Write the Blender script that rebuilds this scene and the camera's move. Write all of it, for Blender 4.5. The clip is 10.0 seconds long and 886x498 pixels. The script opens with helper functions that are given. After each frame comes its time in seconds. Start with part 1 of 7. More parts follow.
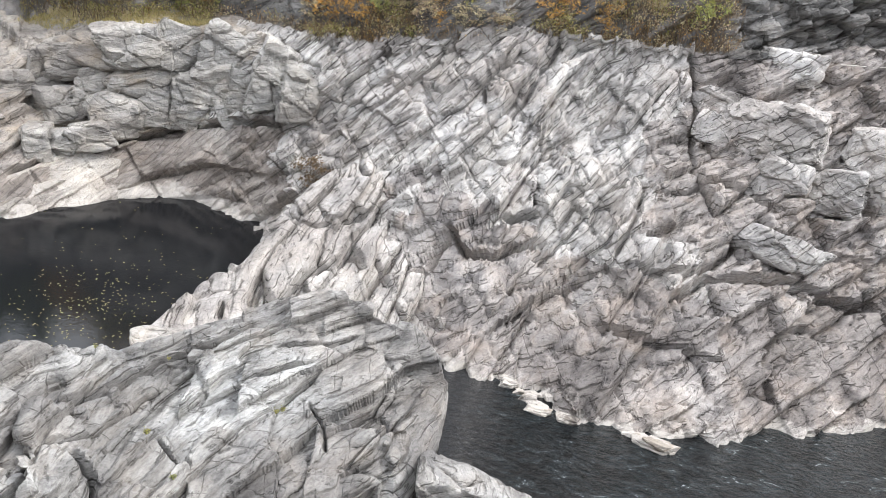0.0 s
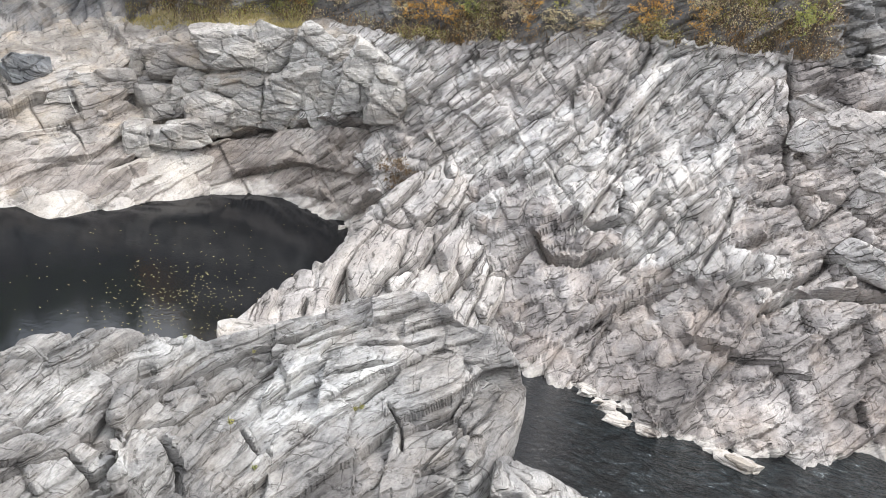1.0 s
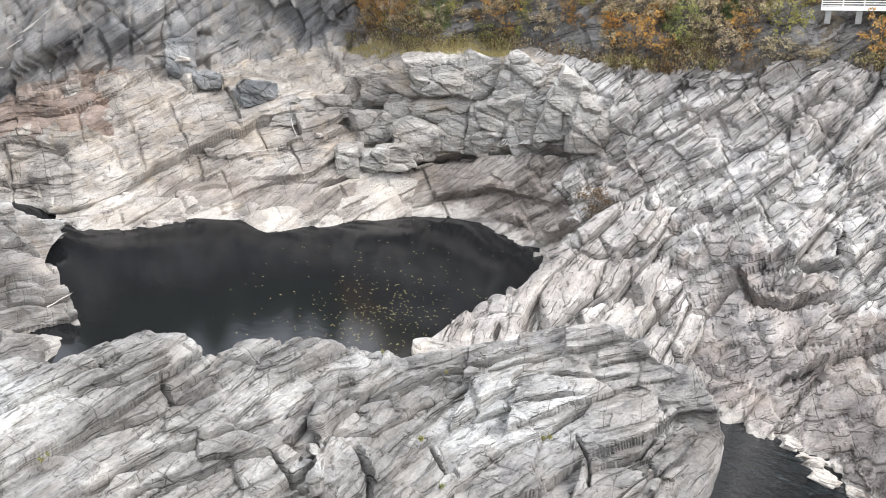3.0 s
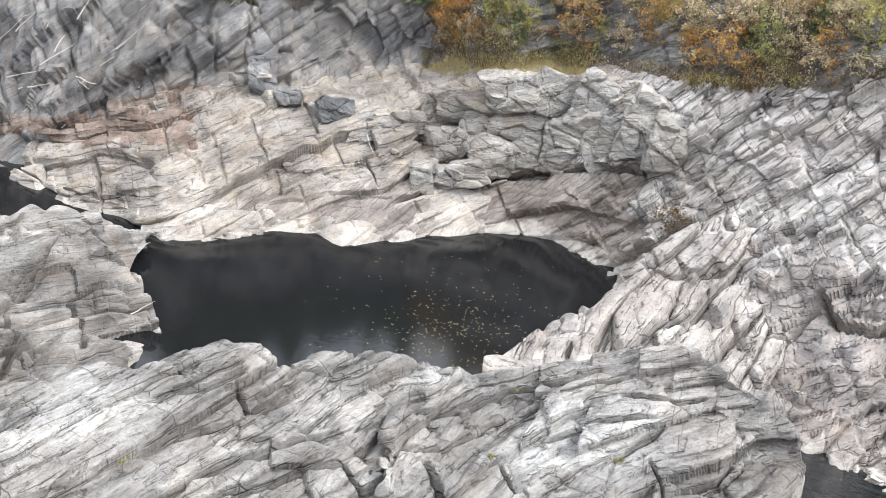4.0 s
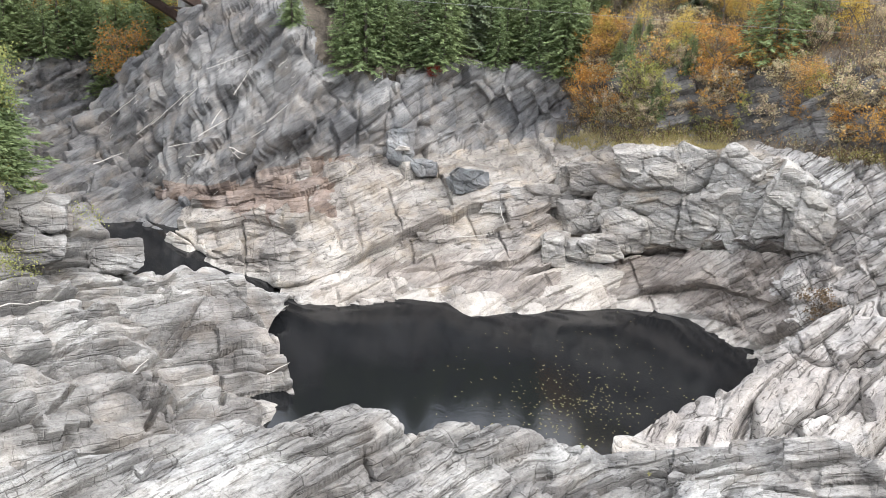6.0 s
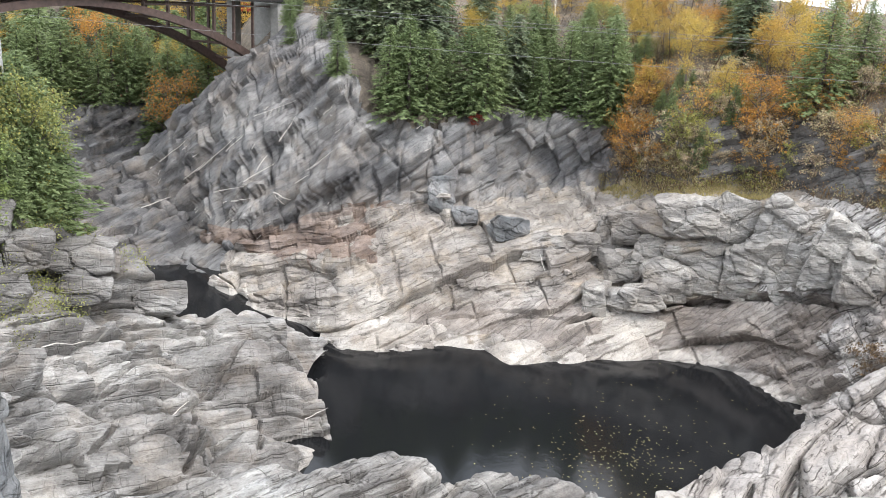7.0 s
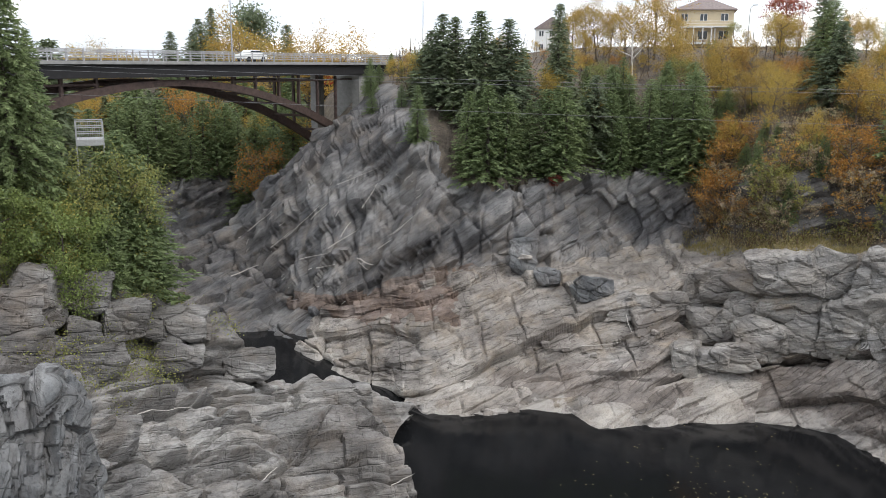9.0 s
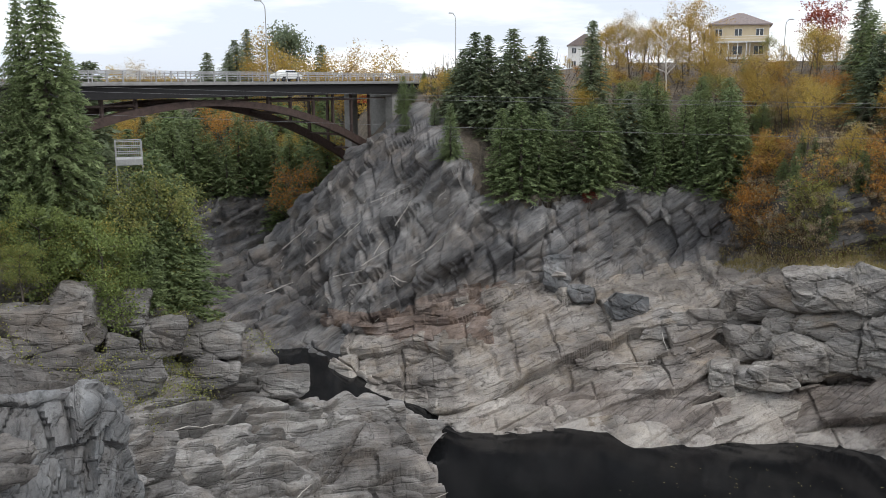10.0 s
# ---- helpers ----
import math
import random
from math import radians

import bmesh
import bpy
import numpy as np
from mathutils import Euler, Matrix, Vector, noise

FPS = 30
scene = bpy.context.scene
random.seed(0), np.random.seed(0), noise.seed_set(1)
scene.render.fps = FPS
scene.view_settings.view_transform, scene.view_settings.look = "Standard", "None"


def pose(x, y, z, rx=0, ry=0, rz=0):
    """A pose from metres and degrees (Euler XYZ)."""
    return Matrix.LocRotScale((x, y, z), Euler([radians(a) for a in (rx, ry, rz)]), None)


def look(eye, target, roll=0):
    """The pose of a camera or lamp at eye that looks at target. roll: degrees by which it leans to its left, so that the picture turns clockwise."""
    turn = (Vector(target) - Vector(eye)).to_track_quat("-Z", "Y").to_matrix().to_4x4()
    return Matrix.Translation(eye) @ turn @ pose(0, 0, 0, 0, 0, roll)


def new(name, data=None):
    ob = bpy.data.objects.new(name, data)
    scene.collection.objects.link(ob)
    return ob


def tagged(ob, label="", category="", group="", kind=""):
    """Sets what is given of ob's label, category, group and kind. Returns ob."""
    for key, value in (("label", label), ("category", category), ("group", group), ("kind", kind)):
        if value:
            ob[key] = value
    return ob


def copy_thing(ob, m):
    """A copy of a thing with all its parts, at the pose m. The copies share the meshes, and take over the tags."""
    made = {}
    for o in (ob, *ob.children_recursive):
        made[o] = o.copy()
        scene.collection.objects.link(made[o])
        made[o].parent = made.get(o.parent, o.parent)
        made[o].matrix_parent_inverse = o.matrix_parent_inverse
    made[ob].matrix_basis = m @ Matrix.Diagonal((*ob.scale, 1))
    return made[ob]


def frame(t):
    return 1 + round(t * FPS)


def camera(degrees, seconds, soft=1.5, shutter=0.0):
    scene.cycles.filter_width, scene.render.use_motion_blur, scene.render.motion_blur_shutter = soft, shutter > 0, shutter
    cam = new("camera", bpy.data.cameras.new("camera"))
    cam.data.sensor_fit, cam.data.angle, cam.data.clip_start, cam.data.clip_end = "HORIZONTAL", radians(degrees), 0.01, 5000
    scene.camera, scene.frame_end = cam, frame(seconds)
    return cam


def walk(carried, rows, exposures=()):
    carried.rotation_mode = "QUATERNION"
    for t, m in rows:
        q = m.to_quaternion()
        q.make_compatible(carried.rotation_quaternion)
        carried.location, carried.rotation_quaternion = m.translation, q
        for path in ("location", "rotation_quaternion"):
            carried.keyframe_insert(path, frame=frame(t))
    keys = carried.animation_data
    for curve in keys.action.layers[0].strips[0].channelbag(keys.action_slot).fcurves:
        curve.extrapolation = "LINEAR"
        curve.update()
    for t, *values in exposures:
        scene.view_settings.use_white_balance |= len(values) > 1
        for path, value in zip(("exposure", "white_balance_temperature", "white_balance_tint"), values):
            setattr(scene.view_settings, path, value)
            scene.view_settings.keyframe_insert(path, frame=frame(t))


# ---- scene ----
import itertools

cam = camera(55.5, 10.0, soft=0.5)
# seconds, place, turn: a hand-held pan from the gorge's rim, 34 m above the water
PATH = [
    (0.0, -0.021, -0.000, 34.000, 65.778, -8.629, 4.659),
    (0.5, -0.101, -0.003, 34.000, 65.469, -8.416, 7.655),
    (1.0, -0.176, -0.010, 34.000, 65.155, -8.110, 10.458),
    (1.5, -0.265, -0.024, 34.000, 64.793, -7.519, 13.656),
    (2.0, -0.367, -0.045, 34.000, 64.763, -6.705, 17.259),
    (2.5, -0.464, -0.073, 34.000, 65.110, -6.050, 20.722),
    (4.0, -0.672, -0.158, 34.000, 66.076, -4.657, 28.526),
    (4.5, -0.739, -0.194, 34.000, 66.616, -3.959, 31.073),
    (5.0, -0.803, -0.232, 34.000, 67.499, -3.487, 33.624),
    (5.5, -0.852, -0.264, 34.000, 68.836, -3.238, 35.673),
    (7.0, -0.952, -0.338, 34.000, 73.350, -3.200, 40.114),
    (7.5, -0.984, -0.365, 34.000, 74.752, -2.730, 41.491),
    (8.0, -1.011, -0.389, 34.000, 75.776, -2.165, 42.663),
    (8.5, -1.039, -0.415, 34.000, 76.741, -1.383, 43.905),
    (9.0, -1.065, -0.441, 34.000, 77.438, -0.576, 45.106),
    (9.5, -1.087, -0.463, 34.000, 78.063, -0.245, 46.218),
    (10.0, -1.107, -0.484, 34.000, 78.600, -0.000, 47.259),
]
EXPOSURE = [(0.0, 1.36), (2.5, 1.4), (4.5, 1.42), (5.5, 1.42), (7.0, 1.3), (7.5, 1.02), (8.0, 0.84), (9.0, 0.33), (10.0, 0.04)]
walk(cam, [(t, pose(x, y, z, a, b, c)) for t, x, y, z, a, b, c in PATH], EXPOSURE)

# ---- sky and sun ----
SUN_EL, SUN_AZ = 52.0, 84.0  # degrees; azimuth clockwise from +y
world = bpy.data.worlds.new("sky")
scene.world = world
world.use_nodes = True
wt = world.node_tree
wt.nodes.clear()


def node(tree, kind, **values):
    n = tree.nodes.new(kind)
    for key, v in values.items():
        if key in n.inputs:
            n.inputs[key].default_value = v
    return n


def wire(tree, a, b):
    tree.links.new(a, b)


sky = node(wt, "ShaderNodeTexSky")
sky.sky_type = "NISHITA"
sky.sun_disc = False
sky.sun_elevation, sky.sun_rotation = radians(SUN_EL), radians(SUN_AZ)
sky_bg = node(wt, "ShaderNodeBackground", Strength=0.1)
wire(wt, sky.outputs[0], sky_bg.inputs["Color"])
# broken overcast: a bright cloud sheet with greyer undersides
wco = node(wt, "ShaderNodeTexCoord")
wmap = node(wt, "ShaderNodeMapping")
wmap.inputs["Scale"].default_value = (1.0, 1.0, 5.0)
wire(wt, wco.outputs["Generated"], wmap.inputs[0])
cl = node(wt, "ShaderNodeTexNoise", Scale=2.6, Detail=6.0, Roughness=0.55)
wire(wt, wmap.outputs[0], cl.inputs["Vector"])
cramp = node(wt, "ShaderNodeValToRGB")
cramp.color_ramp.elements[0].position, cramp.color_ramp.elements[0].color = 0.43, (0.58, 0.63, 0.72, 1)
cramp.color_ramp.elements[1].position, cramp.color_ramp.elements[1].color = 0.62, (1.0, 1.0, 1.0, 1)
wire(wt, cl.outputs[0], cramp.inputs[0])
cloud_bg = node(wt, "ShaderNodeBackground", Strength=1.5)
wire(wt, cramp.outputs[0], cloud_bg.inputs["Color"])
wmix = node(wt, "ShaderNodeMixShader", Fac=0.85)
wire(wt, sky_bg.outputs[0], wmix.inputs[1])
wire(wt, cloud_bg.outputs[0], wmix.inputs[2])
wout = node(wt, "ShaderNodeOutputWorld")
wire(wt, wmix.outputs[0], wout.inputs[0])

sun = new("sun", bpy.data.lights.new("sun", "SUN"))
sun.data.energy, sun.data.angle, sun.data.color = 1.5, radians(30), (1.0, 0.97, 0.93)
_a, _e = radians(SUN_AZ), radians(SUN_EL)
_d = Vector((math.sin(_a) * math.cos(_e), math.cos(_a) * math.cos(_e), math.sin(_e)))
sun.matrix_world = look(_d * 100, (0, 0, 0))


# ---- materials ----
def ramp(tree, fac, stops):
    r = node(tree, "ShaderNodeValToRGB")
    el = r.color_ramp.elements
    while len(el) < len(stops):
        el.new(0.5)
    for e, (pos, c) in zip(el, stops):
        e.position = pos
        e.color = (*c, 1) if len(c) == 3 else c
    wire(tree, fac, r.inputs[0])
    return r.outputs[0]


def mix(tree, fac, a, b, how="MIX"):
    m = tree.nodes.new("ShaderNodeMix")
    m.data_type, m.blend_type = "RGBA", how
    for sock, v in ((m.inputs[0], fac), (m.inputs[6], a), (m.inputs[7], b)):
        if isinstance(v, bpy.types.NodeSocket):
            wire(tree, v, sock)
        elif isinstance(v, (tuple, list)):
            sock.default_value = (*v, 1)
        else:
            sock.default_value = v
    return m.outputs[2]


def maths(tree, op, a, b=0.0, c=0.0):
    m = tree.nodes.new("ShaderNodeMath")
    m.operation = op
    for sock, v in zip(m.inputs, (a, b, c)):
        if isinstance(v, bpy.types.NodeSocket):
            wire(tree, v, sock)
        else:
            sock.default_value = v
    return m.outputs[0]


def noise_tex(tree, vec, scale, detail=5.0, rough=0.6, distort=0.0):
    n = node(tree, "ShaderNodeTexNoise", Scale=scale, Detail=detail, Roughness=rough, Distortion=distort)
    wire(tree, vec, n.inputs["Vector"])
    return n.outputs[0]


def material(name):
    m = bpy.data.materials.new(name)
    m.use_nodes = True
    t = m.node_tree
    return m, t, t.nodes["Principled BSDF"], t.nodes["Material Output"]


def world_place(t):
    return node(t, "ShaderNodeNewGeometry").outputs["Position"]


def basis(n):
    """A bed's normal, its strike and its dip."""
    n = Vector(n).normalized()
    u = Vector((0, 0, 1)).cross(n).normalized()
    return n, u, n.cross(u)


def rock_material(name, dark, mid, pale, bed, band=2.0, warm=(0.42, 0.36, 0.29), warmth=0.3, streak=0.5, parted=0.7, cell_size=2.2):
    """Bedded rock: patches and stains, streaks along the beds, thin broken joints, and the bleached band above the water."""
    m, t, bsdf, _ = material(name)
    p = world_place(t)
    n, u, v = basis(bed)
    mp = node(t, "ShaderNodeMapping")
    mp.vector_type = "POINT"
    mp.inputs["Rotation"].default_value = Matrix((u, v, n)).to_euler()
    wire(t, p, mp.inputs[0])

    def vec(op, a, b=None, c=None):
        k = node(t, "ShaderNodeVectorMath")
        k.operation = op
        for sock, val in zip(k.inputs, (a, b, c)):
            if isinstance(val, bpy.types.NodeSocket):
                wire(t, val, sock)
            elif val is not None:
                sock.default_value = val
        return k.outputs["Value"] if op == "DOT_PRODUCT" else k.outputs[0]

    bend = node(t, "ShaderNodeTexNoise", Scale=0.35, Detail=6.0, Roughness=0.55)
    wire(t, p, bend.inputs["Vector"])
    along = vec("MULTIPLY_ADD", bend.outputs["Color"], (0.75, 0.75, 0.75), mp.outputs[0])
    squash = vec("MULTIPLY", along, (0.16, 0.3, 2.2))
    big = noise_tex(t, p, 0.15, 5.0, 0.62, 0.5)
    fine = noise_tex(t, p, 6.0, 8.0, 0.75)
    lines = noise_tex(t, squash, 1.7, 7.0, 0.66, 0.25)
    thinlines = noise_tex(t, squash, 8.0, 5.0, 0.7, 0.15)
    base = ramp(t, big, [(0.34, dark), (0.5, mid), (0.64, pale)])
    stain = ramp(t, noise_tex(t, p, 0.07, 6.0, 0.65, 0.8), [(0.42, (0.74, 0.715, 0.71)), (0.55, (1.0, 1.0, 1.0)), (0.66, (1.04, 1.05, 1.07))])
    col = mix(t, 0.8, base, stain, "MULTIPLY")
    speck = ramp(t, fine, [(0.33, (0.42, 0.42, 0.42)), (0.5, (1.0, 1.0, 1.0)), (0.7, (1.22, 1.21, 1.2))])
    col = mix(t, 0.48, col, speck, "MULTIPLY")
    pits = ramp(t, noise_tex(t, along, 2.4, 6.0, 0.7), [(0.36, (0.45, 0.44, 0.43)), (0.44, (1, 1, 1))])
    col = mix(t, 0.55, col, pits, "MULTIPLY")
    col = mix(t, streak, col, ramp(t, lines, [(0.32, (0.5, 0.49, 0.5)), (0.46, (0.98, 0.98, 0.98)), (0.64, (1.1, 1.1, 1.09))]), "MULTIPLY")
    col = mix(t, streak * 0.8, col, ramp(t, thinlines, [(0.36, (0.5, 0.49, 0.49)), (0.48, (1, 1, 1)), (0.64, (1.1, 1.1, 1.1))]), "MULTIPLY")
    bands = ramp(t, noise_tex(t, squash, 0.45, 4.0, 0.6, 0.3), [(0.36, (0.66, 0.65, 0.645)), (0.5, (1.0, 1.0, 1.0)), (0.62, (1.14, 1.14, 1.14))])
    col = mix(t, 0.9, col, bands, "MULTIPLY")
    # straight, uneven joints: partings along the beds, and breaks across each bed
    axes = node(t, "ShaderNodeSeparateXYZ")
    wire(t, along, axes.inputs[0])

    def parting(where, spacing, thin, feature="DISTANCE_TO_EDGE"):
        vo = node(t, "ShaderNodeTexVoronoi", Scale=1.0 / spacing)
        vo.voronoi_dimensions, vo.feature = "1D", feature
        wire(t, where, vo.inputs["W"])
        if feature == "F1":
            return vo.outputs["Color"]
        return ramp(t, vo.outputs["Distance"], [(0.0, (0.0, 0.0, 0.0)), (thin * 0.4, (0.2, 0.2, 0.2)), (thin, (1, 1, 1))])

    joint = None
    for spacing, thin, cross in ((1.7, 0.045, 4.0), (0.6, 0.075, 1.9)):
        line = parting(axes.outputs[2], spacing, thin)
        bed_no = node(t, "ShaderNodeSeparateColor")
        wire(t, parting(axes.outputs[2], spacing, 0, "F1"), bed_no.inputs[0])
        for axis, sp in ((0, cross), (1, cross * 1.2)):
            shift = maths(t, "ADD", axes.outputs[axis], maths(t, "MULTIPLY", bed_no.outputs[axis], 40.0))
            line = mix(t, 0.65, line, parting(shift, sp, thin * spacing / sp * 0.8), "MULTIPLY")
        broken_up = ramp(t, noise_tex(t, p, 0.5 / spacing, 4.0, 0.6), [(0.46, (0, 0, 0)), (0.56, (1, 1, 1))])
        line = mix(t, broken_up, line, (1, 1, 1))
        joint = line if joint is None else mix(t, 1.0, joint, line, "MULTIPLY")
    # the shade inside open joints is put into the colour as dark lines
    col = mix(t, parted, col, mix(t, joint, (0.17, 0.16, 0.15), (1, 1, 1)), "MULTIPLY")
    # natural fractures that wander along and across the beds, their inner shade painted dark too
    for where, scale, rough, thin, cover in ((squash, 1.1, 0.5, 0.014, 0.52), (squash, 2.7, 0.55, 0.018, 0.56)):
        off = maths(t, "ABSOLUTE", maths(t, "SUBTRACT", noise_tex(t, where, scale, 4.0, rough), 0.5))
        line = ramp(t, off, [(0.0, (0.12, 0.115, 0.11)), (thin * 0.35, (0.4, 0.39, 0.38)), (thin, (1, 1, 1))])
        here = ramp(t, noise_tex(t, p, 0.9 * scale ** 0.5, 3.0, 0.6), [(cover, (0, 0, 0)), (cover + 0.08, (1, 1, 1))])
        col = mix(t, maths(t, "MULTIPLY", here, min(1.0, 1.25 * parted)), col, line, "MULTIPLY")
        joint = mix(t, maths(t, "MULTIPLY", here, 0.8), joint, mix(t, 1.0, joint, line, "MULTIPLY"))
    wn = ramp(t, noise_tex(t, p, 0.3, 6.0, 0.65, 0.5), [(0.48, (0, 0, 0)), (0.66, (1, 1, 1))])
    col = mix(t, maths(t, "MULTIPLY", wn, warmth), col, mix(t, 0.5, warm, speck, "MULTIPLY"))
    if band > 0:  # river-bleached band
        sep = node(t, "ShaderNodeSeparateXYZ")
        wire(t, p, sep.inputs[0])
        edge = maths(t, "ADD", sep.outputs[2], maths(t, "MULTIPLY", maths(t, "SUBTRACT", noise_tex(t, p, 0.35, 5.0, 0.65), 0.5), 3.0))
        fac = ramp(t, maths(t, "DIVIDE", edge, band * 2), [(0.42, (1, 1, 1)), (0.62, (0, 0, 0))])
        col = mix(t, maths(t, "MULTIPLY", fac, 0.6), col, mix(t, 0.4, (0.53, 0.495, 0.455), speck, "MULTIPLY"))
    # blocks of the rock, each with its own tint and tilt
    tilt = None
    for size, tone, depth in ((cell_size, 0.45, 0.5), (cell_size * 0.33, 0.3, 0.16)):
        cell = vec("MULTIPLY", along, (0.34 / size, 0.6 / size, 2.0 / size))
        near = node(t, "ShaderNodeTexVoronoi", Scale=1.0, Randomness=0.95)
        wire(t, cell, near.inputs["Vector"])
        tint = node(t, "ShaderNodeSeparateColor")
        wire(t, near.outputs["Color"], tint.inputs[0])
        col = mix(t, tone, col, ramp(t, tint.outputs[0], [(0.0, (0.66, 0.665, 0.69)), (0.5, (1.0, 1.0, 1.0)), (1.0, (1.2, 1.19, 1.17))]), "MULTIPLY")
        face = vec("DOT_PRODUCT", vec("SUBTRACT", cell, near.outputs["Position"]), vec("SUBTRACT", near.outputs["Color"], (0.5, 0.5, 0.5)))
        rise = maths(t, "MULTIPLY", face, depth * 3.0)
        tilt = rise if tilt is None else maths(t, "ADD", tilt, rise)
    wire(t, col, bsdf.inputs["Base Color"])
    bsdf.inputs["Roughness"].default_value = 0.85
    bsdf.inputs["Specular IOR Level"].default_value = 0.25
    h = maths(t, "ADD", maths(t, "MULTIPLY", fine, 0.55), maths(t, "ADD", maths(t, "MULTIPLY", lines, 0.9), maths(t, "MULTIPLY", thinlines, 0.6)))
    h = maths(t, "ADD", maths(t, "ADD", h, maths(t, "MULTIPLY", joint, 0.9)), tilt)
    b = node(t, "ShaderNodeBump", Strength=0.8, Distance=0.16)
    wire(t, h, b.inputs["Height"])
    wire(t, b.outputs[0], bsdf.inputs["Normal"])
    return m


def plain_material(name, colour, rough=0.6, metal=0.0, vary=0.25, scale=3.0, bump=0.02):
    m, t, bsdf, _ = material(name)
    co = node(t, "ShaderNodeTexCoord").outputs["Object"]
    f = noise_tex(t, co, scale, 6.0, 0.65)
    lo = tuple(c * (1 - vary) for c in colour)
    hi = tuple(min(1, c * (1 + vary)) for c in colour)
    wire(t, ramp(t, f, [(0.3, lo), (0.7, hi)]), bsdf.inputs["Base Color"])
    bsdf.inputs["Roughness"].default_value, bsdf.inputs["Metallic"].default_value = rough, metal
    b = node(t, "ShaderNodeBump", Strength=0.4, Distance=bump)
    wire(t, f, b.inputs["Height"])
    wire(t, b.outputs[0], bsdf.inputs["Normal"])
    return m


BED_STEEP, BED_FLAT, BED_NEAR = (-0.66, -0.16, 0.74), (-0.2, -0.2, 0.95), (-0.42, 0.0, 0.91)
BED_CLIFF, BED_WEST, BED_EAST = (-0.55, -0.25, 0.78), (-0.35, 0.2, 0.92), (-0.4, -0.08, 0.91)
BED_BUTTRESS = (0.7, -0.35, 0.55)
ROCK_SLOPE = rock_material("weathered_schist", (0.34, 0.322, 0.303), (0.45, 0.43, 0.408), (0.55, 0.528, 0.503), BED_STEEP, 0.4, (0.4, 0.34, 0.295), 0.25, 0.55, 0.95)
ROCK_HEAD = rock_material("pale_headland_rock", (0.34, 0.32, 0.3), (0.44, 0.417, 0.392), (0.53, 0.508, 0.482), BED_STEEP, 0.5, (0.4, 0.34, 0.295), 0.25, 0.45, 0.9, 2.6)
ROCK_EAST = rock_material("east_slope_rock", (0.2, 0.182, 0.172), (0.295, 0.272, 0.257), (0.41, 0.382, 0.36), BED_EAST, 0.4, (0.4, 0.325, 0.27), 0.35, 0.55, 0.85)
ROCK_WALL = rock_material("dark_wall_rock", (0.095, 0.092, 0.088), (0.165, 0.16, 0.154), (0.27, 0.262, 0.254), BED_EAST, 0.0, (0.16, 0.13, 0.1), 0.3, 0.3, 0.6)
ROCK_BROWN = rock_material("brown_bench_rock", (0.16, 0.122, 0.103), (0.24, 0.19, 0.162), (0.34, 0.29, 0.257), BED_FLAT, 0.0, (0.28, 0.195, 0.14), 0.4, 0.35, 0.5)
ROCK_ALCOVE = rock_material("brown_alcove_rock", (0.19, 0.165, 0.146), (0.28, 0.25, 0.226), (0.38, 0.348, 0.318), BED_STEEP, 0.8, (0.26, 0.21, 0.17), 0.35, 0.4, 0.5)
ROCK_LEDGE = rock_material("ledge_rock", (0.225, 0.203, 0.182), (0.325, 0.3, 0.272), (0.435, 0.407, 0.372), BED_FLAT, 0.4, (0.36, 0.285, 0.2), 0.4, 0.45, 0.6, 3.0)
ROCK_BLOCK = rock_material("jointed_block_rock", (0.235, 0.222, 0.205), (0.335, 0.32, 0.297), (0.44, 0.422, 0.394), BED_FLAT, 0.0, (0.36, 0.3, 0.23), 0.25, 0.3, 0.25, 3.0)
ROCK_PALE = rock_material("bleached_shore_rock", (0.33, 0.302, 0.27), (0.41, 0.38, 0.344), (0.5, 0.472, 0.435), BED_FLAT, 0.0, (0.46, 0.4, 0.33), 0.3, 0.3, 0.2, 3.0)
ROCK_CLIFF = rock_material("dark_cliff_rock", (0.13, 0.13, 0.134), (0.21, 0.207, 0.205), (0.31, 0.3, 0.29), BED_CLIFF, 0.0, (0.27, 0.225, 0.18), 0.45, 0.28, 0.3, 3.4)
ROCK_NEAR = rock_material("pale_ridge_rock", (0.17, 0.162, 0.156), (0.275, 0.268, 0.256), (0.43, 0.425, 0.408), BED_NEAR, 0.0, (0.33, 0.29, 0.25), 0.3, 0.7, 0.7, 1.6)
ROCK_BUTTRESS = rock_material("blue_grey_buttress_rock", (0.11, 0.116, 0.122), (0.18, 0.187, 0.192), (0.29, 0.295, 0.296), BED_BUTTRESS, 0.0, (0.22, 0.18, 0.15), 0.25, 0.35, 0.4)
ROCK_WEST = rock_material("west_bank_rock", (0.152, 0.146, 0.138), (0.247, 0.238, 0.226), (0.387, 0.376, 0.358), BED_WEST, 0.4, (0.25, 0.2, 0.155), 0.35, 0.5, 0.12)


def soil_material(name, stops):
    m, t, bsdf, _ = material(name)
    p = world_place(t)
    f = noise_tex(t, p, 0.5, 8.0, 0.7, 0.6)
    g = noise_tex(t, p, 5.0, 6.0, 0.7)
    col = mix(t, 0.7, ramp(t, f, stops), ramp(t, g, [(0.3, (0.45, 0.45, 0.45)), (0.65, (1.4, 1.4, 1.4))]), "MULTIPLY")
    wire(t, col, bsdf.inputs["Base Color"])
    bsdf.inputs["Roughness"].default_value = 0.95
    b = node(t, "ShaderNodeBump", Strength=0.9, Distance=0.3)
    wire(t, g, b.inputs["Height"])
    wire(t, b.outputs[0], bsdf.inputs["Normal"])
    return m


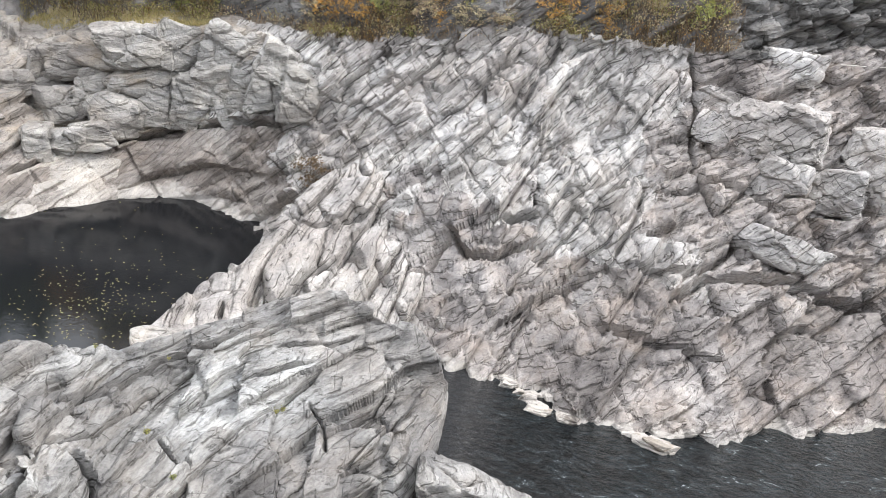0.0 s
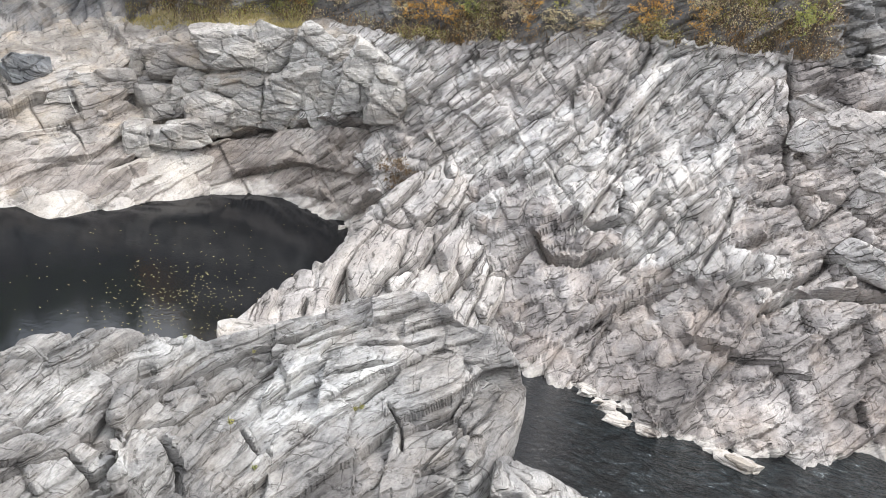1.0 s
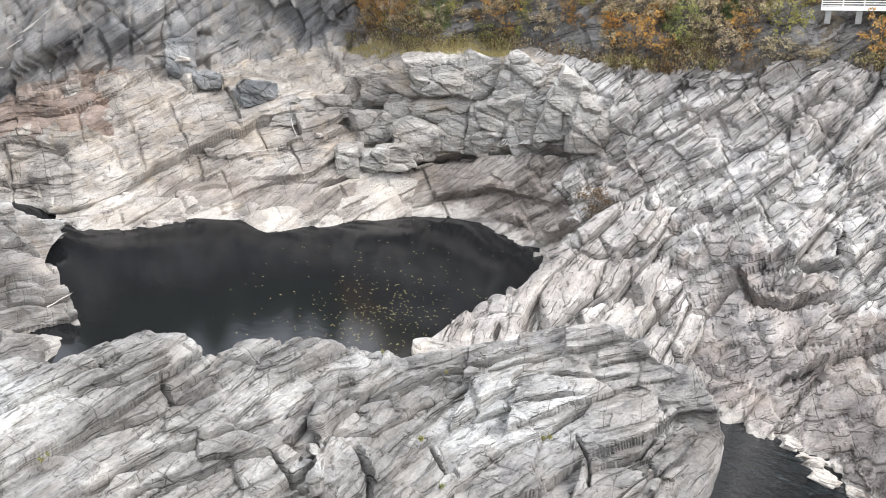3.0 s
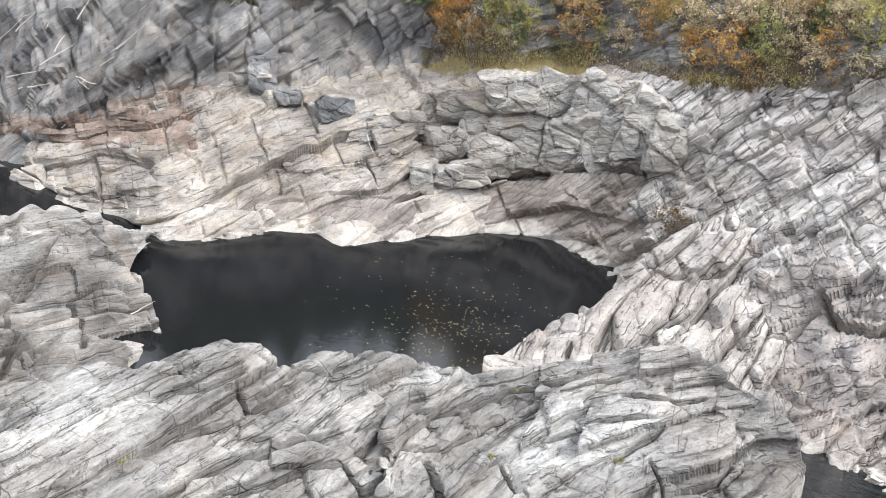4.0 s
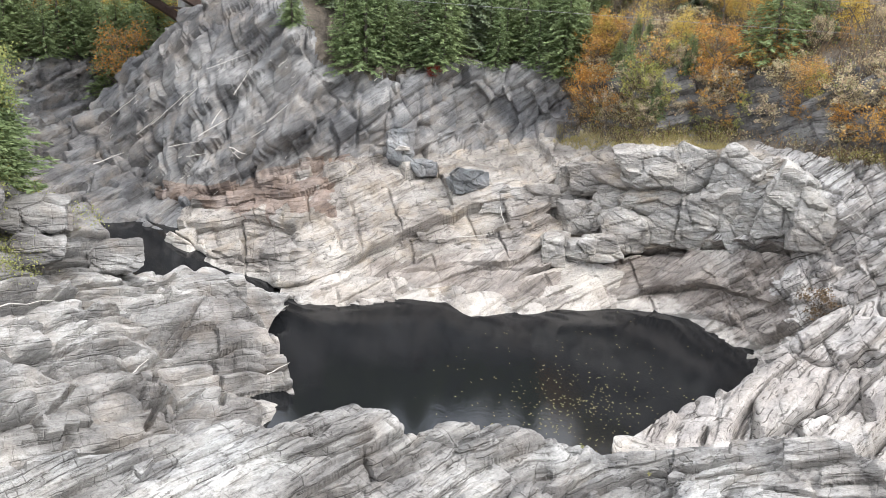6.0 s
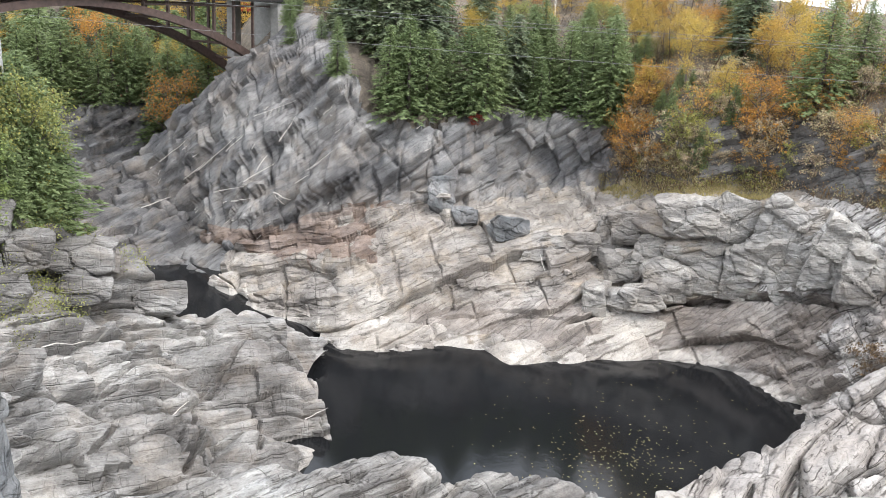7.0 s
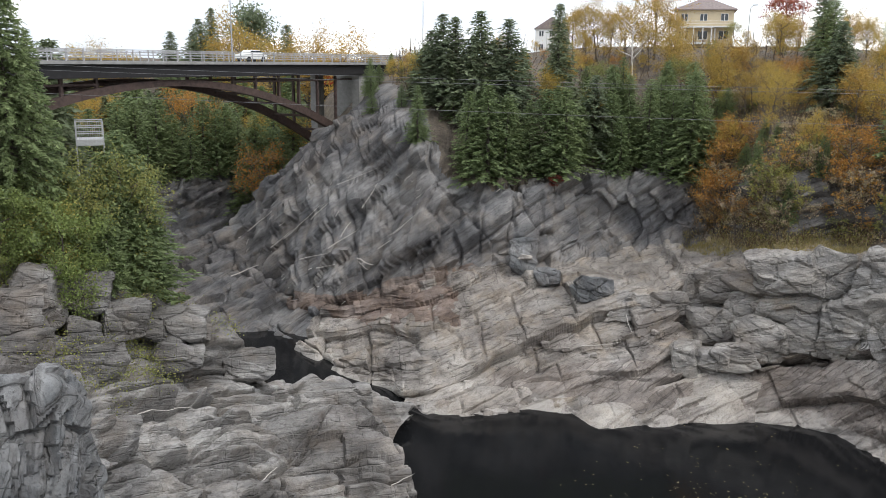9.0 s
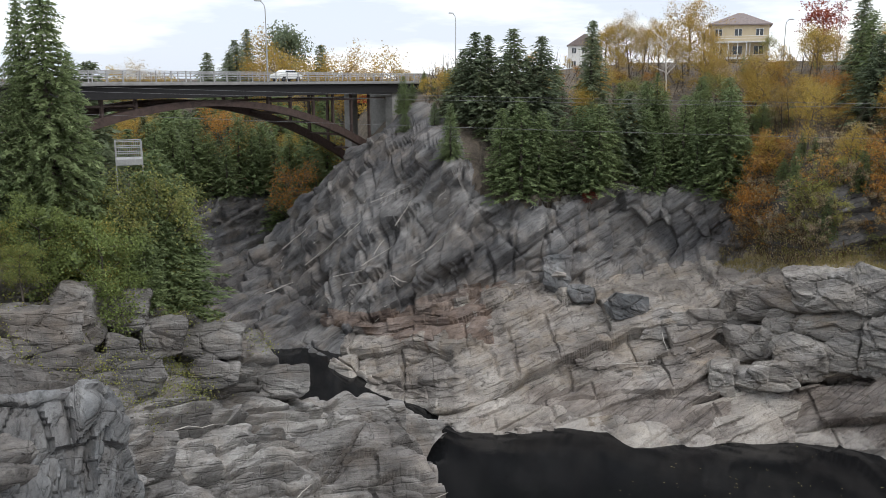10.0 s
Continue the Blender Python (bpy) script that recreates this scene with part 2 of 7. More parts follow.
SOIL = soil_material("autumn_soil", [(0.3, (0.08, 0.067, 0.055)), (0.5, (0.14, 0.115, 0.09)), (0.68, (0.22, 0.18, 0.13))])
GRASS_GROUND = soil_material("dry_grass_ground", [(0.3, (0.24, 0.19, 0.12)), (0.5, (0.38, 0.31, 0.18)), (0.7, (0.34, 0.3, 0.17))])


# ---- noise on arrays ----
def hash01(*ks):
    h = np.full(np.shape(ks[0]), 374761393, np.uint32)
    with np.errstate(over="ignore"):
        for i, k in enumerate(ks):
            h = (h ^ (np.asarray(k).astype(np.int64).astype(np.uint32) * np.uint32(2654435761 + 97 * i))) * np.uint32(2246822519)
            h ^= h >> np.uint32(13)
        h = h * np.uint32(3266489917)
        h ^= h >> np.uint32(16)
    return h.astype(np.float64) / 4294967296.0


def vnoise(p, seed=0):
    i = np.floor(p).astype(np.int64)
    f = p - i
    f = f * f * (3 - 2 * f)
    out = 0.0
    for dx in (0, 1):
        for dy in (0, 1):
            for dz in (0, 1):
                w = (f[:, 0] if dx else 1 - f[:, 0]) * (f[:, 1] if dy else 1 - f[:, 1]) * (f[:, 2] if dz else 1 - f[:, 2])
                out = out + w * hash01(i[:, 0] + dx, i[:, 1] + dy, i[:, 2] + dz, np.full(len(p), seed))
    return out * 2 - 1


def fbm(p, octaves=4, seed=0):
    out, a = 0.0, 0.5
    for k in range(octaves):
        out = out + a * vnoise(p * 2.0 ** k + 17.3 * k, seed + k)
        a *= 0.5
    return out


def smooth(a, b, x):
    t = np.clip((x - a) / (b - a), 0, 1)
    return t * t * (3 - 2 * t)


def cut(x, seed, *keys):
    """Uneven cells of about unit length along x: the cell's number, and its lower and upper end."""
    k = np.floor(x)
    z = k * 0 + seed

    def end(i):
        return i + 0.7 * (hash01(i, *keys, z) - 0.5)

    k = np.where(x < end(k), k - 1, np.where(x >= end(k + 1), k + 1, k))
    return k, end(k), end(k + 1)


def bedded(p, out_dir, bed, thick, wide, deep, amp, seed, lean=0.5, follow=0.48, groove=0.8, warp=1.0, grain=0.13, tumble=0.35):
    """How far a face of bedded rock, parted by joints into blocks, stands out at the places p, whose outward directions are out_dir."""
    n, u, v = (np.array(k) for k in basis(bed))
    q = p + warp * np.stack([fbm(p / 11.0, 2, seed + k) for k in (1, 2, 3)], 1) * 1.3
    q = q + 0.1 * thick * np.stack([fbm(p / (0.9 * thick), 2, seed + k) for k in (4, 5, 6)], 1)
    s = (q @ n) / thick
    lay, s0, s1 = cut(s, seed)
    b = (q @ v) / deep + 13.0 * hash01(lay, lay * 0 + seed + 2)
    ib, b0, b1 = cut(b, seed + 11, lay)
    a = (q @ u) / wide + 17.0 * hash01(lay, ib, lay * 0 + seed + 1)
    ia, a0, a1 = cut(a, seed + 12, lay, ib)
    delta = ((s0 + s1) / 2 - s)[:, None] * thick * n + ((a0 + a1) / 2 - a)[:, None] * wide * u + ((b0 + b1) / 2 - b)[:, None] * deep * v
    side = np.where(out_dir @ n < 0, -1.0, 1.0)[:, None] * n
    m = lean * side + (1 - lean) * out_dir
    r = [hash01(lay, ia, ib, lay * 0 + seed + k) - 0.5 for k in (6, 7, 8, 9)]
    m = m + tumble * np.stack(r[:3], 1)
    m /= np.linalg.norm(m, axis=1, keepdims=True)
    lift = np.sum(delta * m, 1) / np.maximum(np.sum(out_dir * m, 1), 0.4)
    res = follow * np.clip(lift, -1.3 * amp, 1.3 * amp) + 0.8 * amp * r[3] + 0.5 * amp * (hash01(lay, lay * 0 + seed + 20) - 0.5)
    es = np.minimum(s - s0, s1 - s) * thick
    ea = np.minimum(a - a0, a1 - a) * wide
    eb = np.minimum(b - b0, b1 - b) * deep
    gw = grain + 0.03 * thick
    cutdeep = np.exp(-(es / gw) ** 4) * (0.35 + 0.65 * (hash01(lay, lay * 0 + seed + 21) > 0.5))
    cutdeep = np.maximum(cutdeep, 0.8 * np.exp(-(np.minimum(ea, eb) / gw) ** 4) * (hash01(lay, ia, ib, lay * 0 + seed + 22) > 0.45))
    return res - groove * amp * cutdeep


def broken(p, out_dir, bed, size, amp, seed, follow=0.5, groove=0.7, wide=0.1):
    """Irregular blocks of about the given size along strike, dip and bed, each with a tilted face, parted by open cracks."""
    n, u, v = (np.array(k) for k in basis(bed))
    size = np.array(size, float)
    q = p + 0.16 * size[2] * np.stack([fbm(p / (0.8 * size[2]), 2, seed + k) for k in (1, 2, 3)], 1)
    c = np.stack([q @ u, q @ v, q @ n], 1) / size
    base = np.floor(c)
    d1, d2 = np.full(len(p), 9.0), np.full(len(p), 9.0)
    best, ident = np.zeros((len(p), 3)), np.zeros(len(p))
    for off in itertools.product((-1, 0, 1), repeat=3):
        k = base + np.array(off)
        z = k[:, 0] * 0 + seed
        r = np.stack([hash01(k[:, 0], k[:, 1], k[:, 2], z + j) for j in range(3)], 1)
        centre = k + 0.5 + 0.8 * (r - 0.5)
        d = np.sum((c - centre) ** 2, 1)
        closer = d < d1
        d2 = np.where(closer, d1, np.minimum(d2, d))
        d1 = np.where(closer, d, d1)
        best[closer] = centre[closer]
        ident[closer] = np.floor(r[closer, 0] * 1e6)
    delta = ((best - c) * size) @ np.stack([u, v, n])
    r = np.stack([hash01(ident, ident * 0 + seed + j) for j in (5, 6, 7, 8)], 1) - 0.5
    side = np.where(out_dir @ n < 0, -1.0, 1.0)[:, None] * n
    m = 0.3 * side + 0.7 * out_dir + 0.75 * r[:, :3]
    m /= np.linalg.norm(m, axis=1, keepdims=True)
    lift = np.sum(delta * m, 1) / np.maximum(np.sum(out_dir * m, 1), 0.4)
    edge = (np.sqrt(d2) - np.sqrt(d1)) * size[2]
    return follow * np.clip(lift, -1.4 * amp, 1.4 * amp) + 0.7 * amp * r[:, 3] - groove * amp * np.exp(-(edge / wide) ** 2) * (r[:, 0] > -0.3)


def pillowed(p, bed, size, amp, seed, warp=0.5):
    """Rounded, worn ledges of about the given size along strike, dip and bed, with sharp creases between them."""
    n, u, v = (np.array(k) for k in basis(bed))
    q = p + warp * np.stack([fbm(p / 4.0, 3, seed + k) for k in (1, 2, 3)], 1)
    c = np.stack([q @ u, q @ v, q @ n], 1) / np.array(size, float)
    return amp * (2.0 * np.abs(vnoise(c, seed + 5)) ** 0.65 + 0.7 * np.abs(vnoise(c * 2.1 + 7.7, seed + 6)) ** 0.65 - 1.1)


def cracked(p, out_dir, cracks, jag=0.22, seed=90):
    """Long open cracks and ledges: each has its line, depth, width and the overhang of its upper side."""
    w = p + jag * np.stack([fbm(p / 1.1, 3, seed + k) for k in (1, 2, 3)], 1) * 2
    out = np.zeros(len(p))
    for line, deep, wide, over in cracks:
        q = np.array(line, float)
        near = np.all((p > q.min(0) - 4) & (p < q.max(0) + 4), axis=1)
        k = np.nonzero(near)[0]
        if not len(k):
            continue
        best, side, along = np.full(len(k), 99.0), np.zeros(len(k)), np.zeros(len(k))
        for i, (a, b) in enumerate(zip(q[:-1], q[1:])):
            ab = b - a
            t = np.clip((w[k] - a) @ ab / (ab @ ab), 0, 1)
            r = w[k] - a - t[:, None] * ab
            dist = np.linalg.norm(r - np.sum(r * out_dir[k], 1)[:, None] * out_dir[k], axis=1)
            up = np.cross(out_dir[k], ab)
            up *= np.where(up[:, 2] < 0, -1, 1)[:, None]
            closer = dist < best
            best = np.where(closer, dist, best)
            side = np.where(closer, np.sum(r * up, 1), side)
            along = np.where(closer, (i + t) / (len(q) - 1), along)
        fade = np.minimum(1, np.minimum(along, 1 - along) * 8 + 0.15)
        out[k] -= 1.4 * deep * fade * np.exp(-(best / (1.05 * wide)) ** 4)
        out[k] += 0.6 * over * fade * np.where(side > 0, 1, -0.35) * np.exp(-best / 1.6)
    return out


# ---- lofted ground ----
def curve_through(pts, counts):
    """Catmull-Rom through an array of points along its first axis, with a count of steps for each gap."""
    p = np.concatenate([2 * pts[:1] - pts[1:2], pts, 2 * pts[-1:] - pts[-2:-1]])
    out = []
    for k, c in enumerate(counts):
        a, b, d, e = p[k], p[k + 1], p[k + 2], p[k + 3]
        for t in np.arange(c) / c:
            out.append(0.5 * (2 * b + (d - a) * t + (2 * a - 5 * b + 4 * d - e) * t * t + (3 * b - a - 3 * d + e) * t ** 3))
    out.append(pts[-1])
    return np.array(out)


def steps(pts, res):
    """Counts for the gaps along the first axis, so that cells are about res metres."""
    gaps = np.linalg.norm(np.diff(pts, axis=0), axis=2)
    return [max(2, int(math.ceil(g.mean() / r))) for g, r in zip(gaps, res if isinstance(res, (list, tuple)) else [res] * len(gaps))]


def loft(rows, row_res, col_res):
    """A dense grid over control rows; also each vertex's row and column in units of the control net."""
    net = np.array(rows, float)
    cr = steps(net, row_res)
    cc = steps(net.transpose(1, 0, 2), col_res)
    g = curve_through(net, cr)
    g = curve_through(g.transpose(1, 0, 2), cc).transpose(1, 0, 2)
    rv = np.concatenate([k + np.arange(c) / c for k, c in enumerate(cr)] + [[len(cr)]])
    cv = np.concatenate([k + np.arange(c) / c for k, c in enumerate(cc)] + [[len(cc)]])
    return g, *np.meshgrid(rv, cv, indexing="ij")


def eased(d, shape, soft=0.32):
    """The relief with its steps eased over neighbouring cells."""
    e = np.pad(d.reshape(shape), 1, mode="edge")
    e = 0.25 * e[:-2] + 0.5 * e[1:-1] + 0.25 * e[2:]
    e = 0.25 * e[:, :-2] + 0.5 * e[:, 1:-1] + 0.25 * e[:, 2:]
    return d + soft * (e.reshape(-1) - d)


def grid_normals(g):
    n = np.cross(np.gradient(g, axis=1), np.gradient(g, axis=0))
    n /= np.linalg.norm(n, axis=2, keepdims=True) + 1e-9
    return n if n[..., 2].mean() > 0 else -n


def grid_object(name, g, materials, index=None, smooth_shade=False, parent=None, crisp=32):
    h, w = g.shape[:2]
    me = bpy.data.meshes.new(name)
    k = np.arange(h * w).reshape(h, w)
    quads = np.stack([k[:-1, :-1], k[:-1, 1:], k[1:, 1:], k[1:, :-1]], 2).reshape(-1, 4)
    me.vertices.add(h * w)
    me.vertices.foreach_set("co", g.reshape(-1).astype(np.float32))
    me.loops.add(quads.size)
    me.loops.foreach_set("vertex_index", quads.reshape(-1).astype(np.int32))
    me.polygons.add(len(quads))
    me.polygons.foreach_set("loop_start", (np.arange(len(quads)) * 4).astype(np.int32))
    for m in materials:
        me.materials.append(m)
    if index is not None:
        me.polygons.foreach_set("material_index", index[:-1, :-1].reshape(-1).astype(np.int32))
    me.update(calc_edges=True)
    if smooth_shade:
        me.polygons.foreach_set("use_smooth", np.ones(len(quads), bool))
        if crisp:
            me.set_sharp_from_angle(angle=radians(crisp))
    ob = new(name, me)
    ob.parent = parent
    return ob


def part(name, bm, mat, parent, label=""):
    me = bpy.data.meshes.new(name)
    bm.to_mesh(me)
    bm.free()
    for m in mat if isinstance(mat, (list, tuple)) else [mat]:
        me.materials.append(m)
    ob = new(name, me)
    ob.parent = parent
    return tagged(ob, label) if label else ob


def thing(name, place, label, category, group="", kind=""):
    ob = new(name)
    ob.matrix_basis = place if isinstance(place, Matrix) else Matrix.Translation(place)
    return tagged(ob, label, category, group, kind)


# ---- the far bank: contours from the river bed up to the houses ----
BANK_BED = [(47.6, 56.7, -4.0), (36.2, 53.7, -4.0), (28.1, 50.7, -4.0), (23.2, 49.7, -4.0), (19.3, 47.7, -4.0), (14.2, 46.5, -4.0), (9.9, 46.6, -4.0), (6.2, 50.3, -4.0), (1.7, 50.1, -4.0), (-2.9,
    55.3, -4.0), (-8.8, 62.4, -4.0), (-14.3, 67.3, -4.0), (-20.5, 71.4, -4.0), (-26.6, 73.1, -4.0), (-31.9, 71.7, -4.0), (-35.5, 66.8, -4.0), (-37.9, 63.1, -4.0), (-43.4, 61.9, -4.0), (-47.9, 59.1,
    -4.0), (-51.1, 54.8, -4.0), (-55.0, 51.3, -4.0), (-62.7, 52.6, -4.0), (-69.7, 52.5, -4.0), (-84.0, 54.5, -4.0), (-90.1, 52.0, -4.0), (-97.1, 47.3, -4.0)]
BANK_SHORE = [(50.1, 59.8, 0.0), (38.4, 57.0, 0.0), (30.0, 54.2, 0.0), (24.9, 53.4, 0.0), (20.8, 51.4, 0.0), (15.4, 50.4, 0.0), (10.7, 50.5, 0.0), (6.7, 54.3, 0.0), (1.9, 54.1, 0.0), (-3.1, 59.3,
    0.0), (-9.3, 66.3, 0.0), (-15.1, 71.2, 0.0), (-21.6, 75.3, 0.0), (-28.0, 76.9, 0.0), (-33.5, 75.3, 0.0), (-37.4, 70.3, 0.0), (-40.0, 66.5, 0.0), (-45.7, 65.2, 0.0), (-50.4, 62.2, 0.0), (-53.9,
    57.8, 0.0), (-58.0, 54.0, 0.0), (-65.8, 55.2, 0.0), (-72.9, 54.9, 0.0), (-87.4, 56.7, 0.0), (-93.5, 54.0, 0.0), (-100.7, 49.1, 0.0)]
BANK_CRACK = [(53.3, 63.5, 3.6), (42.9, 63.7, 5.8), (35.0, 63.2, 7.5), (29.3, 62.8, 7.5), (24.9, 61.7, 8.1), (18.8, 61.6, 8.5), (13.1, 61.7, 8.3), (8.0, 64.9, 7.8), (2.4, 67.4, 9.7), (-3.8, 72.2,
    10.1), (-10.9, 77.2, 9.9), (-16.9, 79.6, 9.4), (-23.4, 81.4, 8.0), (-29.7, 81.5, 6.2), (-35.1, 78.9, 4.8), (-39.8, 74.8, 3.7), (-42.8, 71.1, 3.9), (-48.1, 68.7, 3.0), (-52.8, 65.2, 2.5), (-56.6,
    60.7, 2.6), (-60.5, 56.4, 2.2), (-67.0, 56.2, 0.7), (-73.9, 55.7, 0.5), (-88.7, 57.6, 0.6), (-97.5, 56.3, 1.6), (-105.6, 51.5, 1.8)]
BANK_BLOCKS = [(60.6, 72.2, 11.8), (48.8, 72.3, 13.5), (39.8, 71.8, 14.7), (33.6, 72.1, 15.0), (28.6, 70.9, 15.2), (21.5, 70.4, 15.3), (15.2, 71.4, 15.5), (8.8, 72.0, 13.0), (2.6, 73.1, 13.8), (-4.1,
    77.5, 14.6), (-11.4, 80.9, 13.8), (-17.4, 81.9, 13.4), (-23.8, 82.9, 12.6), (-30.2, 82.9, 11.3), (-35.8, 80.3, 10.0), (-43.0, 80.8, 7.6), (-45.8, 76.3, 7.2), (-51.2, 73.1, 5.9), (-55.9, 69.1,
    5.2), (-59.4, 63.7, 4.7), (-63.5, 59.3, 4.2), (-71.1, 59.7, 2.9), (-79.3, 59.7, 2.9), (-92.4, 60.0, 2.1), (-101.6, 58.6, 3.2), (-110.9, 54.1, 3.7)]
BANK_BROW = [(68.6, 81.7, 22.2), (55.3, 82.0, 23.1), (45.1, 81.4, 23.7), (38.3, 82.1, 24.0), (32.5, 80.5, 23.7), (23.8, 77.9, 21.5), (16.8, 79.2, 21.8), (10.0, 81.7, 20.7), (2.8, 81.3, 20.3), (-4.3,
    82.0, 18.4), (-11.8, 84.1, 16.9), (-17.9, 84.3, 17.0), (-24.2, 84.4, 15.9), (-30.8, 84.6, 15.0), (-36.7, 82.5, 14.5), (-45.6, 85.7, 10.8), (-48.5, 80.7, 10.1), (-54.3, 77.6, 8.8), (-60.3, 74.5,
    8.7), (-65.0, 69.7, 8.6), (-69.5, 64.8, 7.9), (-77.0, 64.6, 5.7), (-82.3, 62.0, 4.1), (-95.2, 61.8, 3.2), (-106.5, 61.5, 5.0), (-114.9, 56.1, 5.2)]
BANK_FOOT = [(69.6, 82.9, 24.1), (56.1, 83.2, 24.8), (45.8, 82.7, 25.4), (38.9, 83.3, 25.6), (33.1, 82.0, 25.5), (24.3, 79.6, 23.4), (17.0, 80.0, 22.7), (10.1, 82.6, 21.6), (2.9, 82.4, 21.4), (-4.4,
    83.0, 19.4), (-12.0, 85.1, 17.8), (-18.1, 85.3, 17.7), (-25.0, 87.2, 17.2), (-32.3, 88.8, 16.7), (-38.6, 86.7, 16.0), (-49.7, 93.5, 13.3), (-54.7, 91.1, 13.5), (-61.1, 87.3, 12.0), (-63.9, 78.9,
    10.2), (-68.7, 73.7, 10.0), (-73.2, 68.3, 9.2), (-79.4, 66.6, 6.6), (-83.8, 63.1, 4.7), (-96.6, 62.7, 3.7), (-109.5, 63.2, 6.2), (-118.4, 57.7, 6.6)]
BANK_CLIFF_TOP = [(72.4, 86.3, 31.7), (58.6, 86.8, 31.9), (47.9, 86.5, 32.0), (40.7, 87.3, 32.1), (34.8, 86.2, 32.0), (25.9, 84.6, 30.8), (18.0, 84.8, 29.3), (10.7, 87.1, 27.4), (3.0, 86.4, 26.3), (-4.6, 88.5, 25.8), (-12.9, 91.6, 25.1), (-19.5, 91.5, 24.7), (-26.6, 92.9, 24.1), (-34.1, 93.6, 23.6), (-40.2, 90.4, 22.6), (-50.9, 95.8, 21.2), (-56.0, 93.2, 21.0), (-62.8, 89.7, 20.7), (-66.0, 81.5, 19.8), (-71.0, 76.2, 19.6), (-76.9, 71.8, 23.3), (-87.6, 73.5, 26.7), (-95.3, 71.8, 25.0), (-106.6, 69.2, 16.4), (-114.5, 66.1, 9.0), (-119.6, 58.3, 5.6)]
BANK_HILL = [(82.7, 98.6, 32.2), (67.4, 99.9, 32.4), (55.5, 100.1, 32.5), (47.2, 101.2, 32.6), (40.6, 100.4, 32.5), (30.3, 99.0, 31.3), (21.1, 99.4, 31.1), (12.5, 101.7, 30.6), (3.5, 100.9, 29.9), (-5.4, 102.8, 29.3), (-14.8, 105.5, 29.3), (-22.7, 106.8, 29.7), (-31.8, 111.0, 30.1), (-41.6, 114.2, 30.7), (-49.2, 110.5, 31.1), (-61.3, 115.2, 31.2), (-67.3, 112.1, 31.3), (-75.4, 107.7, 31.5), (-79.8, 98.5, 31.5), (-84.8, 90.9, 31.5), (-90.0, 83.9, 31.5), (-99.9, 83.8, 30.8), (-105.3, 79.4, 21.0), (-113.3, 73.6, 12.0), (-121.4, 70.1, 5.5), (-126.8, 61.9, 2.0)]
BANK_HOUSES = [(98.8, 117.7, 34.0), (81.3, 120.6, 34.0), (67.6, 121.9, 34.0), (57.8, 123.9, 34.0), (49.9, 123.6, 34.0), (37.6, 122.9, 34.0), (26.3, 123.8, 34.0), (15.5, 126.5, 34.0), (4.4, 125.9, 34.0), (-6.7, 127.7, 34.0), (-18.3, 130.3, 34.3), (-27.9, 131.2, 34.7), (-38.7, 135.0, 35.2), (-50.1, 137.7, 36.1), (-59.3, 133.3, 36.5), (-73.0, 137.3, 36.5), (-80.2, 133.5, 36.5), (-89.8, 128.2, 36.5), (-95.5, 118.0, 35.6), (-101.8, 109.2, 34.7), (-108.2, 100.9, 33.5), (-119.0, 99.9, 32.0), (-125.3, 94.4, 27.2), (-134.2, 87.2, 7.0), (-143.1, 82.6, 3.0), (-149.3, 72.8, 1.0)]
BANK_FAR = [(343.0, 408.8, 40.0), (293.8, 435.6, 39.7), (251.8, 454.3, 39.5), (218.4, 468.3, 39.3), (192.3, 475.9, 39.2), (148.7, 486.3, 39.0), (105.3, 495.5, 38.8), (61.8, 503.6, 38.5), (17.7, 505.7,
    38.3), (-26.6, 507.2, 38.1), (-71.2, 506.6, 37.9), (-106.9, 502.9, 37.7), (-143.5, 500.3, 37.5), (-180.1, 494.8, 37.3), (-213.9, 480.4, 37.2), (-251.4, 472.8, 37.0), (-275.9, 459.2, 36.8),
    (-307.7, 439.5, 36.7), (-334.7, 413.3, 36.5), (-361.0, 387.1, 36.3), (-386.2, 360.1, 36.1), (-346.5, 290.7, 36.0), (-262.8, 198.1, 19.3), (-139.3, 90.4, -3.0), (-148.2, 85.6, -3.0), (-154.7, 75.4,
    -3.0)]
HEAD_BACK = [(-16.0, 70.0, -2.0), (-15.0, 75.0, -2.0), (-14.0, 79.0, 0.0), (-11.0, 81.0, 6.0), (-7.0, 84.0, 8.0), (0.0, 87.0, 12.0)]
HEAD_CREST = [(-21.0, 51.9, 0.6), (-20.0, 57.1, 1.1), (-17.7, 62.5, 1.8), (-14.6, 67.4, 5.1), (-11.6, 71.1, 8.0), (-6.5, 73.7, 7.4)]
HEAD_FACE = [(-19.4, 50.4, 1.2), (-16.9, 54.4, 1.2), (-14.1, 59.9, 2.5), (-10.3, 65.2, 4.4), (-6.0, 68.7, 5.4), (-0.7, 72.0, 5.6)]
HEAD_FLANK = [(-18.0, 48.3, 1.4), (-14.2, 51.1, 2.2), (-9.7, 57.2, 1.1), (-6.0, 60.7, 3.1), (-1.7, 64.0, 3.4), (3.0, 66.9, 3.4)]
HEAD_TOE = [(-17.0, 48.5, 1.0), (-11.0, 49.5, 1.2), (-6.0, 51.5, 1.2), (-1.4, 56.0, 0.4), (2.2, 59.0, 1.5), (6.3, 61.7, 1.8)]
HEAD_BED = [(-16.0, 49.0, -4.0), (-11.0, 49.0, -4.0), (-6.0, 50.0, -4.0), (-1.0, 51.0, -4.0), (3.0, 52.5, -4.0), (7.0, 53.0, -4.0)]
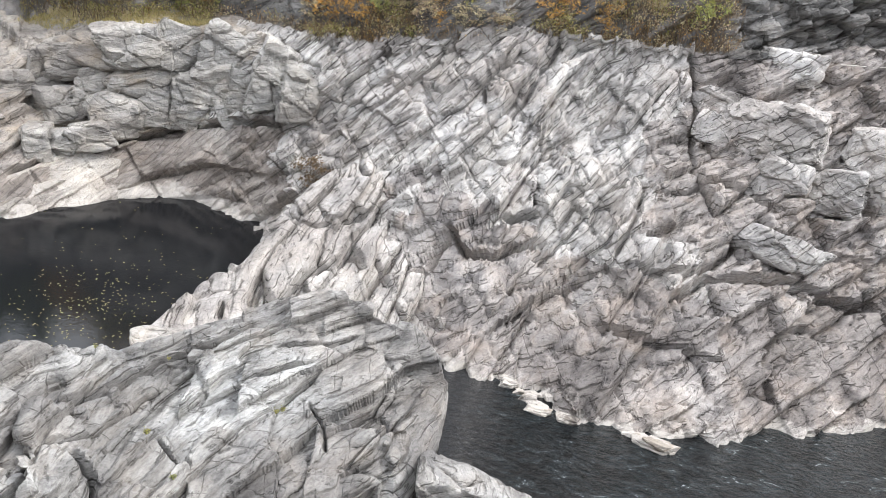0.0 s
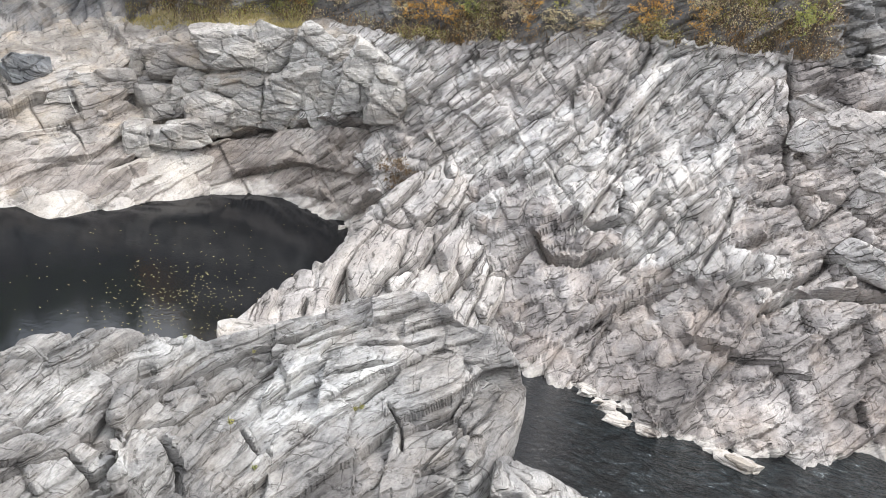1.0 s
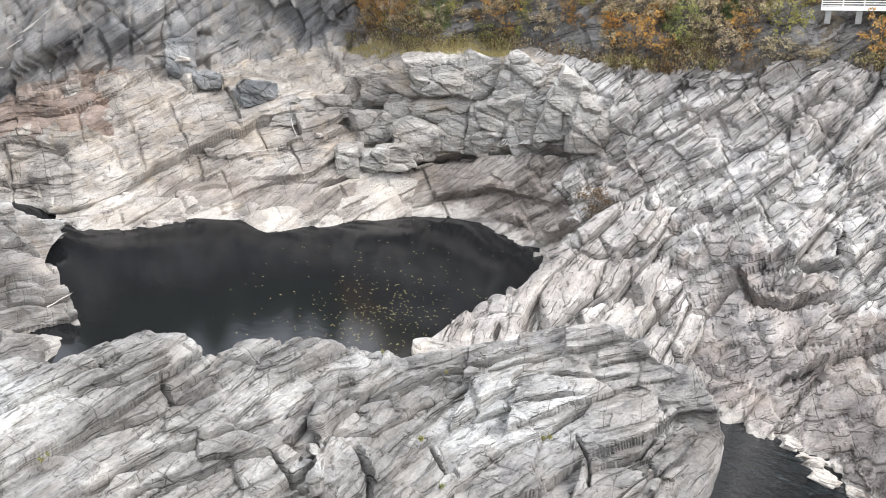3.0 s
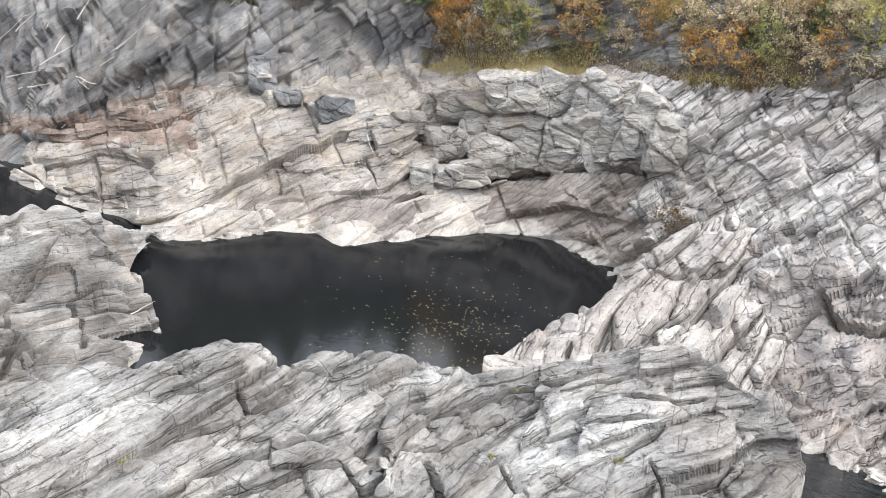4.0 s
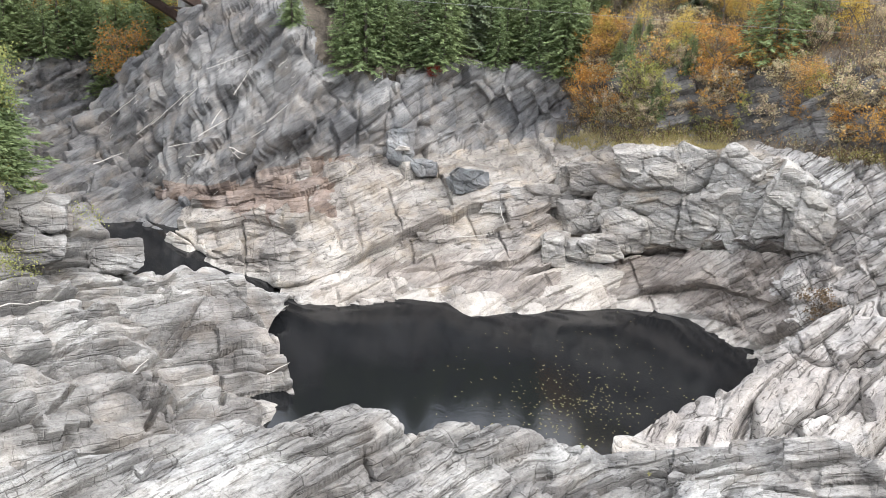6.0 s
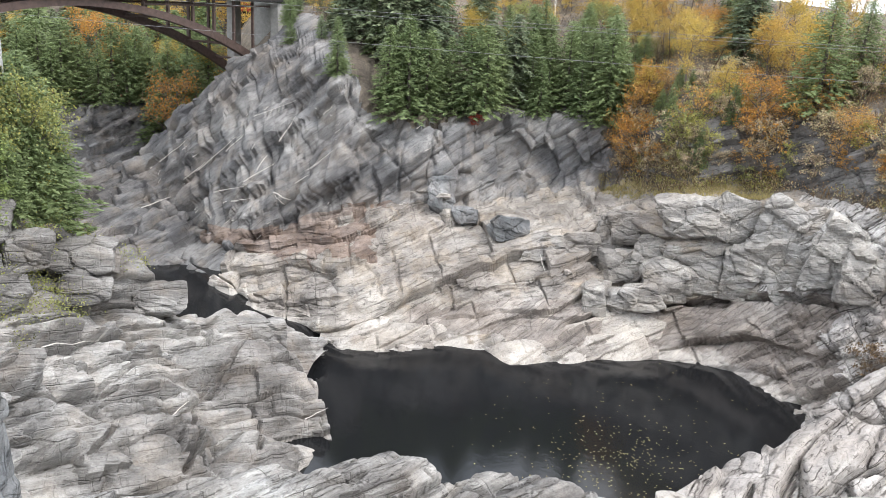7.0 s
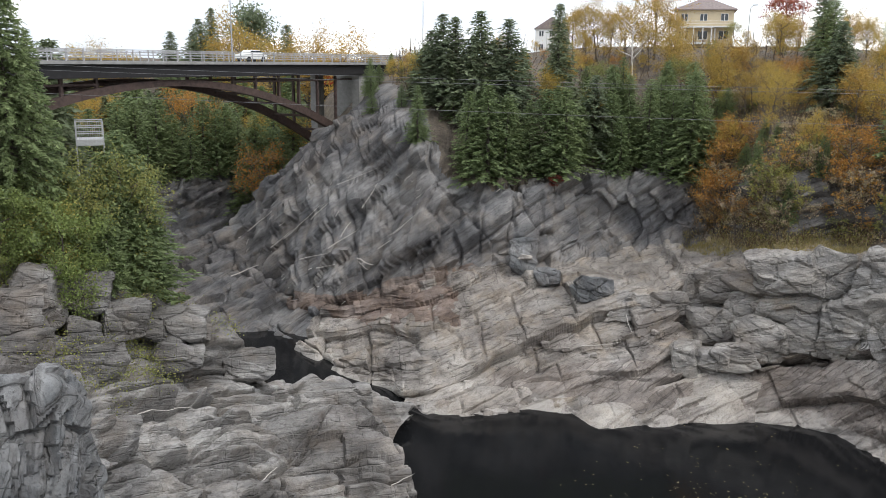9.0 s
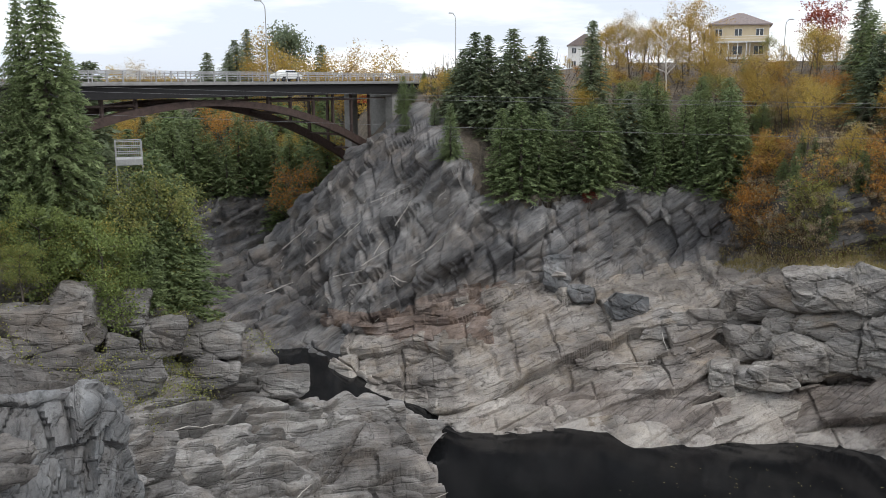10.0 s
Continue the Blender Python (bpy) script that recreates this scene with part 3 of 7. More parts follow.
NEAR_BACK = [(-46.4, 17.2, -4.0), (-45.1, 21.5, -4.0), (-43.9, 26.0, -4.0), (-38.9, 34.6, -4.0), (-35.7, 38.5, -4.0), (-32.6, 40.5, -4.0), (-26.4, 44.8, -4.0), (-22.2, 46.5, -4.0), (-18.6, 46.9, -4.0), (-13.5, 48.7, -4.0), (-8.6, 50.3, -4.0), (-3.4, 49.4, -4.0), (-1.0, 48.5, -4.0), (-0.3, 47.8, -4.0), (-0.6, 47.0, -4.0)]
NEAR_CREST = [(-42.7, 15.8, 6.1), (-41.5, 19.8, 5.4), (-40.4, 24.0, 4.9), (-35.9, 31.9, 4.9), (-32.9, 35.6, 5.2), (-30.1, 37.4, 4.3), (-24.4, 41.4, 5.2), (-20.5, 42.8, 4.6), (-17.1, 43.2, 4.6), (-12.4, 44.8, 6.5), (-7.4, 46.2, 8.6), (-3.6, 45.2, 8.5), (-1.3, 44.3, 7.9), (0.2, 43.2, 6.7), (-0.3, 45.6, 0.5)]
NEAR_UPPER = [(-39.5, 14.2, 5.4), (-38.5, 18.0, 5.1), (-37.1, 21.7, 4.9), (-32.6, 28.8, 4.7), (-29.9, 32.3, 4.9), (-25.9, 34.9, 4.4), (-21.3, 37.9, 4.5), (-20.0, 38.3, 5.0), (-17.0, 39.5, 5.0), (-12.0, 41.3, 5.9), (-7.1, 42.9, 7.6), (-2.9, 42.2, 7.4), (-0.7, 41.7, 6.7), (0.75, 41.8, 5.6), (0.6, 44.0, -0.5)]
NEAR_MIDDLE = [(-36.2, 13.1, 3.4), (-35.1, 15.9, 3.9), (-33.8, 19.4, 4.2), (-29.3, 25.7, 4.1), (-26.5, 28.6, 4.2), (-23.2, 31.4, 3.8), (-19.0, 34.3, 3.7), (-19.3, 33.3, 4.6), (-16.0, 35.1, 4.7), (-11.2, 37.1, 4.8), (-6.0, 38.5, 5.4), (-2.4, 38.8, 6.1), (-0.8, 38.8, 5.6), (0.6, 39.6, 4.5), (0.8, 42.0, -1.0)]
NEAR_LOWER = [(-32.0, 11.6, 1.2), (-30.6, 13.6, 2.1), (-28.9, 15.9, 3.0), (-25.0, 21.6, 2.1), (-22.5, 24.1, 2.0), (-19.5, 26.6, 2.0), (-15.7, 29.0, 2.5), (-16.7, 28.5, 4.4), (-13.7, 30.0, 3.7), (-9.3, 31.7, 3.2), (-4.5, 32.7, 3.7), (-1.9, 34.8, 4.7), (-0.8, 35.2, 4.2), (0.2, 37.0, 3.0), (0.7, 39.2, -2.0)]
NEAR_BED = [(-24.2, 8.8, -3.0), (-23.2, 10.3, -3.0), (-21.9, 12.1, -3.0), (-18.9, 16.3, -3.0), (-17.0, 18.3, -3.0), (-14.7, 20.2, -3.0), (-11.9, 22.0, -3.0), (-12.6, 21.6, -3.0), (-10.4, 22.7, -3.0), (-7.1, 24.0, -3.0), (-3.4, 24.8, -3.0), (-1.3, 31.0, -3.0), (-0.3, 32.0, -3.0), (0.5, 34.0, -3.0), (0.9, 37.0, -3.0)]
WEST_BACK = [(-60.0, 54.4, -4.0), (-61.7, 54.0, -4.0), (-64.5, 50.6, -4.0), (-65.9, 45.3, -4.0), (-66.9, 42.0, -4.0), (-67.9, 38.4, -4.0), (-69.4, 35.6, -4.0), (-69.2, 31.5, -4.0), (-76.4, 26.9,
    10.0), (-75.7, 18.7, 16.0), (-72.6, 7.4, 20.0)]
WEST_CREST = [(-56.3, 51.1, 0.9), (-58.0, 50.7, 2.2), (-60.6, 47.5, 3.6), (-61.8, 42.5, 4.3), (-62.7, 39.4, 6.4), (-63.5, 36.0, 9.9), (-64.9, 33.4, 13.0), (-64.6, 29.4, 15.3), (-64.1, 22.6, 18.7),
    (-63.1, 15.6, 22.7), (-59.7, 6.1, 26.4)]
WEST_UPPER = [(-52.9, 45.8, 1.7), (-55.2, 43.8, 3.1), (-57.2, 40.3, 3.5), (-58.3, 37.0, 4.7), (-59.1, 33.7, 6.9), (-59.6, 30.5, 9.6), (-59.8, 27.8, 12.1), (-59.3, 24.1, 14.4), (-58.1, 18.6, 17.1),
    (-55.6, 12.6, 20.0), (-51.8, 4.7, 22.9)]
WEST_MIDDLE = [(-47.1, 41.8, 2.5), (-49.7, 38.7, 3.1), (-52.1, 35.4, 3.8), (-53.1, 32.0, 5.1), (-53.9, 28.6, 6.8), (-54.1, 26.0, 8.9), (-54.2, 23.2, 10.9), (-52.5, 19.5, 13.3), (-50.9, 14.6, 15.8),
    (-49.0, 9.9, 18.2), (-45.9, 3.7, 21.2)]
WEST_LOWER = [(-43.0, 39.7, 0.0), (-45.9, 37.1, 1.0), (-47.5, 33.3, 2.5), (-48.7, 29.6, 4.1), (-49.2, 26.7, 6.0), (-49.5, 24.0, 7.8), (-48.9, 20.4, 10.1), (-47.0, 17.2, 12.6), (-44.9, 13.8, 15.1),
    (-42.8, 10.3, 17.5), (-41.5, 6.7, 19.6)]
WEST_EDGE = [(-38.6, 34.9, 0.9), (-40.2, 31.3, 1.7), (-41.5, 27.8, 2.5), (-42.4, 24.5, 4.2), (-43.0, 21.4, 5.9), (-43.2, 18.4, 7.2), (-42.3, 15.3, 9.1), (-40.2, 12.2, 11.5), (-37.9, 9.4, 13.9),
    (-35.4, 6.8, 16.1), (-33.8, 3.8, 18.2)]
WEST_BED = [(-33.2, 30.0, -3.0), (-34.6, 26.9, -3.0), (-35.7, 23.9, -3.0), (-36.5, 21.1, -3.0), (-37.0, 18.4, -3.0), (-37.2, 15.8, -3.0), (-36.4, 13.2, -3.0), (-34.6, 10.5, -3.0), (-32.6, 8.0, -3.0),
    (-30.4, 5.8, -3.0), (-29.1, 3.3, -3.0)]
BUTTRESS_BACK = [(-46.4, 1.8, 17.7), (-45.9, 6.7, 15.6), (-45.3, 10.1, 14.7), (-45.3, 12.5, 14.4), (-45.3, 14.5, 14.1), (-45.6, 15.5, 13.0), (-46.0, 16.1, 10.6)]
BUTTRESS_TOP = [(-40.0, 1.5, 23.7), (-39.6, 5.8, 21.6), (-39.0, 8.7, 20.7), (-39.0, 10.8, 20.4), (-39.0, 12.5, 20.1), (-39.3, 13.4, 19.0), (-39.6, 13.9, 16.6)]
BUTTRESS_FACE = [(-38.0, 1.0, 20.9), (-37.6, 5.2, 19.7), (-37.6, 8.2, 18.8), (-37.7, 10.1, 18.2), (-37.7, 11.9, 17.9), (-38.3, 13.3, 16.8), (-39.0, 14.2, 15.0)]
BUTTRESS_LOWER = [(-35.0, 0.4, 18.1), (-34.7, 4.3, 16.6), (-35.3, 7.2, 15.1), (-35.8, 9.2, 14.0), (-36.3, 11.1, 13.5), (-37.3, 13.0, 12.9), (-38.4, 14.3, 12.8)]
BUTTRESS_BED = [(-32.2, 0.4, -2.0), (-32.0, 3.9, -2.0), (-32.5, 6.6, -2.0), (-33.0, 8.4, -2.0), (-33.4, 10.2, -2.0), (-34.3, 11.9, -2.0), (-35.4, 13.1, -2.0)]
CRACKS_BANK_A = [([(-41.9, 69.6, 2.9), (-39.3, 74.9, 3.9), (-33.6, 79.8, 5.1), (-29.0, 81.4, 6.6), (-24.4, 81.3, 7.9), (-18.9, 80.1, 9.2)], 1.4, 0.28, 1.3),
    ([(-39.0, 79.5, 7.8), (-34.5, 80.4, 8.9), (-31.2, 82.3, 10.2)], 0.6, 0.16, 0.5),
    ([(-44.8, 81.3, 8.5), (-40.0, 81.1, 9.6), (-35.5, 80.9, 11.1), (-30.0, 83.6, 12.9)], 0.5, 0.16, 0.4),
    ([(17.1, 59.2, 7.3), (19.9, 61.2, 8.3), (26.8, 62.2, 8.5), (30.4, 62.7, 7.8), (35.0, 62.7, 7.6)], 1.0, 0.24, 0.9),
    ([(12.7, 60.9, 8.2), (18.9, 61.2, 8.7), (20.9, 62.6, 9.6), (23.1, 64.7, 11.1), (28.0, 65.6, 11.0), (35.2, 65.6, 10.2)], 0.9, 0.22, 0.6),
    ([(11.3, 56.8, 4.7), (15.6, 56.3, 4.6), (21.6, 55.6, 4.0)], 0.6, 0.18, 0.5)]
CRACKS_BANK_B = [([(2.3, 65.7, 8.8), (6.8, 66.8, 9.6)], 1.1, 0.25, 0.7),
    ([(-1.0, 65.5, 7.3), (-0.0, 63.6, 6.4), (3.5, 62.9, 6.8), (7.2, 64.7, 8.0)], 1.2, 0.26, 0.8),
    ([(-4.1, 61.4, 1.6), (-1.9, 63.5, 4.9), (-0.5, 65.5, 7.4)], 0.9, 0.22, 0.3),
    ([(2.9, 73.7, 14.7), (5.2, 79.0, 18.8), (6.8, 81.7, 20.8)], 0.8, 0.2, 0.2),
    ([(4.5, 72.9, 14.1), (6.8, 77.0, 17.2), (9.6, 80.8, 20.3)], 0.6, 0.16, 0.2),
    ([(10.0, 73.2, 14.7), (13.0, 77.2, 18.9), (13.8, 79.4, 21.0)], 0.5, 0.16, 0.2)]
CRACKS_BANK_C = [([(6.4, 62.2, 6.3), (10.0, 65.9, 10.0), (13.7, 68.8, 13.7)], 0.7, 0.18, 0.4),
    ([(3.5, 56.7, 2.5), (7.5, 60.2, 4.9), (12.7, 61.8, 8.7)], 0.7, 0.18, 0.3),
    ([(23.5, 67.8, 13.8), (25.7, 67.1, 12.9), (22.6, 68.3, 13.9), (20.1, 68.5, 13.9), (13.8, 66.8, 12.1)], 0.7, 0.2, 0.4),
    ([(10.9, 73.2, 15.0), (13.1, 72.5, 15.9), (17.2, 77.3, 20.7)], 0.5, 0.15, 0.3),
    ([(12.7, 62.3, 8.7), (14.4, 65.2, 11.1), (14.6, 68.2, 13.5)], 0.6, 0.18, -0.2),
    ([(24.4, 56.4, 3.8), (26.4, 59.2, 5.6), (28.9, 60.6, 6.1)], 0.7, 0.25, 0.4)]
CRACKS_BANK_D = [([(0.3, 75.6, 15.6), (-0.0, 79.5, 18.4), (3.6, 79.4, 19.3)], 0.6, 0.15, 0.2),
    ([(18.8, 69.0, 14.5), (18.9, 74.5, 19.0), (18.2, 80.3, 23.9)], 0.9, 0.22, 0.0)]
CRACKS_BANK = CRACKS_BANK_A + CRACKS_BANK_B + CRACKS_BANK_C + CRACKS_BANK_D
CRACKS_BENCH_A = [([(-41.5, 70.2, 3.2), (-38.7, 75.9, 4.3), (-35.4, 78.6, 4.7)], 0.9, 0.24, 0.8),
    ([(-49.0, 70.6, 4.7), (-44.5, 73.6, 6.0), (-42.9, 79.2, 7.0), (-40.1, 81.3, 9.7)], 0.5, 0.18, 0.4),
    ([(-66.1, 61.8, 6.4), (-60.4, 61.9, 4.8), (-57.9, 59.6, 3.2)], 0.5, 0.18, 0.3),
    ([(-58.2, 64.8, 4.9), (-52.2, 68.9, 4.4), (-46.2, 72.9, 5.8)], 0.5, 0.18, 0.4),
    ([(-53.5, 62.9, 2.1), (-48.5, 68.0, 3.0), (-40.6, 71.1, 3.2)], 0.6, 0.2, 0.6),
    ([(-74.4, 58.6, 2.6), (-64.7, 59.6, 4.7), (-62.3, 63.9, 6.1)], 0.5, 0.18, 0.4)]
CRACKS_BENCH_B = [([(-75.7, 54.7, -0.4), (-68.6, 55.8, 0.5), (-59.9, 58.1, 3.4)], 0.5, 0.18, 0.4),
    ([(-106.0, 57.9, 4.2), (-100.6, 63.4, 6.9), (-89.8, 66.4, 16.0), (-84.0, 70.5, 21.1)], 0.6, 0.2, 0.3),
    ([(-99.4, 58.2, 2.9), (-94.8, 63.5, 7.2), (-82.7, 65.9, 9.0), (-76.7, 68.8, 14.3)], 0.6, 0.2, 0.4),
    ([(-81.8, 62.4, 4.9), (-74.3, 67.2, 8.6), (-68.8, 72.8, 10.0)], 0.7, 0.2, 0.6),
    ([(-90.4, 59.0, 1.7), (-89.2, 62.3, 4.1), (-80.6, 66.7, 8.5)], 0.5, 0.2, 0.3),
    ([(-68.7, 73.6, 10.2), (-69.5, 75.0, 17.3)], 0.8, 0.2, 0.0)]
CRACKS_BENCH_C = [([(-66.3, 76.9, 13.6), (-67.3, 77.5, 18.0)], 0.7, 0.2, 0.0),
    ([(-64.0, 79.5, 11.5), (-64.9, 80.3, 18.1)], 0.7, 0.2, 0.0)]
CRACKS_BENCH = CRACKS_BENCH_A + CRACKS_BENCH_B + CRACKS_BENCH_C
CRACKS_HEAD_A = [([(-12.7, 56.6, 1.9), (-11.5, 60.2, 2.8), (-9.3, 62.6, 3.9), (-6.1, 71.8, 6.9)], 0.9, 0.2, 0.5),
    ([(-6.5, 58.4, 2.4), (-4.8, 64.4, 4.2), (-2.7, 70.5, 5.8)], 0.8, 0.18, 0.3),
    ([(-16.5, 61.7, 2.7), (-15.0, 74.7, -1.7), (-8.7, 64.6, 4.5)], 0.6, 0.14, 0.4),
    ([(-10.7, 60.9, 3.1), (-11.0, 64.1, 4.2), (-11.0, 65.8, 5.1)], 0.5, 0.12, 0.0),
    ([(-14.6, 56.9, 2.0), (-14.7, 58.6, 2.5)], 0.5, 0.12, 0.0),
    ([(-9.5, 63.7, 4.2), (-7.8, 63.5, 4.3), (-7.3, 62.3, 3.9)], 0.7, 0.2, 0.3)]
CRACKS_HEAD_B = [([(-15.3, 67.2, 4.8), (-12.0, 66.0, 4.9), (-8.0, 68.1, 5.8)], 0.5, 0.12, 0.3),
    ([(-7.3, 58.1, 1.9), (-5.0, 62.5, 4.0), (-3.5, 68.8, 5.3)], 0.6, 0.14, 0.2)]
CRACKS_HEAD = CRACKS_HEAD_A + CRACKS_HEAD_B
CRACKS_NEAR_A = [([(-22.1, 33.8, 4.1), (-19.2, 37.0, 5.1), (-16.0, 41.3, 5.5), (-13.3, 42.7, 6.6), (-11.2, 43.7, 7.6)], 0.5, 0.12, 0.5),
    ([(-22.1, 32.2, 4.0), (-19.3, 33.3, 4.7), (-17.2, 35.4, 4.9), (-15.7, 38.8, 5.2), (-13.7, 41.2, 5.7)], 0.5, 0.1, 0.3),
    ([(-14.0, 36.0, 4.8), (-13.0, 35.0, 4.7), (-11.4, 33.9, 4.7)], 0.6, 0.09, -0.1),
    ([(-21.5, 31.2, 3.8), (-20.1, 30.7, 3.6), (-18.4, 30.1, 3.2)], 0.7, 0.12, -0.1),
    ([(-30.2, 32.8, 5.1), (-28.6, 32.0, 4.9), (-27.8, 31.3, 4.7)], 0.6, 0.09, 0.0),
    ([(-30.7, 27.7, 4.6), (-28.3, 30.5, 4.8), (-26.7, 34.4, 4.5)], 0.7, 0.14, 0.5)]
CRACKS_NEAR_B = [([(-27.4, 25.7, 4.0), (-25.3, 29.1, 4.3), (-22.9, 33.3, 4.2)], 0.7, 0.14, 0.6),
    ([(-26.3, 24.8, 3.7), (-23.3, 28.8, 3.7), (-21.2, 31.4, 3.8)], 0.6, 0.12, 0.4),
    ([(-33.4, 28.6, 5.0), (-30.7, 32.0, 5.0), (-30.3, 33.9, 5.2)], 0.6, 0.12, 0.4),
    ([(-14.5, 30.3, 4.3), (-15.8, 32.2, 4.9), (-17.5, 33.8, 5.0)], 0.7, 0.12, -0.5),
    ([(-9.9, 36.8, 5.0), (-8.0, 39.0, 5.4), (-6.5, 41.3, 6.8)], 0.5, 0.1, 0.4),
    ([(-6.6, 39.3, 5.7), (-5.6, 38.1, 5.4), (-4.9, 36.2, 5.1)], 0.5, 0.08, -0.2)]
CRACKS_NEAR_C = [([(-4.8, 37.8, 5.5), (-3.0, 39.0, 6.5), (-2.4, 40.3, 7.0)], 0.5, 0.1, 0.4),
    ([(-9.7, 42.7, 7.0), (-6.6, 42.7, 7.6), (-4.8, 43.4, 8.2)], 0.4, 0.1, 0.3),
    ([(-12.6, 38.5, 5.3), (-9.9, 40.4, 6.2), (-6.9, 41.5, 7.0)], 0.4, 0.1, 0.4),
    ([(-3.7, 35.0, 5.0), (-2.0, 37.7, 5.9), (-0.6, 40.2, 6.1)], 0.5, 0.1, 0.4)]
CRACKS_NEAR = CRACKS_NEAR_A + CRACKS_NEAR_B + CRACKS_NEAR_C
CRACKS_WEST_A = [([(-55.9, 29.7, 7.4), (-56.7, 35.4, 5.0), (-57.9, 39.7, 4.0)], 0.7, 0.16, 0.6),
    ([(-53.5, 23.7, 10.2), (-57.6, 31.3, 7.6), (-59.1, 38.1, 4.9)], 0.6, 0.16, 0.6),
    ([(-50.5, 21.8, 10.1), (-53.7, 27.6, 7.6), (-54.6, 35.0, 4.5)], 0.6, 0.16, 0.5),
    ([(-48.4, 21.1, 9.3), (-53.3, 28.7, 6.5), (-53.3, 34.2, 4.5), (-54.0, 38.0, 3.8)], 0.7, 0.18, 0.6),
    ([(-59.6, 41.5, 4.6), (-54.6, 42.1, 3.3), (-48.1, 42.1, 2.8)], 0.9, 0.2, 0.6),
    ([(-59.9, 29.3, 11.2), (-60.5, 34.1, 8.4), (-61.7, 39.1, 6.8)], 0.6, 0.16, 0.5)]
CRACKS_WEST_B = [([(-61.2, 32.0, 11.2), (-62.9, 33.6, 12.4), (-62.8, 31.9, 13.5)], 0.8, 0.2, -0.1),
    ([(-50.9, 32.5, 4.3), (-54.7, 39.7, 3.5), (-52.3, 41.4, 3.3)], 0.6, 0.16, 0.4),
    ([(-50.1, 25.0, 7.6), (-46.5, 23.9, 6.9), (-44.0, 20.8, 7.2)], 0.7, 0.16, 0.0),
    ([(-42.4, 25.6, 4.1), (-45.4, 29.0, 3.8), (-50.5, 32.2, 4.2), (-52.5, 36.7, 3.8)], 0.8, 0.18, 0.2),
    ([(-43.1, 32.3, 2.3), (-47.2, 35.9, 2.0), (-49.7, 36.7, 3.3)], 0.8, 0.18, 0.1),
    ([(-49.6, 22.7, 8.8), (-50.7, 27.7, 6.1), (-51.7, 33.1, 4.4)], 0.7, 0.16, 0.5)]
CRACKS_WEST_C = [([(-54.2, 27.4, 7.9), (-54.9, 33.9, 5.0), (-52.8, 39.2, 3.6)], 0.7, 0.16, 0.5)]
CRACKS_WEST = CRACKS_WEST_A + CRACKS_WEST_B + CRACKS_WEST_C
ROCKS_CLIFF = [(-40.9, 82.3, 11.0, 6.6, 3.4, -12), (-34.5, 81.2, 13.7, 6.0, 5.0, -6), (-31.2, 83.0, 14.0, 4.0, 4.6, 8), (-26.3, 83.9, 13.9, 4.6, 5.0, 10), (-20.5, 82.2, 12.5, 4.8, 7.0, 12),
    (-38.3, 81.1, 9.2, 3.3, 4.2, -6), (-33.7, 81.3, 10.2, 6.0, 3.0, -8), (-41.2, 79.7, 6.9, 4.2, 4.2, -4), (-35.6, 79.3, 6.9, 5.2, 4.2, -10), (-32.4, 81.2, 7.7, 4.3, 3.9, -4),
    (-28.6, 83.1, 9.6, 5.6, 5.8, -6), (-24.6, 83.0, 10.0, 4.2, 5.4, 12), (-37.6, 76.1, 5.3, 5.8, 2.8, -8), (-40.8, 74.2, 5.0, 3.0, 3.2, -4), (-43.6, 82.1, 9.5, 3.9, 4.0, 2),
    (-17.5, 80.9, 11.8, 4.4, 5.6, 14), (-46.7, 77.9, 8.4, 6.8, 2.8, -14)]
ROCKS_SLOPE = [(34.8, 72.7, 15.4, 5.6, 7.8, 4), (25.7, 72.8, 17.7, 8.2, 5.6, -20), (21.4, 74.9, 19.2, 5.5, 2.0, 3), (20.2, 72.6, 17.3, 3.2, 2.3, 5), (26.2, 69.5, 14.8, 4.9, 3.3, -10), (31.4, 70.2,
    14.4, 4.5, 3.6, -8), (25.6, 64.0, 10.5, 6.4, 2.7, 12), (27.6, 78.6, 22.6, 4.8, 3.0, -5)]
ROCKS_FOOT = [(-65.3, 77.6, 10.8, 3.4, 4.3, 3), (-60.1, 76.2, 9.4, 2.9, 2.2, 0), (-54.3, 76.7, 9.0, 3.9, 2.7, 0)]
ROCKS_STONES = [(-18.7, 48.7, 1.5, 4.1, 2.1, -8), (7.9, 52.4, -0.6, 2.0, 1.2, -6), (7.0, 53.5, -0.3, 1.9, 0.7, -6), (5.8, 54.3, -0.0, 1.4, 0.6, -6), (5.6, 53.9, 0.05, 1.1, 0.4, -4), (7.3, 52.7, 0.05, 1.2, 0.45, -4), (7.8, 51.2, 0.05, 1.8, 0.6, -4), (8.9, 53.2, 0.05, 1.0, 0.4, -4), (10.0, 50.7, 0.05, 1.6, 0.6, -4), (15.8, 49.5, 0.05, 3.0, 0.8, -4)]
# stones added to stand in for small white marks on the rock
ROCKS_PALE = [(-56.2, 65.2, 4.9, 1.0, 0.6, 4), (-54.3, 68.7, 4.2, 0.8, 0.9, 0), (-52.2, 69.3, 4.1, 0.9, 0.5, -6), (-44.7, 74.7, 6.6, 0.9, 0.5, 8), (-63.2, 75.7, 11.3, 1.7, 0.5, 4), (-49.1, 70.2, 4.1, 0.6, 0.4, 0)]
ROCKS_TOE = [(3.2, 35.6, 3.2, 6.5, 4.0, 16)]
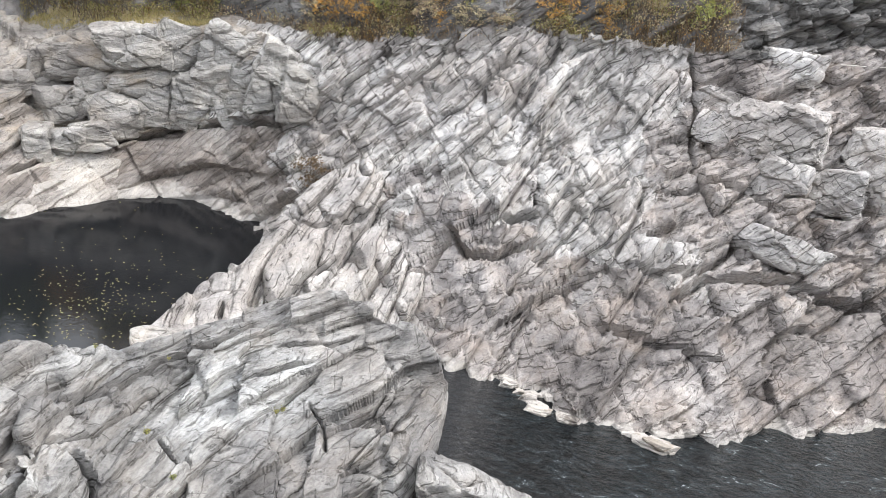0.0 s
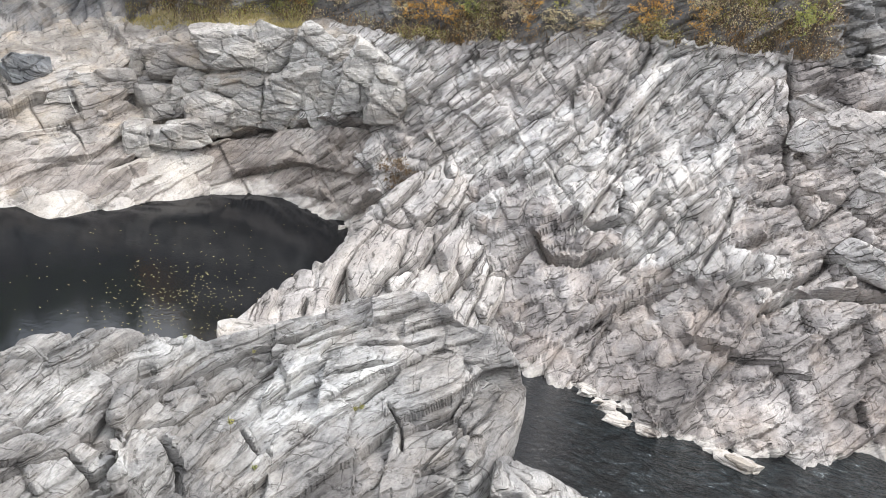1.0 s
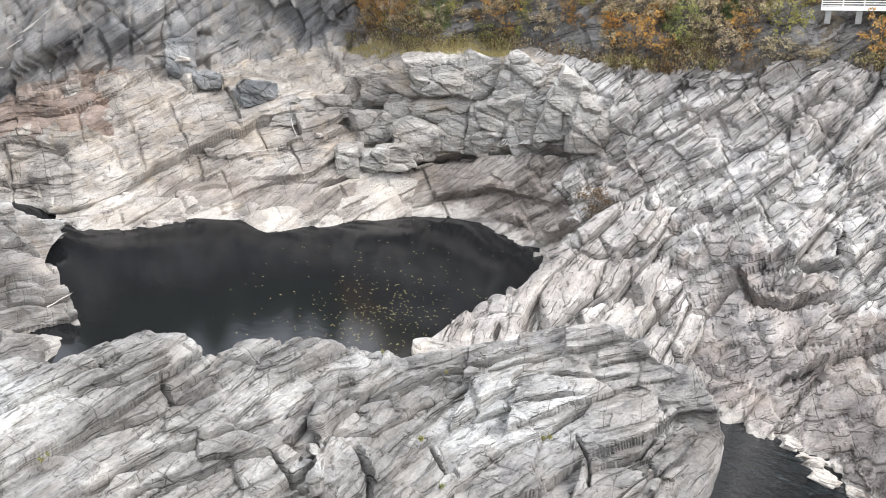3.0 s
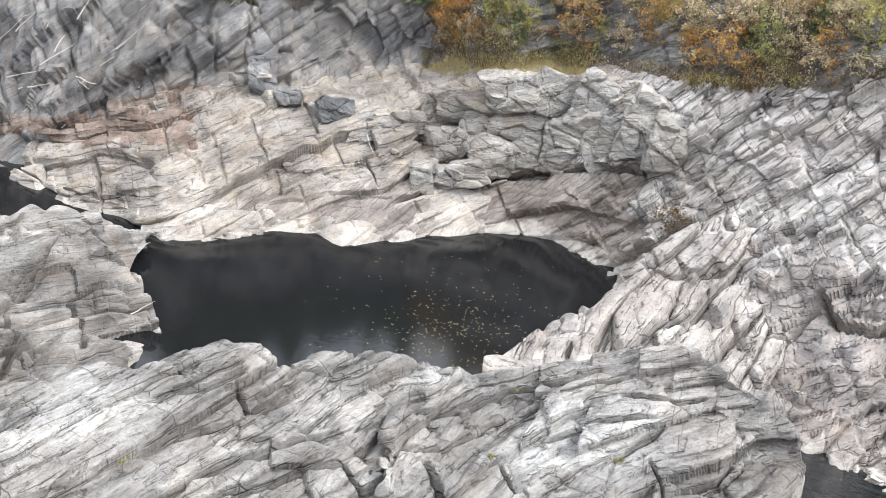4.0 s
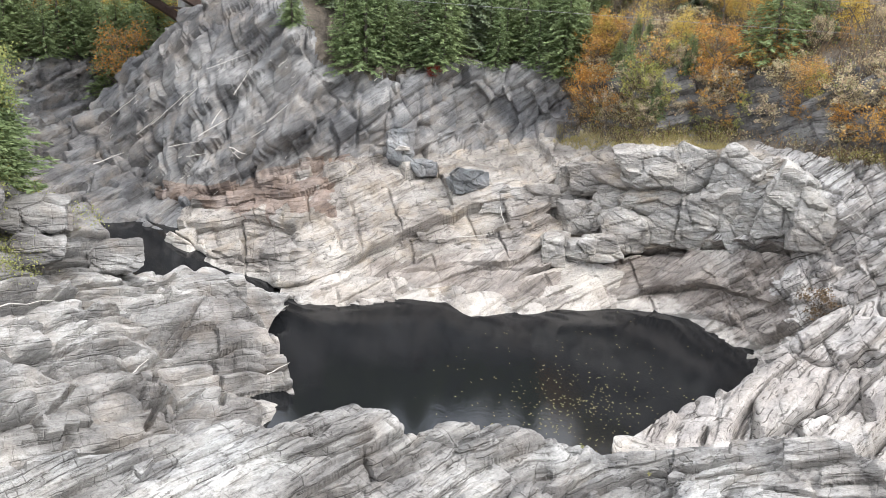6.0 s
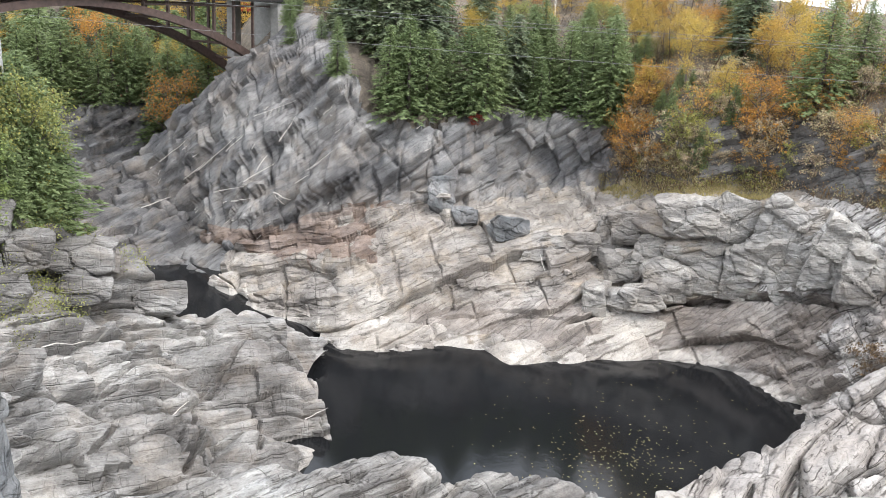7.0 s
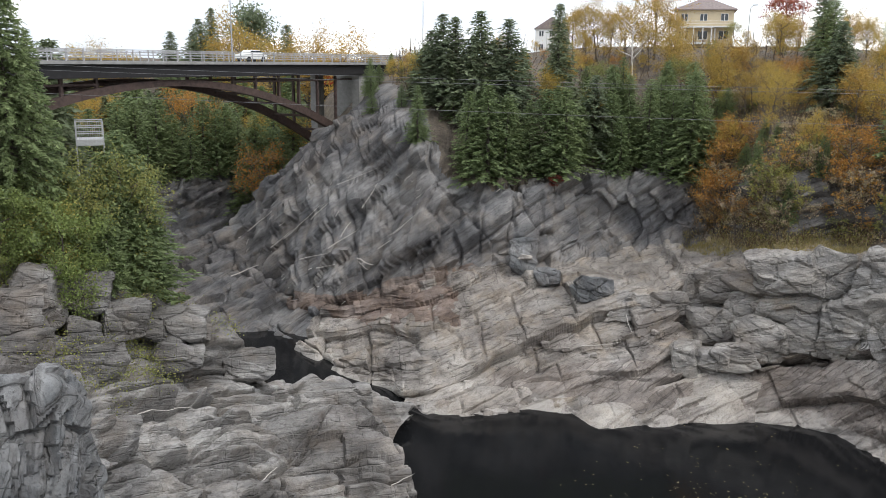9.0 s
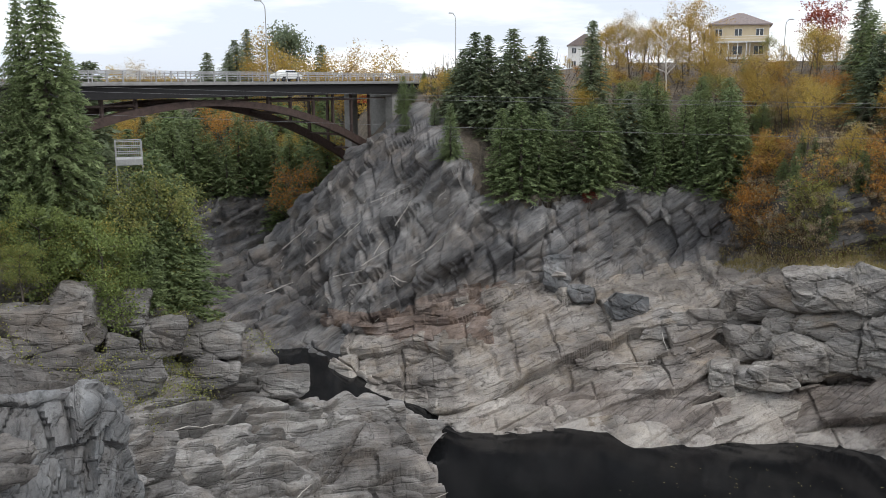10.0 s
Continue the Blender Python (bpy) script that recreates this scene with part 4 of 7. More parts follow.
ROCKS_WEST = [(-61.5, 36.3, 8.3, 4.6, 2.5, -6), (-61.4, 29.6, 13.3, 5.5, 3.1, 0), (-55.6, 21.1, 14.0, 3.2, 2.3, -8), (-57.6, 21.2, 15.3, 2.3, 2.2, 0), (-59.5, 28.8, 11.2, 4.2, 2.3, 6), (-58.2, 43.6, 3.8, 6.3, 2.9, 14), (-60.4, 22.6, 17.3, 3.2, 3.2, 4), (-57.0, 15.6, 18.0, 4.7, 3.4, 6), (-58.4, 18.6, 18.2, 2.8, 4.2, -4), (-54.9, 15.7, 16.0, 3.9, 2.6, 0), (-58.6, 24.6, 15.6, 3.0, 2.4, 8)]
DRIFT_LOGS = [(-78.6, 68.3, 12.8, -74.8, 69.1, 16.1), (-78.0, 69.7, 19.5, -76.7, 70.0, 20.7), (-87.1, 64.5, 10.2, -84.1, 66.9, 12.6), (-97.4, 64.5, 9.7, -91.2, 65.9, 14.7), (-91.7, 65.2, 13.2, -89.5,
    66.5, 15.7), (-82.7, 65.7, 9.4, -80.6, 66.7, 8.7), (-99.4, 63.9, 8.3, -95.5, 64.7, 11.2), (-84.4, 68.1, 15.4, -83.1, 69.5, 18.3), (-85.7, 65.4, 11.8, -85.1, 66.7, 13.6), (-92.2, 63.6, 7.9, -86.9,
    64.4, 9.6), (-106.1, 64.5, 9.6, -101.6, 65.6, 13.0), (-103.5, 59.8, 4.1, -101.4, 63.2, 5.6), (-88.1, 63.4, 7.5, -85.2, 64.0, 8.3), (-80.6, 67.7, 10.8, -79.1, 68.3, 12.0)]
DRIFT_STICKS = [(-48.7, 75.3, 7.4, -47.0, 73.8, 6.3), (-50.7, 70.1, 4.6, -47.2, 72.1, 5.4), (-36.4, 79.8, 8.3, -34.5, 80.7, 10.4), (-88.9, 67.6, 18.0, -84.0, 70.4, 20.4), (-79.3, 68.4, 12.6, -75.9,
    68.9, 15.1), (-82.7, 65.9, 9.0, -81.2, 66.3, 8.1), (-68.8, 76.6, 18.5, -68.3, 79.1, 20.1), (31.9, 79.7, 23.5, 36.5, 81.1, 23.6)]
WEST_LOGS = [(-52.8, 22.5, 10.7, -55.5, 27.7, 8.8), (-56.2, 15.3, 18.6, -58.9, 17.9, 18.7), (-55.1, 16.1, 17.2, -57.1, 18.9, 16.5), (-63.0, 32.3, 13.4, -61.4, 32.9, 10.9), (-63.7, 32.5, 14.0, -63.5,
    33.7, 13.5), (-48.8, 29.2, 4.7, -50.6, 31.8, 4.3), (-46.3, 39.5, 1.7, -45.6, 41.2, 2.3)]

BANK_PLATEAU = [(x + (u - x) * 0.12, y + (v - y) * 0.12, z) for (x, y, z), (u, v, w) in zip(BANK_HOUSES, BANK_FAR)]
g, RV, CV = loft([BANK_BED, BANK_SHORE, BANK_CRACK, BANK_BLOCKS, BANK_BROW, BANK_FOOT, BANK_CLIFF_TOP, BANK_HILL, BANK_HOUSES, BANK_PLATEAU, BANK_FAR],
                 [0.7, 0.16, 0.16, 0.16, 0.17, 0.2, 0.8, 2.4, 7.0, 30.0], 0.195)
P = g.reshape(-1, 3)
rv, cv = RV.reshape(-1), CV.reshape(-1)
N = grid_normals(g).reshape(-1, 3)
west = smooth(11.0, 13.5, cv + 1.2 * fbm(P / 6.0, 2, 40))
eastern = 1 - smooth(5.2, 6.4, cv + 0.9 * fbm(P / 5.0, 2, 47) + 0.9 * (rv < 2.2))
dk = smooth(4.6, 5.1, rv + 0.3 * fbm(P / 5.0, 2, 41) + 4.2 * smooth(21.9, 22.9, cv)) * smooth(14.6, 15.4, cv)
rocky = (rv > 0.3) & (rv < 6.6)


def relief(weight, make):
    """The relief that make() gives where its weight counts."""
    k = np.nonzero(rocky & (weight > 0.01))[0]
    out = np.zeros(len(P))
    out[k] = make(P[k], N[k]) * weight[k]
    return out


d = relief((1 - west) * (1 - eastern) * (1 - dk), lambda p, n: bedded(p, n, BED_STEEP, 2.2, 9.0, 6.5, 0.85, 3, lean=0.5, follow=0.5, groove=0.6, warp=0.4, grain=0.1)
           + bedded(p, n, BED_STEEP, 0.7, 3.4, 2.4, 0.22, 4, lean=0.4, groove=0.9, warp=0.4, grain=0.07) + broken(p, n, BED_STEEP, (4.0, 3.0, 1.5), 0.42, 71, follow=0.6, groove=0.8, wide=0.14))
d += relief(west * (1 - eastern) * (1 - dk), lambda p, n: bedded(p, n, BED_FLAT, 2.4, 11.0, 8.0, 0.8, 5, lean=0.5, follow=0.55, warp=0.5, groove=0.6, grain=0.1, tumble=0.2)
            + bedded(p, n, BED_FLAT, 0.7, 5.5, 4.4, 0.12, 6, lean=0.5, warp=0.6, groove=0.8, grain=0.07) + pillowed(p, BED_FLAT, (8.0, 6.0, 2.0), 0.55, 68))
d += relief(eastern * (1 - dk), lambda p, n: bedded(p, n, BED_EAST, 2.0, 9.0, 6.0, 0.8, 63, lean=0.5, follow=0.6, warp=0.8, grain=0.1)
            + bedded(p, n, BED_EAST, 0.5, 3.6, 2.6, 0.22, 64, warp=0.8, groove=0.9, grain=0.07) + broken(p, n, BED_EAST, (5.0, 3.0, 1.3), 0.28, 73))
d += relief(dk, lambda p, n: bedded(p, n, BED_CLIFF, 3.0, 8.0, 9.0, 0.7, 7, lean=0.3, follow=0.6, warp=0.5) + bedded(p, n, BED_CLIFF, 1.2, 5.0, 5.0, 0.14, 8, lean=0.3, warp=0.9)
            + broken(p, n, (0.8, -0.3, 0.2), (4.5, 5.5, 2.6), 0.6, 74, follow=0.7, groove=0.7, wide=0.2))
d += relief(smooth(4.4, 4.9, rv) * (1 - smooth(5.2, 5.7, cv)), lambda p, n: broken(p, n, (0.1, -0.1, 1.0), (3.0, 3.0, 1.5), 0.8, 79, follow=0.7, groove=0.7, wide=0.15))
d += 0.1 * fbm(P / 1.2, 4, 42)
d *= 1 - 0.4 * smooth(0.8, 1.0, rv) * (1 - smooth(1.5, 2.0, rv)) * (cv < 9)
d *= 1 - 0.6 * smooth(0.8, 1.0, rv) * (1 - smooth(1.75, 2.0, rv)) * smooth(13.6, 14.4, cv) * (1 - smooth(19.5, 20.5, cv))
d += cracked(P, N, CRACKS_BANK) + 0.4 * cracked(P, N, CRACKS_BENCH)
d *= 1 - 0.4 * smooth(4.4, 4.9, rv) * (1 - smooth(13.5, 15.0, cv)) * smooth(4.0, 5.0, cv)
calm = 1 - smooth(6.0, 6.4, rv)
calm *= smooth(0.2, 1.0, rv)
P = P + N * eased(d * (0.12 + 0.88 * calm), RV.shape, 0.32 + 0.33 * dk)[:, None]
BANK_PLACES = (P, rv, cv)
UP = np.abs(grid_normals(P.reshape(g.shape)).reshape(-1, 3)[:, 2])
jit = fbm(P / 3.0, 3, 43)
idx = np.where(west + 0.4 * jit > 0.5, 1, np.where(eastern > 0.5, 5, 0))
idx = np.where((rv < 1.9 + 0.5 * jit) & (cv < 9.2 + jit), 5, idx)
idx = np.where((rv < 2.05 + 0.2 * jit) & (cv > 11.3 + 0.7 * jit) & (cv < 14.4 + jit), 8, idx)
idx = np.where((rv > 1.3 + 0.3 * jit) & (rv < 2.15 + 0.3 * jit) & (cv > 14.0) & (cv < 18.6 + jit), 8, idx)
idx = np.where((dk > 0.5), 2, idx)
idx = np.where((rv > 6.0 + 0.25 * jit + 0.7 * smooth(19.5, 20.5, cv)), 3, idx)
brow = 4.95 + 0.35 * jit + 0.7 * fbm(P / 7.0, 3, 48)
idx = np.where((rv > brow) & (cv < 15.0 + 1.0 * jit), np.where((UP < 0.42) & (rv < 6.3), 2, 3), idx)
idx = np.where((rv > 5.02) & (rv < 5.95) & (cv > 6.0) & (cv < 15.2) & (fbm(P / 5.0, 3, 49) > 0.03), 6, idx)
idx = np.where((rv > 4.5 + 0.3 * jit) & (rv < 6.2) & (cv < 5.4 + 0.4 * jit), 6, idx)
idx = np.where((rv > 3.3 + 0.6 * jit) & (rv < 5.0) & (cv > 19.3 + jit) & (cv < 22.6 + jit) & (jit > -0.25), 7, idx)
fleck = fbm(P / 0.6, 3, 46)
idx = np.where((rv > 4.55 + 0.5 * jit + 0.5 * fleck) & (fleck > -0.12) & (rv < 5.0) & (cv > 13.0) & (cv < 15.2 + 1.2 * jit), 4, idx)
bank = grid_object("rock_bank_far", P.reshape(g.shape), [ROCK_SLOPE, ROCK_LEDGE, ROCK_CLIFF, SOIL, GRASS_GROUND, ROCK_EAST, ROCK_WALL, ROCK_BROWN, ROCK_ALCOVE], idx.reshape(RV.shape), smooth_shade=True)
tagged(bank, "jointed grey rock bank rising from the river to wooded cliffs", "rock bank", kind="structure")

# the headland that juts into the pool
g, RV, CV = loft([HEAD_BACK, HEAD_CREST, HEAD_FACE, HEAD_FLANK, HEAD_TOE, HEAD_BED], [0.3, 0.12, 0.12, 0.12, 0.2], 0.13)
P, N = g.reshape(-1, 3), grid_normals(g).reshape(-1, 3)
d = bedded(P, N, BED_STEEP, 1.7, 6.0, 4.5, 0.6, 13, lean=0.55, follow=0.6, warp=0.4, groove=0.9, grain=0.09) + bedded(P, N, BED_STEEP, 0.6, 3.0, 2.4, 0.13, 14, lean=0.5, warp=0.4, groove=0.9, grain=0.06) + 0.06 * fbm(P / 1.0, 4, 15)
d = (d + cracked(P, N, CRACKS_HEAD, 0.15)) * smooth(0.2, 1.2, CV.reshape(-1))
P = P + N * eased(d, RV.shape)[:, None]
head = grid_object("rock_headland", P.reshape(g.shape), [ROCK_HEAD], smooth_shade=True)
tagged(head, "fractured pale grey headland with steep slanting beds beside the pool", "rock headland", kind="structure")

# the pale ridge in front
g, RV, CV = loft([NEAR_BACK, NEAR_CREST, NEAR_UPPER, NEAR_MIDDLE, NEAR_LOWER, NEAR_BED], [0.25, 0.085, 0.085, 0.085, 0.4], 0.09)
P, N = g.reshape(-1, 3), grid_normals(g).reshape(-1, 3)
d = bedded(P, N, BED_NEAR, 1.0, 14.0, 9.0, 0.45, 23, lean=0.45, follow=0.65, warp=0.35, groove=0.5, grain=0.06, tumble=0.1) + bedded(P, N, BED_NEAR, 0.3, 9.0, 6.0, 0.1, 24, lean=0.45, warp=0.35, groove=0.7, grain=0.04, tumble=0.1)
d += broken(P, N, BED_NEAR, (6.0, 5.0, 2.2), 0.28, 76, follow=0.5, groove=0.5, wide=0.07)
d += pillowed(P, BED_NEAR, (5.0, 4.0, 1.4), 0.4, 26) * (1 - smooth(6.5, 8.5, CV.reshape(-1)))
d += 0.12 * fbm(P / 1.6, 4, 25) + cracked(P, N, CRACKS_NEAR, 0.1)
end = smooth(11.0, 12.4, CV.reshape(-1))
d = d * (1 - 0.7 * end) + 0.3 * end
P = P + N * eased(d, RV.shape)[:, None]
ridge = grid_object("rock_ridge", P.reshape(g.shape), [ROCK_NEAR], smooth_shade=True)
tagged(ridge, "pale grey rock ridge of thin slanting beds, cracked and weathered", "rock ridge", kind="structure")

# the west bank under the trees
g, RV, CV = loft([WEST_BACK, WEST_CREST, WEST_UPPER, WEST_MIDDLE, WEST_LOWER, WEST_EDGE, WEST_BED], [0.5, 0.12, 0.12, 0.12, 0.12, 0.5], 0.13)
P, N = g.reshape(-1, 3), grid_normals(g).reshape(-1, 3)
d = pillowed(P, BED_WEST, (8.0, 6.0, 2.4), 1.4, 33, warp=0.9) + pillowed(P, BED_WEST, (3.4, 2.6, 0.9), 0.28, 38, warp=0.5) + bedded(P, N, BED_WEST, 1.7, 9.0, 6.0, 0.7, 37, lean=0.5, follow=0.5, warp=1.2, groove=0.5, grain=0.1, tumble=0.2)
d += bedded(P, N, BED_WEST, 0.36, 8.0, 6.0, 0.1, 34, lean=0.5, warp=1.2, groove=0.7, grain=0.05, tumble=0.15) + 0.08 * fbm(P / 0.8, 3, 35) + cracked(P, N, CRACKS_WEST, 0.15)
d -= 0.7 * (1 - smooth(1.2, 2.6, RV.reshape(-1)))
P = P + N * eased(d, RV.shape)[:, None]
westbank_places = P[(RV.reshape(-1) < 4.5)]
westbank = grid_object("rock_bank_west", P.reshape(g.shape), [ROCK_WEST], smooth_shade=True)
tagged(westbank, "grey-brown rock bank of rounded ledges stepping down to the pool", "rock bank", kind="structure")

# ---- water ----
WATER, t, bsdf, _ = material("dark_river_water")
p = world_place(t)
bsdf.inputs["Base Color"].default_value = (0.008, 0.01, 0.009, 1)
bsdf.inputs["Roughness"].default_value = 0.06
bsdf.inputs["IOR"].default_value = 1.33
sp = node(t, "ShaderNodeSeparateXYZ")
wire(t, p, sp.inputs[0])
# ripples only where the current runs, east of the ridge's end and in the channel upstream
rough_water = ramp(t, maths(t, "ADD", maths(t, "MULTIPLY", sp.outputs[0], 0.05), 0.42), [(0.4, (0.015, 0.015, 0.015)), (0.75, (1, 1, 1))])
wv = node(t, "ShaderNodeMapping")
wv.inputs["Rotation"].default_value = (0, 0, 0.25)
wv.inputs["Scale"].default_value = (0.9, 1.6, 1.0)
wire(t, p, wv.inputs[0])
wb = node(t, "ShaderNodeBump", Distance=1.7)
wire(t, rough_water, wb.inputs["Strength"])
wire(t, noise_tex(t, wv.outputs[0], 1.0, 6.0, 0.58, 1.8), wb.inputs["Height"])
wire(t, wb.outputs[0], bsdf.inputs["Normal"])
# white foam, and below it a lighter ripple tone painted in for reflected sky
foam_and_sky_tone = ramp(t, maths(t, "MULTIPLY", noise_tex(t, wv.outputs[0], 0.5, 9.0, 0.75, 1.6), maths(t, "ADD", 0.55, maths(t, "MULTIPLY", rough_water, 0.5))), [(0.45, (0.009, 0.0095, 0.0105)), (0.6, (0.03, 0.037, 0.04)), (0.65, (0.06, 0.07, 0.075)), (0.72, (0.5, 0.52, 0.52))])
wire(t, foam_and_sky_tone, bsdf.inputs["Base Color"])
water = grid_object("water", np.stack(np.meshgrid(np.linspace(-160, 160, 33), np.linspace(-60, 180, 25), indexing="xy") + [np.zeros((25, 33))], 2), [WATER], smooth_shade=True)
tagged(water, "still black river pool with rippled current downstream", "water", kind="structure")


# ---- loose and standing blocks ----
def rock_block(name, place, wide, high, deep, turn, mat, label, seed, group=""):
    """A block broken along flat faces, its edges worn."""
    rng = np.random.default_rng(seed)
    bm = bmesh.new()
    bmesh.ops.create_cube(bm, size=2.0)
    bmesh.ops.subdivide_edges(bm, edges=bm.edges[:], cuts=int(min(28, max(8, 7 * max(wide, high) ** 0.8))), use_grid_fill=True)
    v = np.array([w.co[:] for w in bm.verts])
    v /= np.linalg.norm(v, axis=1, keepdims=True)
    planes = []
    for ax in range(3):
        for sg in (-1, 1):
            n = np.array([0.0, 0.0, 0.0])
            n[ax] = sg
            n += rng.normal(0, 0.14, 3)
            planes.append((n / np.linalg.norm(n), rng.uniform(0.82, 1.02)))
    for _ in range(9):
        n = rng.normal(0, 1, 3)
        planes.append((n / np.linalg.norm(n), rng.uniform(0.98, 1.2)))
    reach = np.stack([np.where(v @ n > 0.05, d / np.maximum(v @ n, 0.05), 9.0) for n, d in planes], 1)
    rad = -np.log(np.sum(np.exp(-22.0 * np.clip(reach, 0, 3)), 1)) / 22.0
    q = v * rad[:, None] * np.array([wide, deep, high]) * 0.5
    q += v * (0.05 * fbm(q / 0.5 + seed, 4, seed) * min(wide, high) ** 0.5 - 0.06 * np.exp(-((q[:, 2] + 0.2 * fbm(q, 2, seed)) / 0.06) ** 2) * rng.random())[:, None]
    lay = q @ np.array([0.35, -0.2, 0.9])
    q += v * (min(wide, high) * 0.04 * (hash01(np.floor(lay / 0.55 + 0.3 * fbm(q / 1.5, 2, seed)), lay * 0 + seed) - 0.5) + 0.1 * fbm(q / 1.6, 3, seed + 3))[:, None]
    q += v * broken(q + 3.7 * seed, v, (0.15, -0.2, 1.0), (3.2, 3.2, 2.4), 0.014 * (wide + high), seed, follow=0.6, groove=1.4, wide=0.12)[:, None]
    for w, c in zip(bm.verts, q):
        w.co = c
    ob = part(name, bm, mat, None)
    x, y, z = place
    ob.matrix_basis = pose(x, y, z, rng.uniform(-14, -4), turn, math.degrees(math.atan2(-x, y)) + rng.uniform(-12, 12))
    return tagged(ob, label, "rock", group)


for group, rocks, mat, deep, label in (("cliff blocks", ROCKS_CLIFF, ROCK_BLOCK, 0.9, "squared grey rock block in the jointed cliff"),
                                       ("slope blocks", ROCKS_SLOPE, ROCK_SLOPE, 0.8, "large slanting rock block on the slope"),
                                       ("foot blocks", ROCKS_FOOT, ROCK_BUTTRESS, 1.0, "dark upright block at the foot of the cliff"),
                                       ("ridge toe", ROCKS_TOE, ROCK_NEAR, 1.0, "low knob of bedded rock at the ridge's foot"),
                                       ("pale stones", ROCKS_PALE, ROCK_PALE, 1.0, "small pale stone added in place of a white mark on the rock"),
                                       ("river stones", ROCKS_STONES, ROCK_LEDGE, 1.5, "low bleached stone at the water's edge"),
                                       ("bank blocks", ROCKS_WEST, ROCK_WEST, 1.2, "weathered grey-brown block on the west bank")):
    for i, (x, y, z, w, h, roll) in enumerate(rocks):
        k = 1 - {"cliff blocks": -0.1, "slope blocks": -0.02}.get(group, 0.14) * min(w, h) / math.hypot(x, y)
        rock_block("rock_block", (x * k, y * k, 34 + (z - 34) * k), w * 1.08, h * 1.08, max(1.0, deep * min(w, h)), 0.5 * roll, mat, label, 200 + i, group)

# low bleached slabs that slope into the pool
SLAB_A = [[(-48.0, 66.0, 0.0), (-44.3, 68.4, 0.9), (-41.4, 71.8, 2.4), (-38.2, 75.6, 3.9), (-34.4, 78.0, 3.0)],
          [(-47.8, 65.2, 0.3), (-43.6, 66.8, 0.9), (-41.0, 70.0, 1.6), (-37.9, 73.8, 2.4), (-34.2, 77.0, 1.6)],
          [(-47.6, 64.4, 0.1), (-43.0, 64.4, 0.35), (-40.9, 68.0, 0.5), (-37.6, 71.9, 0.6), (-33.9, 76.0, 0.5)],
          [(-47.0, 63.4, -0.5), (-42.6, 62.6, -0.4), (-40.4, 66.4, -0.5), (-37.2, 70.6, -0.5), (-33.4, 75.0, -0.5)],
          [(-46.0, 62.0, -3.0), (-42.0, 61.0, -3.0), (-39.6, 65.0, -3.0), (-36.4, 69.4, -3.0), (-32.6, 74.0, -3.0)]]
SLAB_B = [[(-61.5, 55.2, 0.9), (-57.4, 57.8, 2.1), (-53.9, 60.8, 1.9), (-51.7, 63.9, 1.2)],
          [(-60.6, 54.1, 0.6), (-56.8, 56.4, 1.6), (-53.5, 59.6, 1.6), (-51.4, 62.8, 1.0)],
          [(-60.0, 53.2, 0.1), (-56.2, 54.6, 0.5), (-53.4, 57.8, 0.6), (-51.5, 61.2, 0.7)],
          [(-59.4, 52.4, -0.5), (-55.6, 53.6, -0.4), (-52.9, 57.0, -0.4), (-50.9, 60.4, -0.4)],
          [(-58.4, 51.0, -3.0), (-54.8, 52.4, -3.0), (-52.0, 55.8, -3.0), (-50.0, 59.4, -3.0)]]
for i, rows in enumerate((SLAB_A, SLAB_B)):
    g, RV, CV = loft(rows, 0.16, 0.16)
    P, N = g.reshape(-1, 3), grid_normals(g).reshape(-1, 3)
    d = bedded(P, N, BED_FLAT, 1.4, 6.0, 5.0, 0.3, 83 + i, lean=0.5, warp=0.4, groove=0.3) + 0.22 * fbm(P / 2.2, 4, 86 + i)
    slab = grid_object("rock_slab", (P + N * d[:, None]).reshape(g.shape), [ROCK_PALE], smooth_shade=True)
    tagged(slab, "low bleached rock slab sloping into the dark pool", "rock slab", "shore slabs")


# the buttress below the west bank's trees
g, RV, CV = loft([BUTTRESS_BACK, BUTTRESS_TOP, BUTTRESS_FACE, BUTTRESS_LOWER, BUTTRESS_BED], [0.3, 0.1, 0.12, 0.5], 0.12)
P, N = g.reshape(-1, 3), grid_normals(g).reshape(-1, 3)
d = bedded(P, N, BED_BUTTRESS, 1.5, 4.0, 4.0, 0.6, 53, lean=0.2, warp=0.5) + bedded(P, N, BED_BUTTRESS, 0.5, 2.4, 2.4, 0.14, 54, lean=0.2) + 0.12 * fbm(P / 0.9, 4, 55)
d *= 0.65 * smooth(0.0, 0.6, CV.reshape(-1)) * smooth(0.0, 0.6, CV.max() - CV.reshape(-1))
d += broken(P, N, BED_BUTTRESS, (2.6, 3.0, 1.8), 0.25, 78)
buttress = grid_object("rock_buttress", (P + N * d[:, None]).reshape(g.shape), [ROCK_BUTTRESS], smooth_shade=True)
tagged(buttress, "blue-grey rock buttress below the west bank's trees", "rock buttress", kind="structure")

# keep the bank's places for what stands on it
BANK_P, BANK_RV, BANK_CV = BANK_PLACES


def ground_z(x, y, least_row=4.9):
    """The far bank's height at a place of its upper part."""
    ok = BANK_RV > least_row
    q = BANK_P[ok]
    return float(q[np.argmin((q[:, 0] - x) ** 2 + (q[:, 1] - y) ** 2), 2])


# the gorge's far wall under the bridge, and the woods' floor above it
def wall_rows():
    azs = np.radians(np.linspace(44, 112, 12))
    rows = []
    for r, z in ((126, -4), (130, 4), (138, 10), (140, 15), (150, 17), (164, 20), (182, 27), (196, 32), (240, 33), (420, 34)):
        rows.append([(-(r + 4 * math.sin(9 * a)) * math.sin(a), (r + 4 * math.sin(9 * a)) * math.cos(a), z) for a in azs])
    return rows


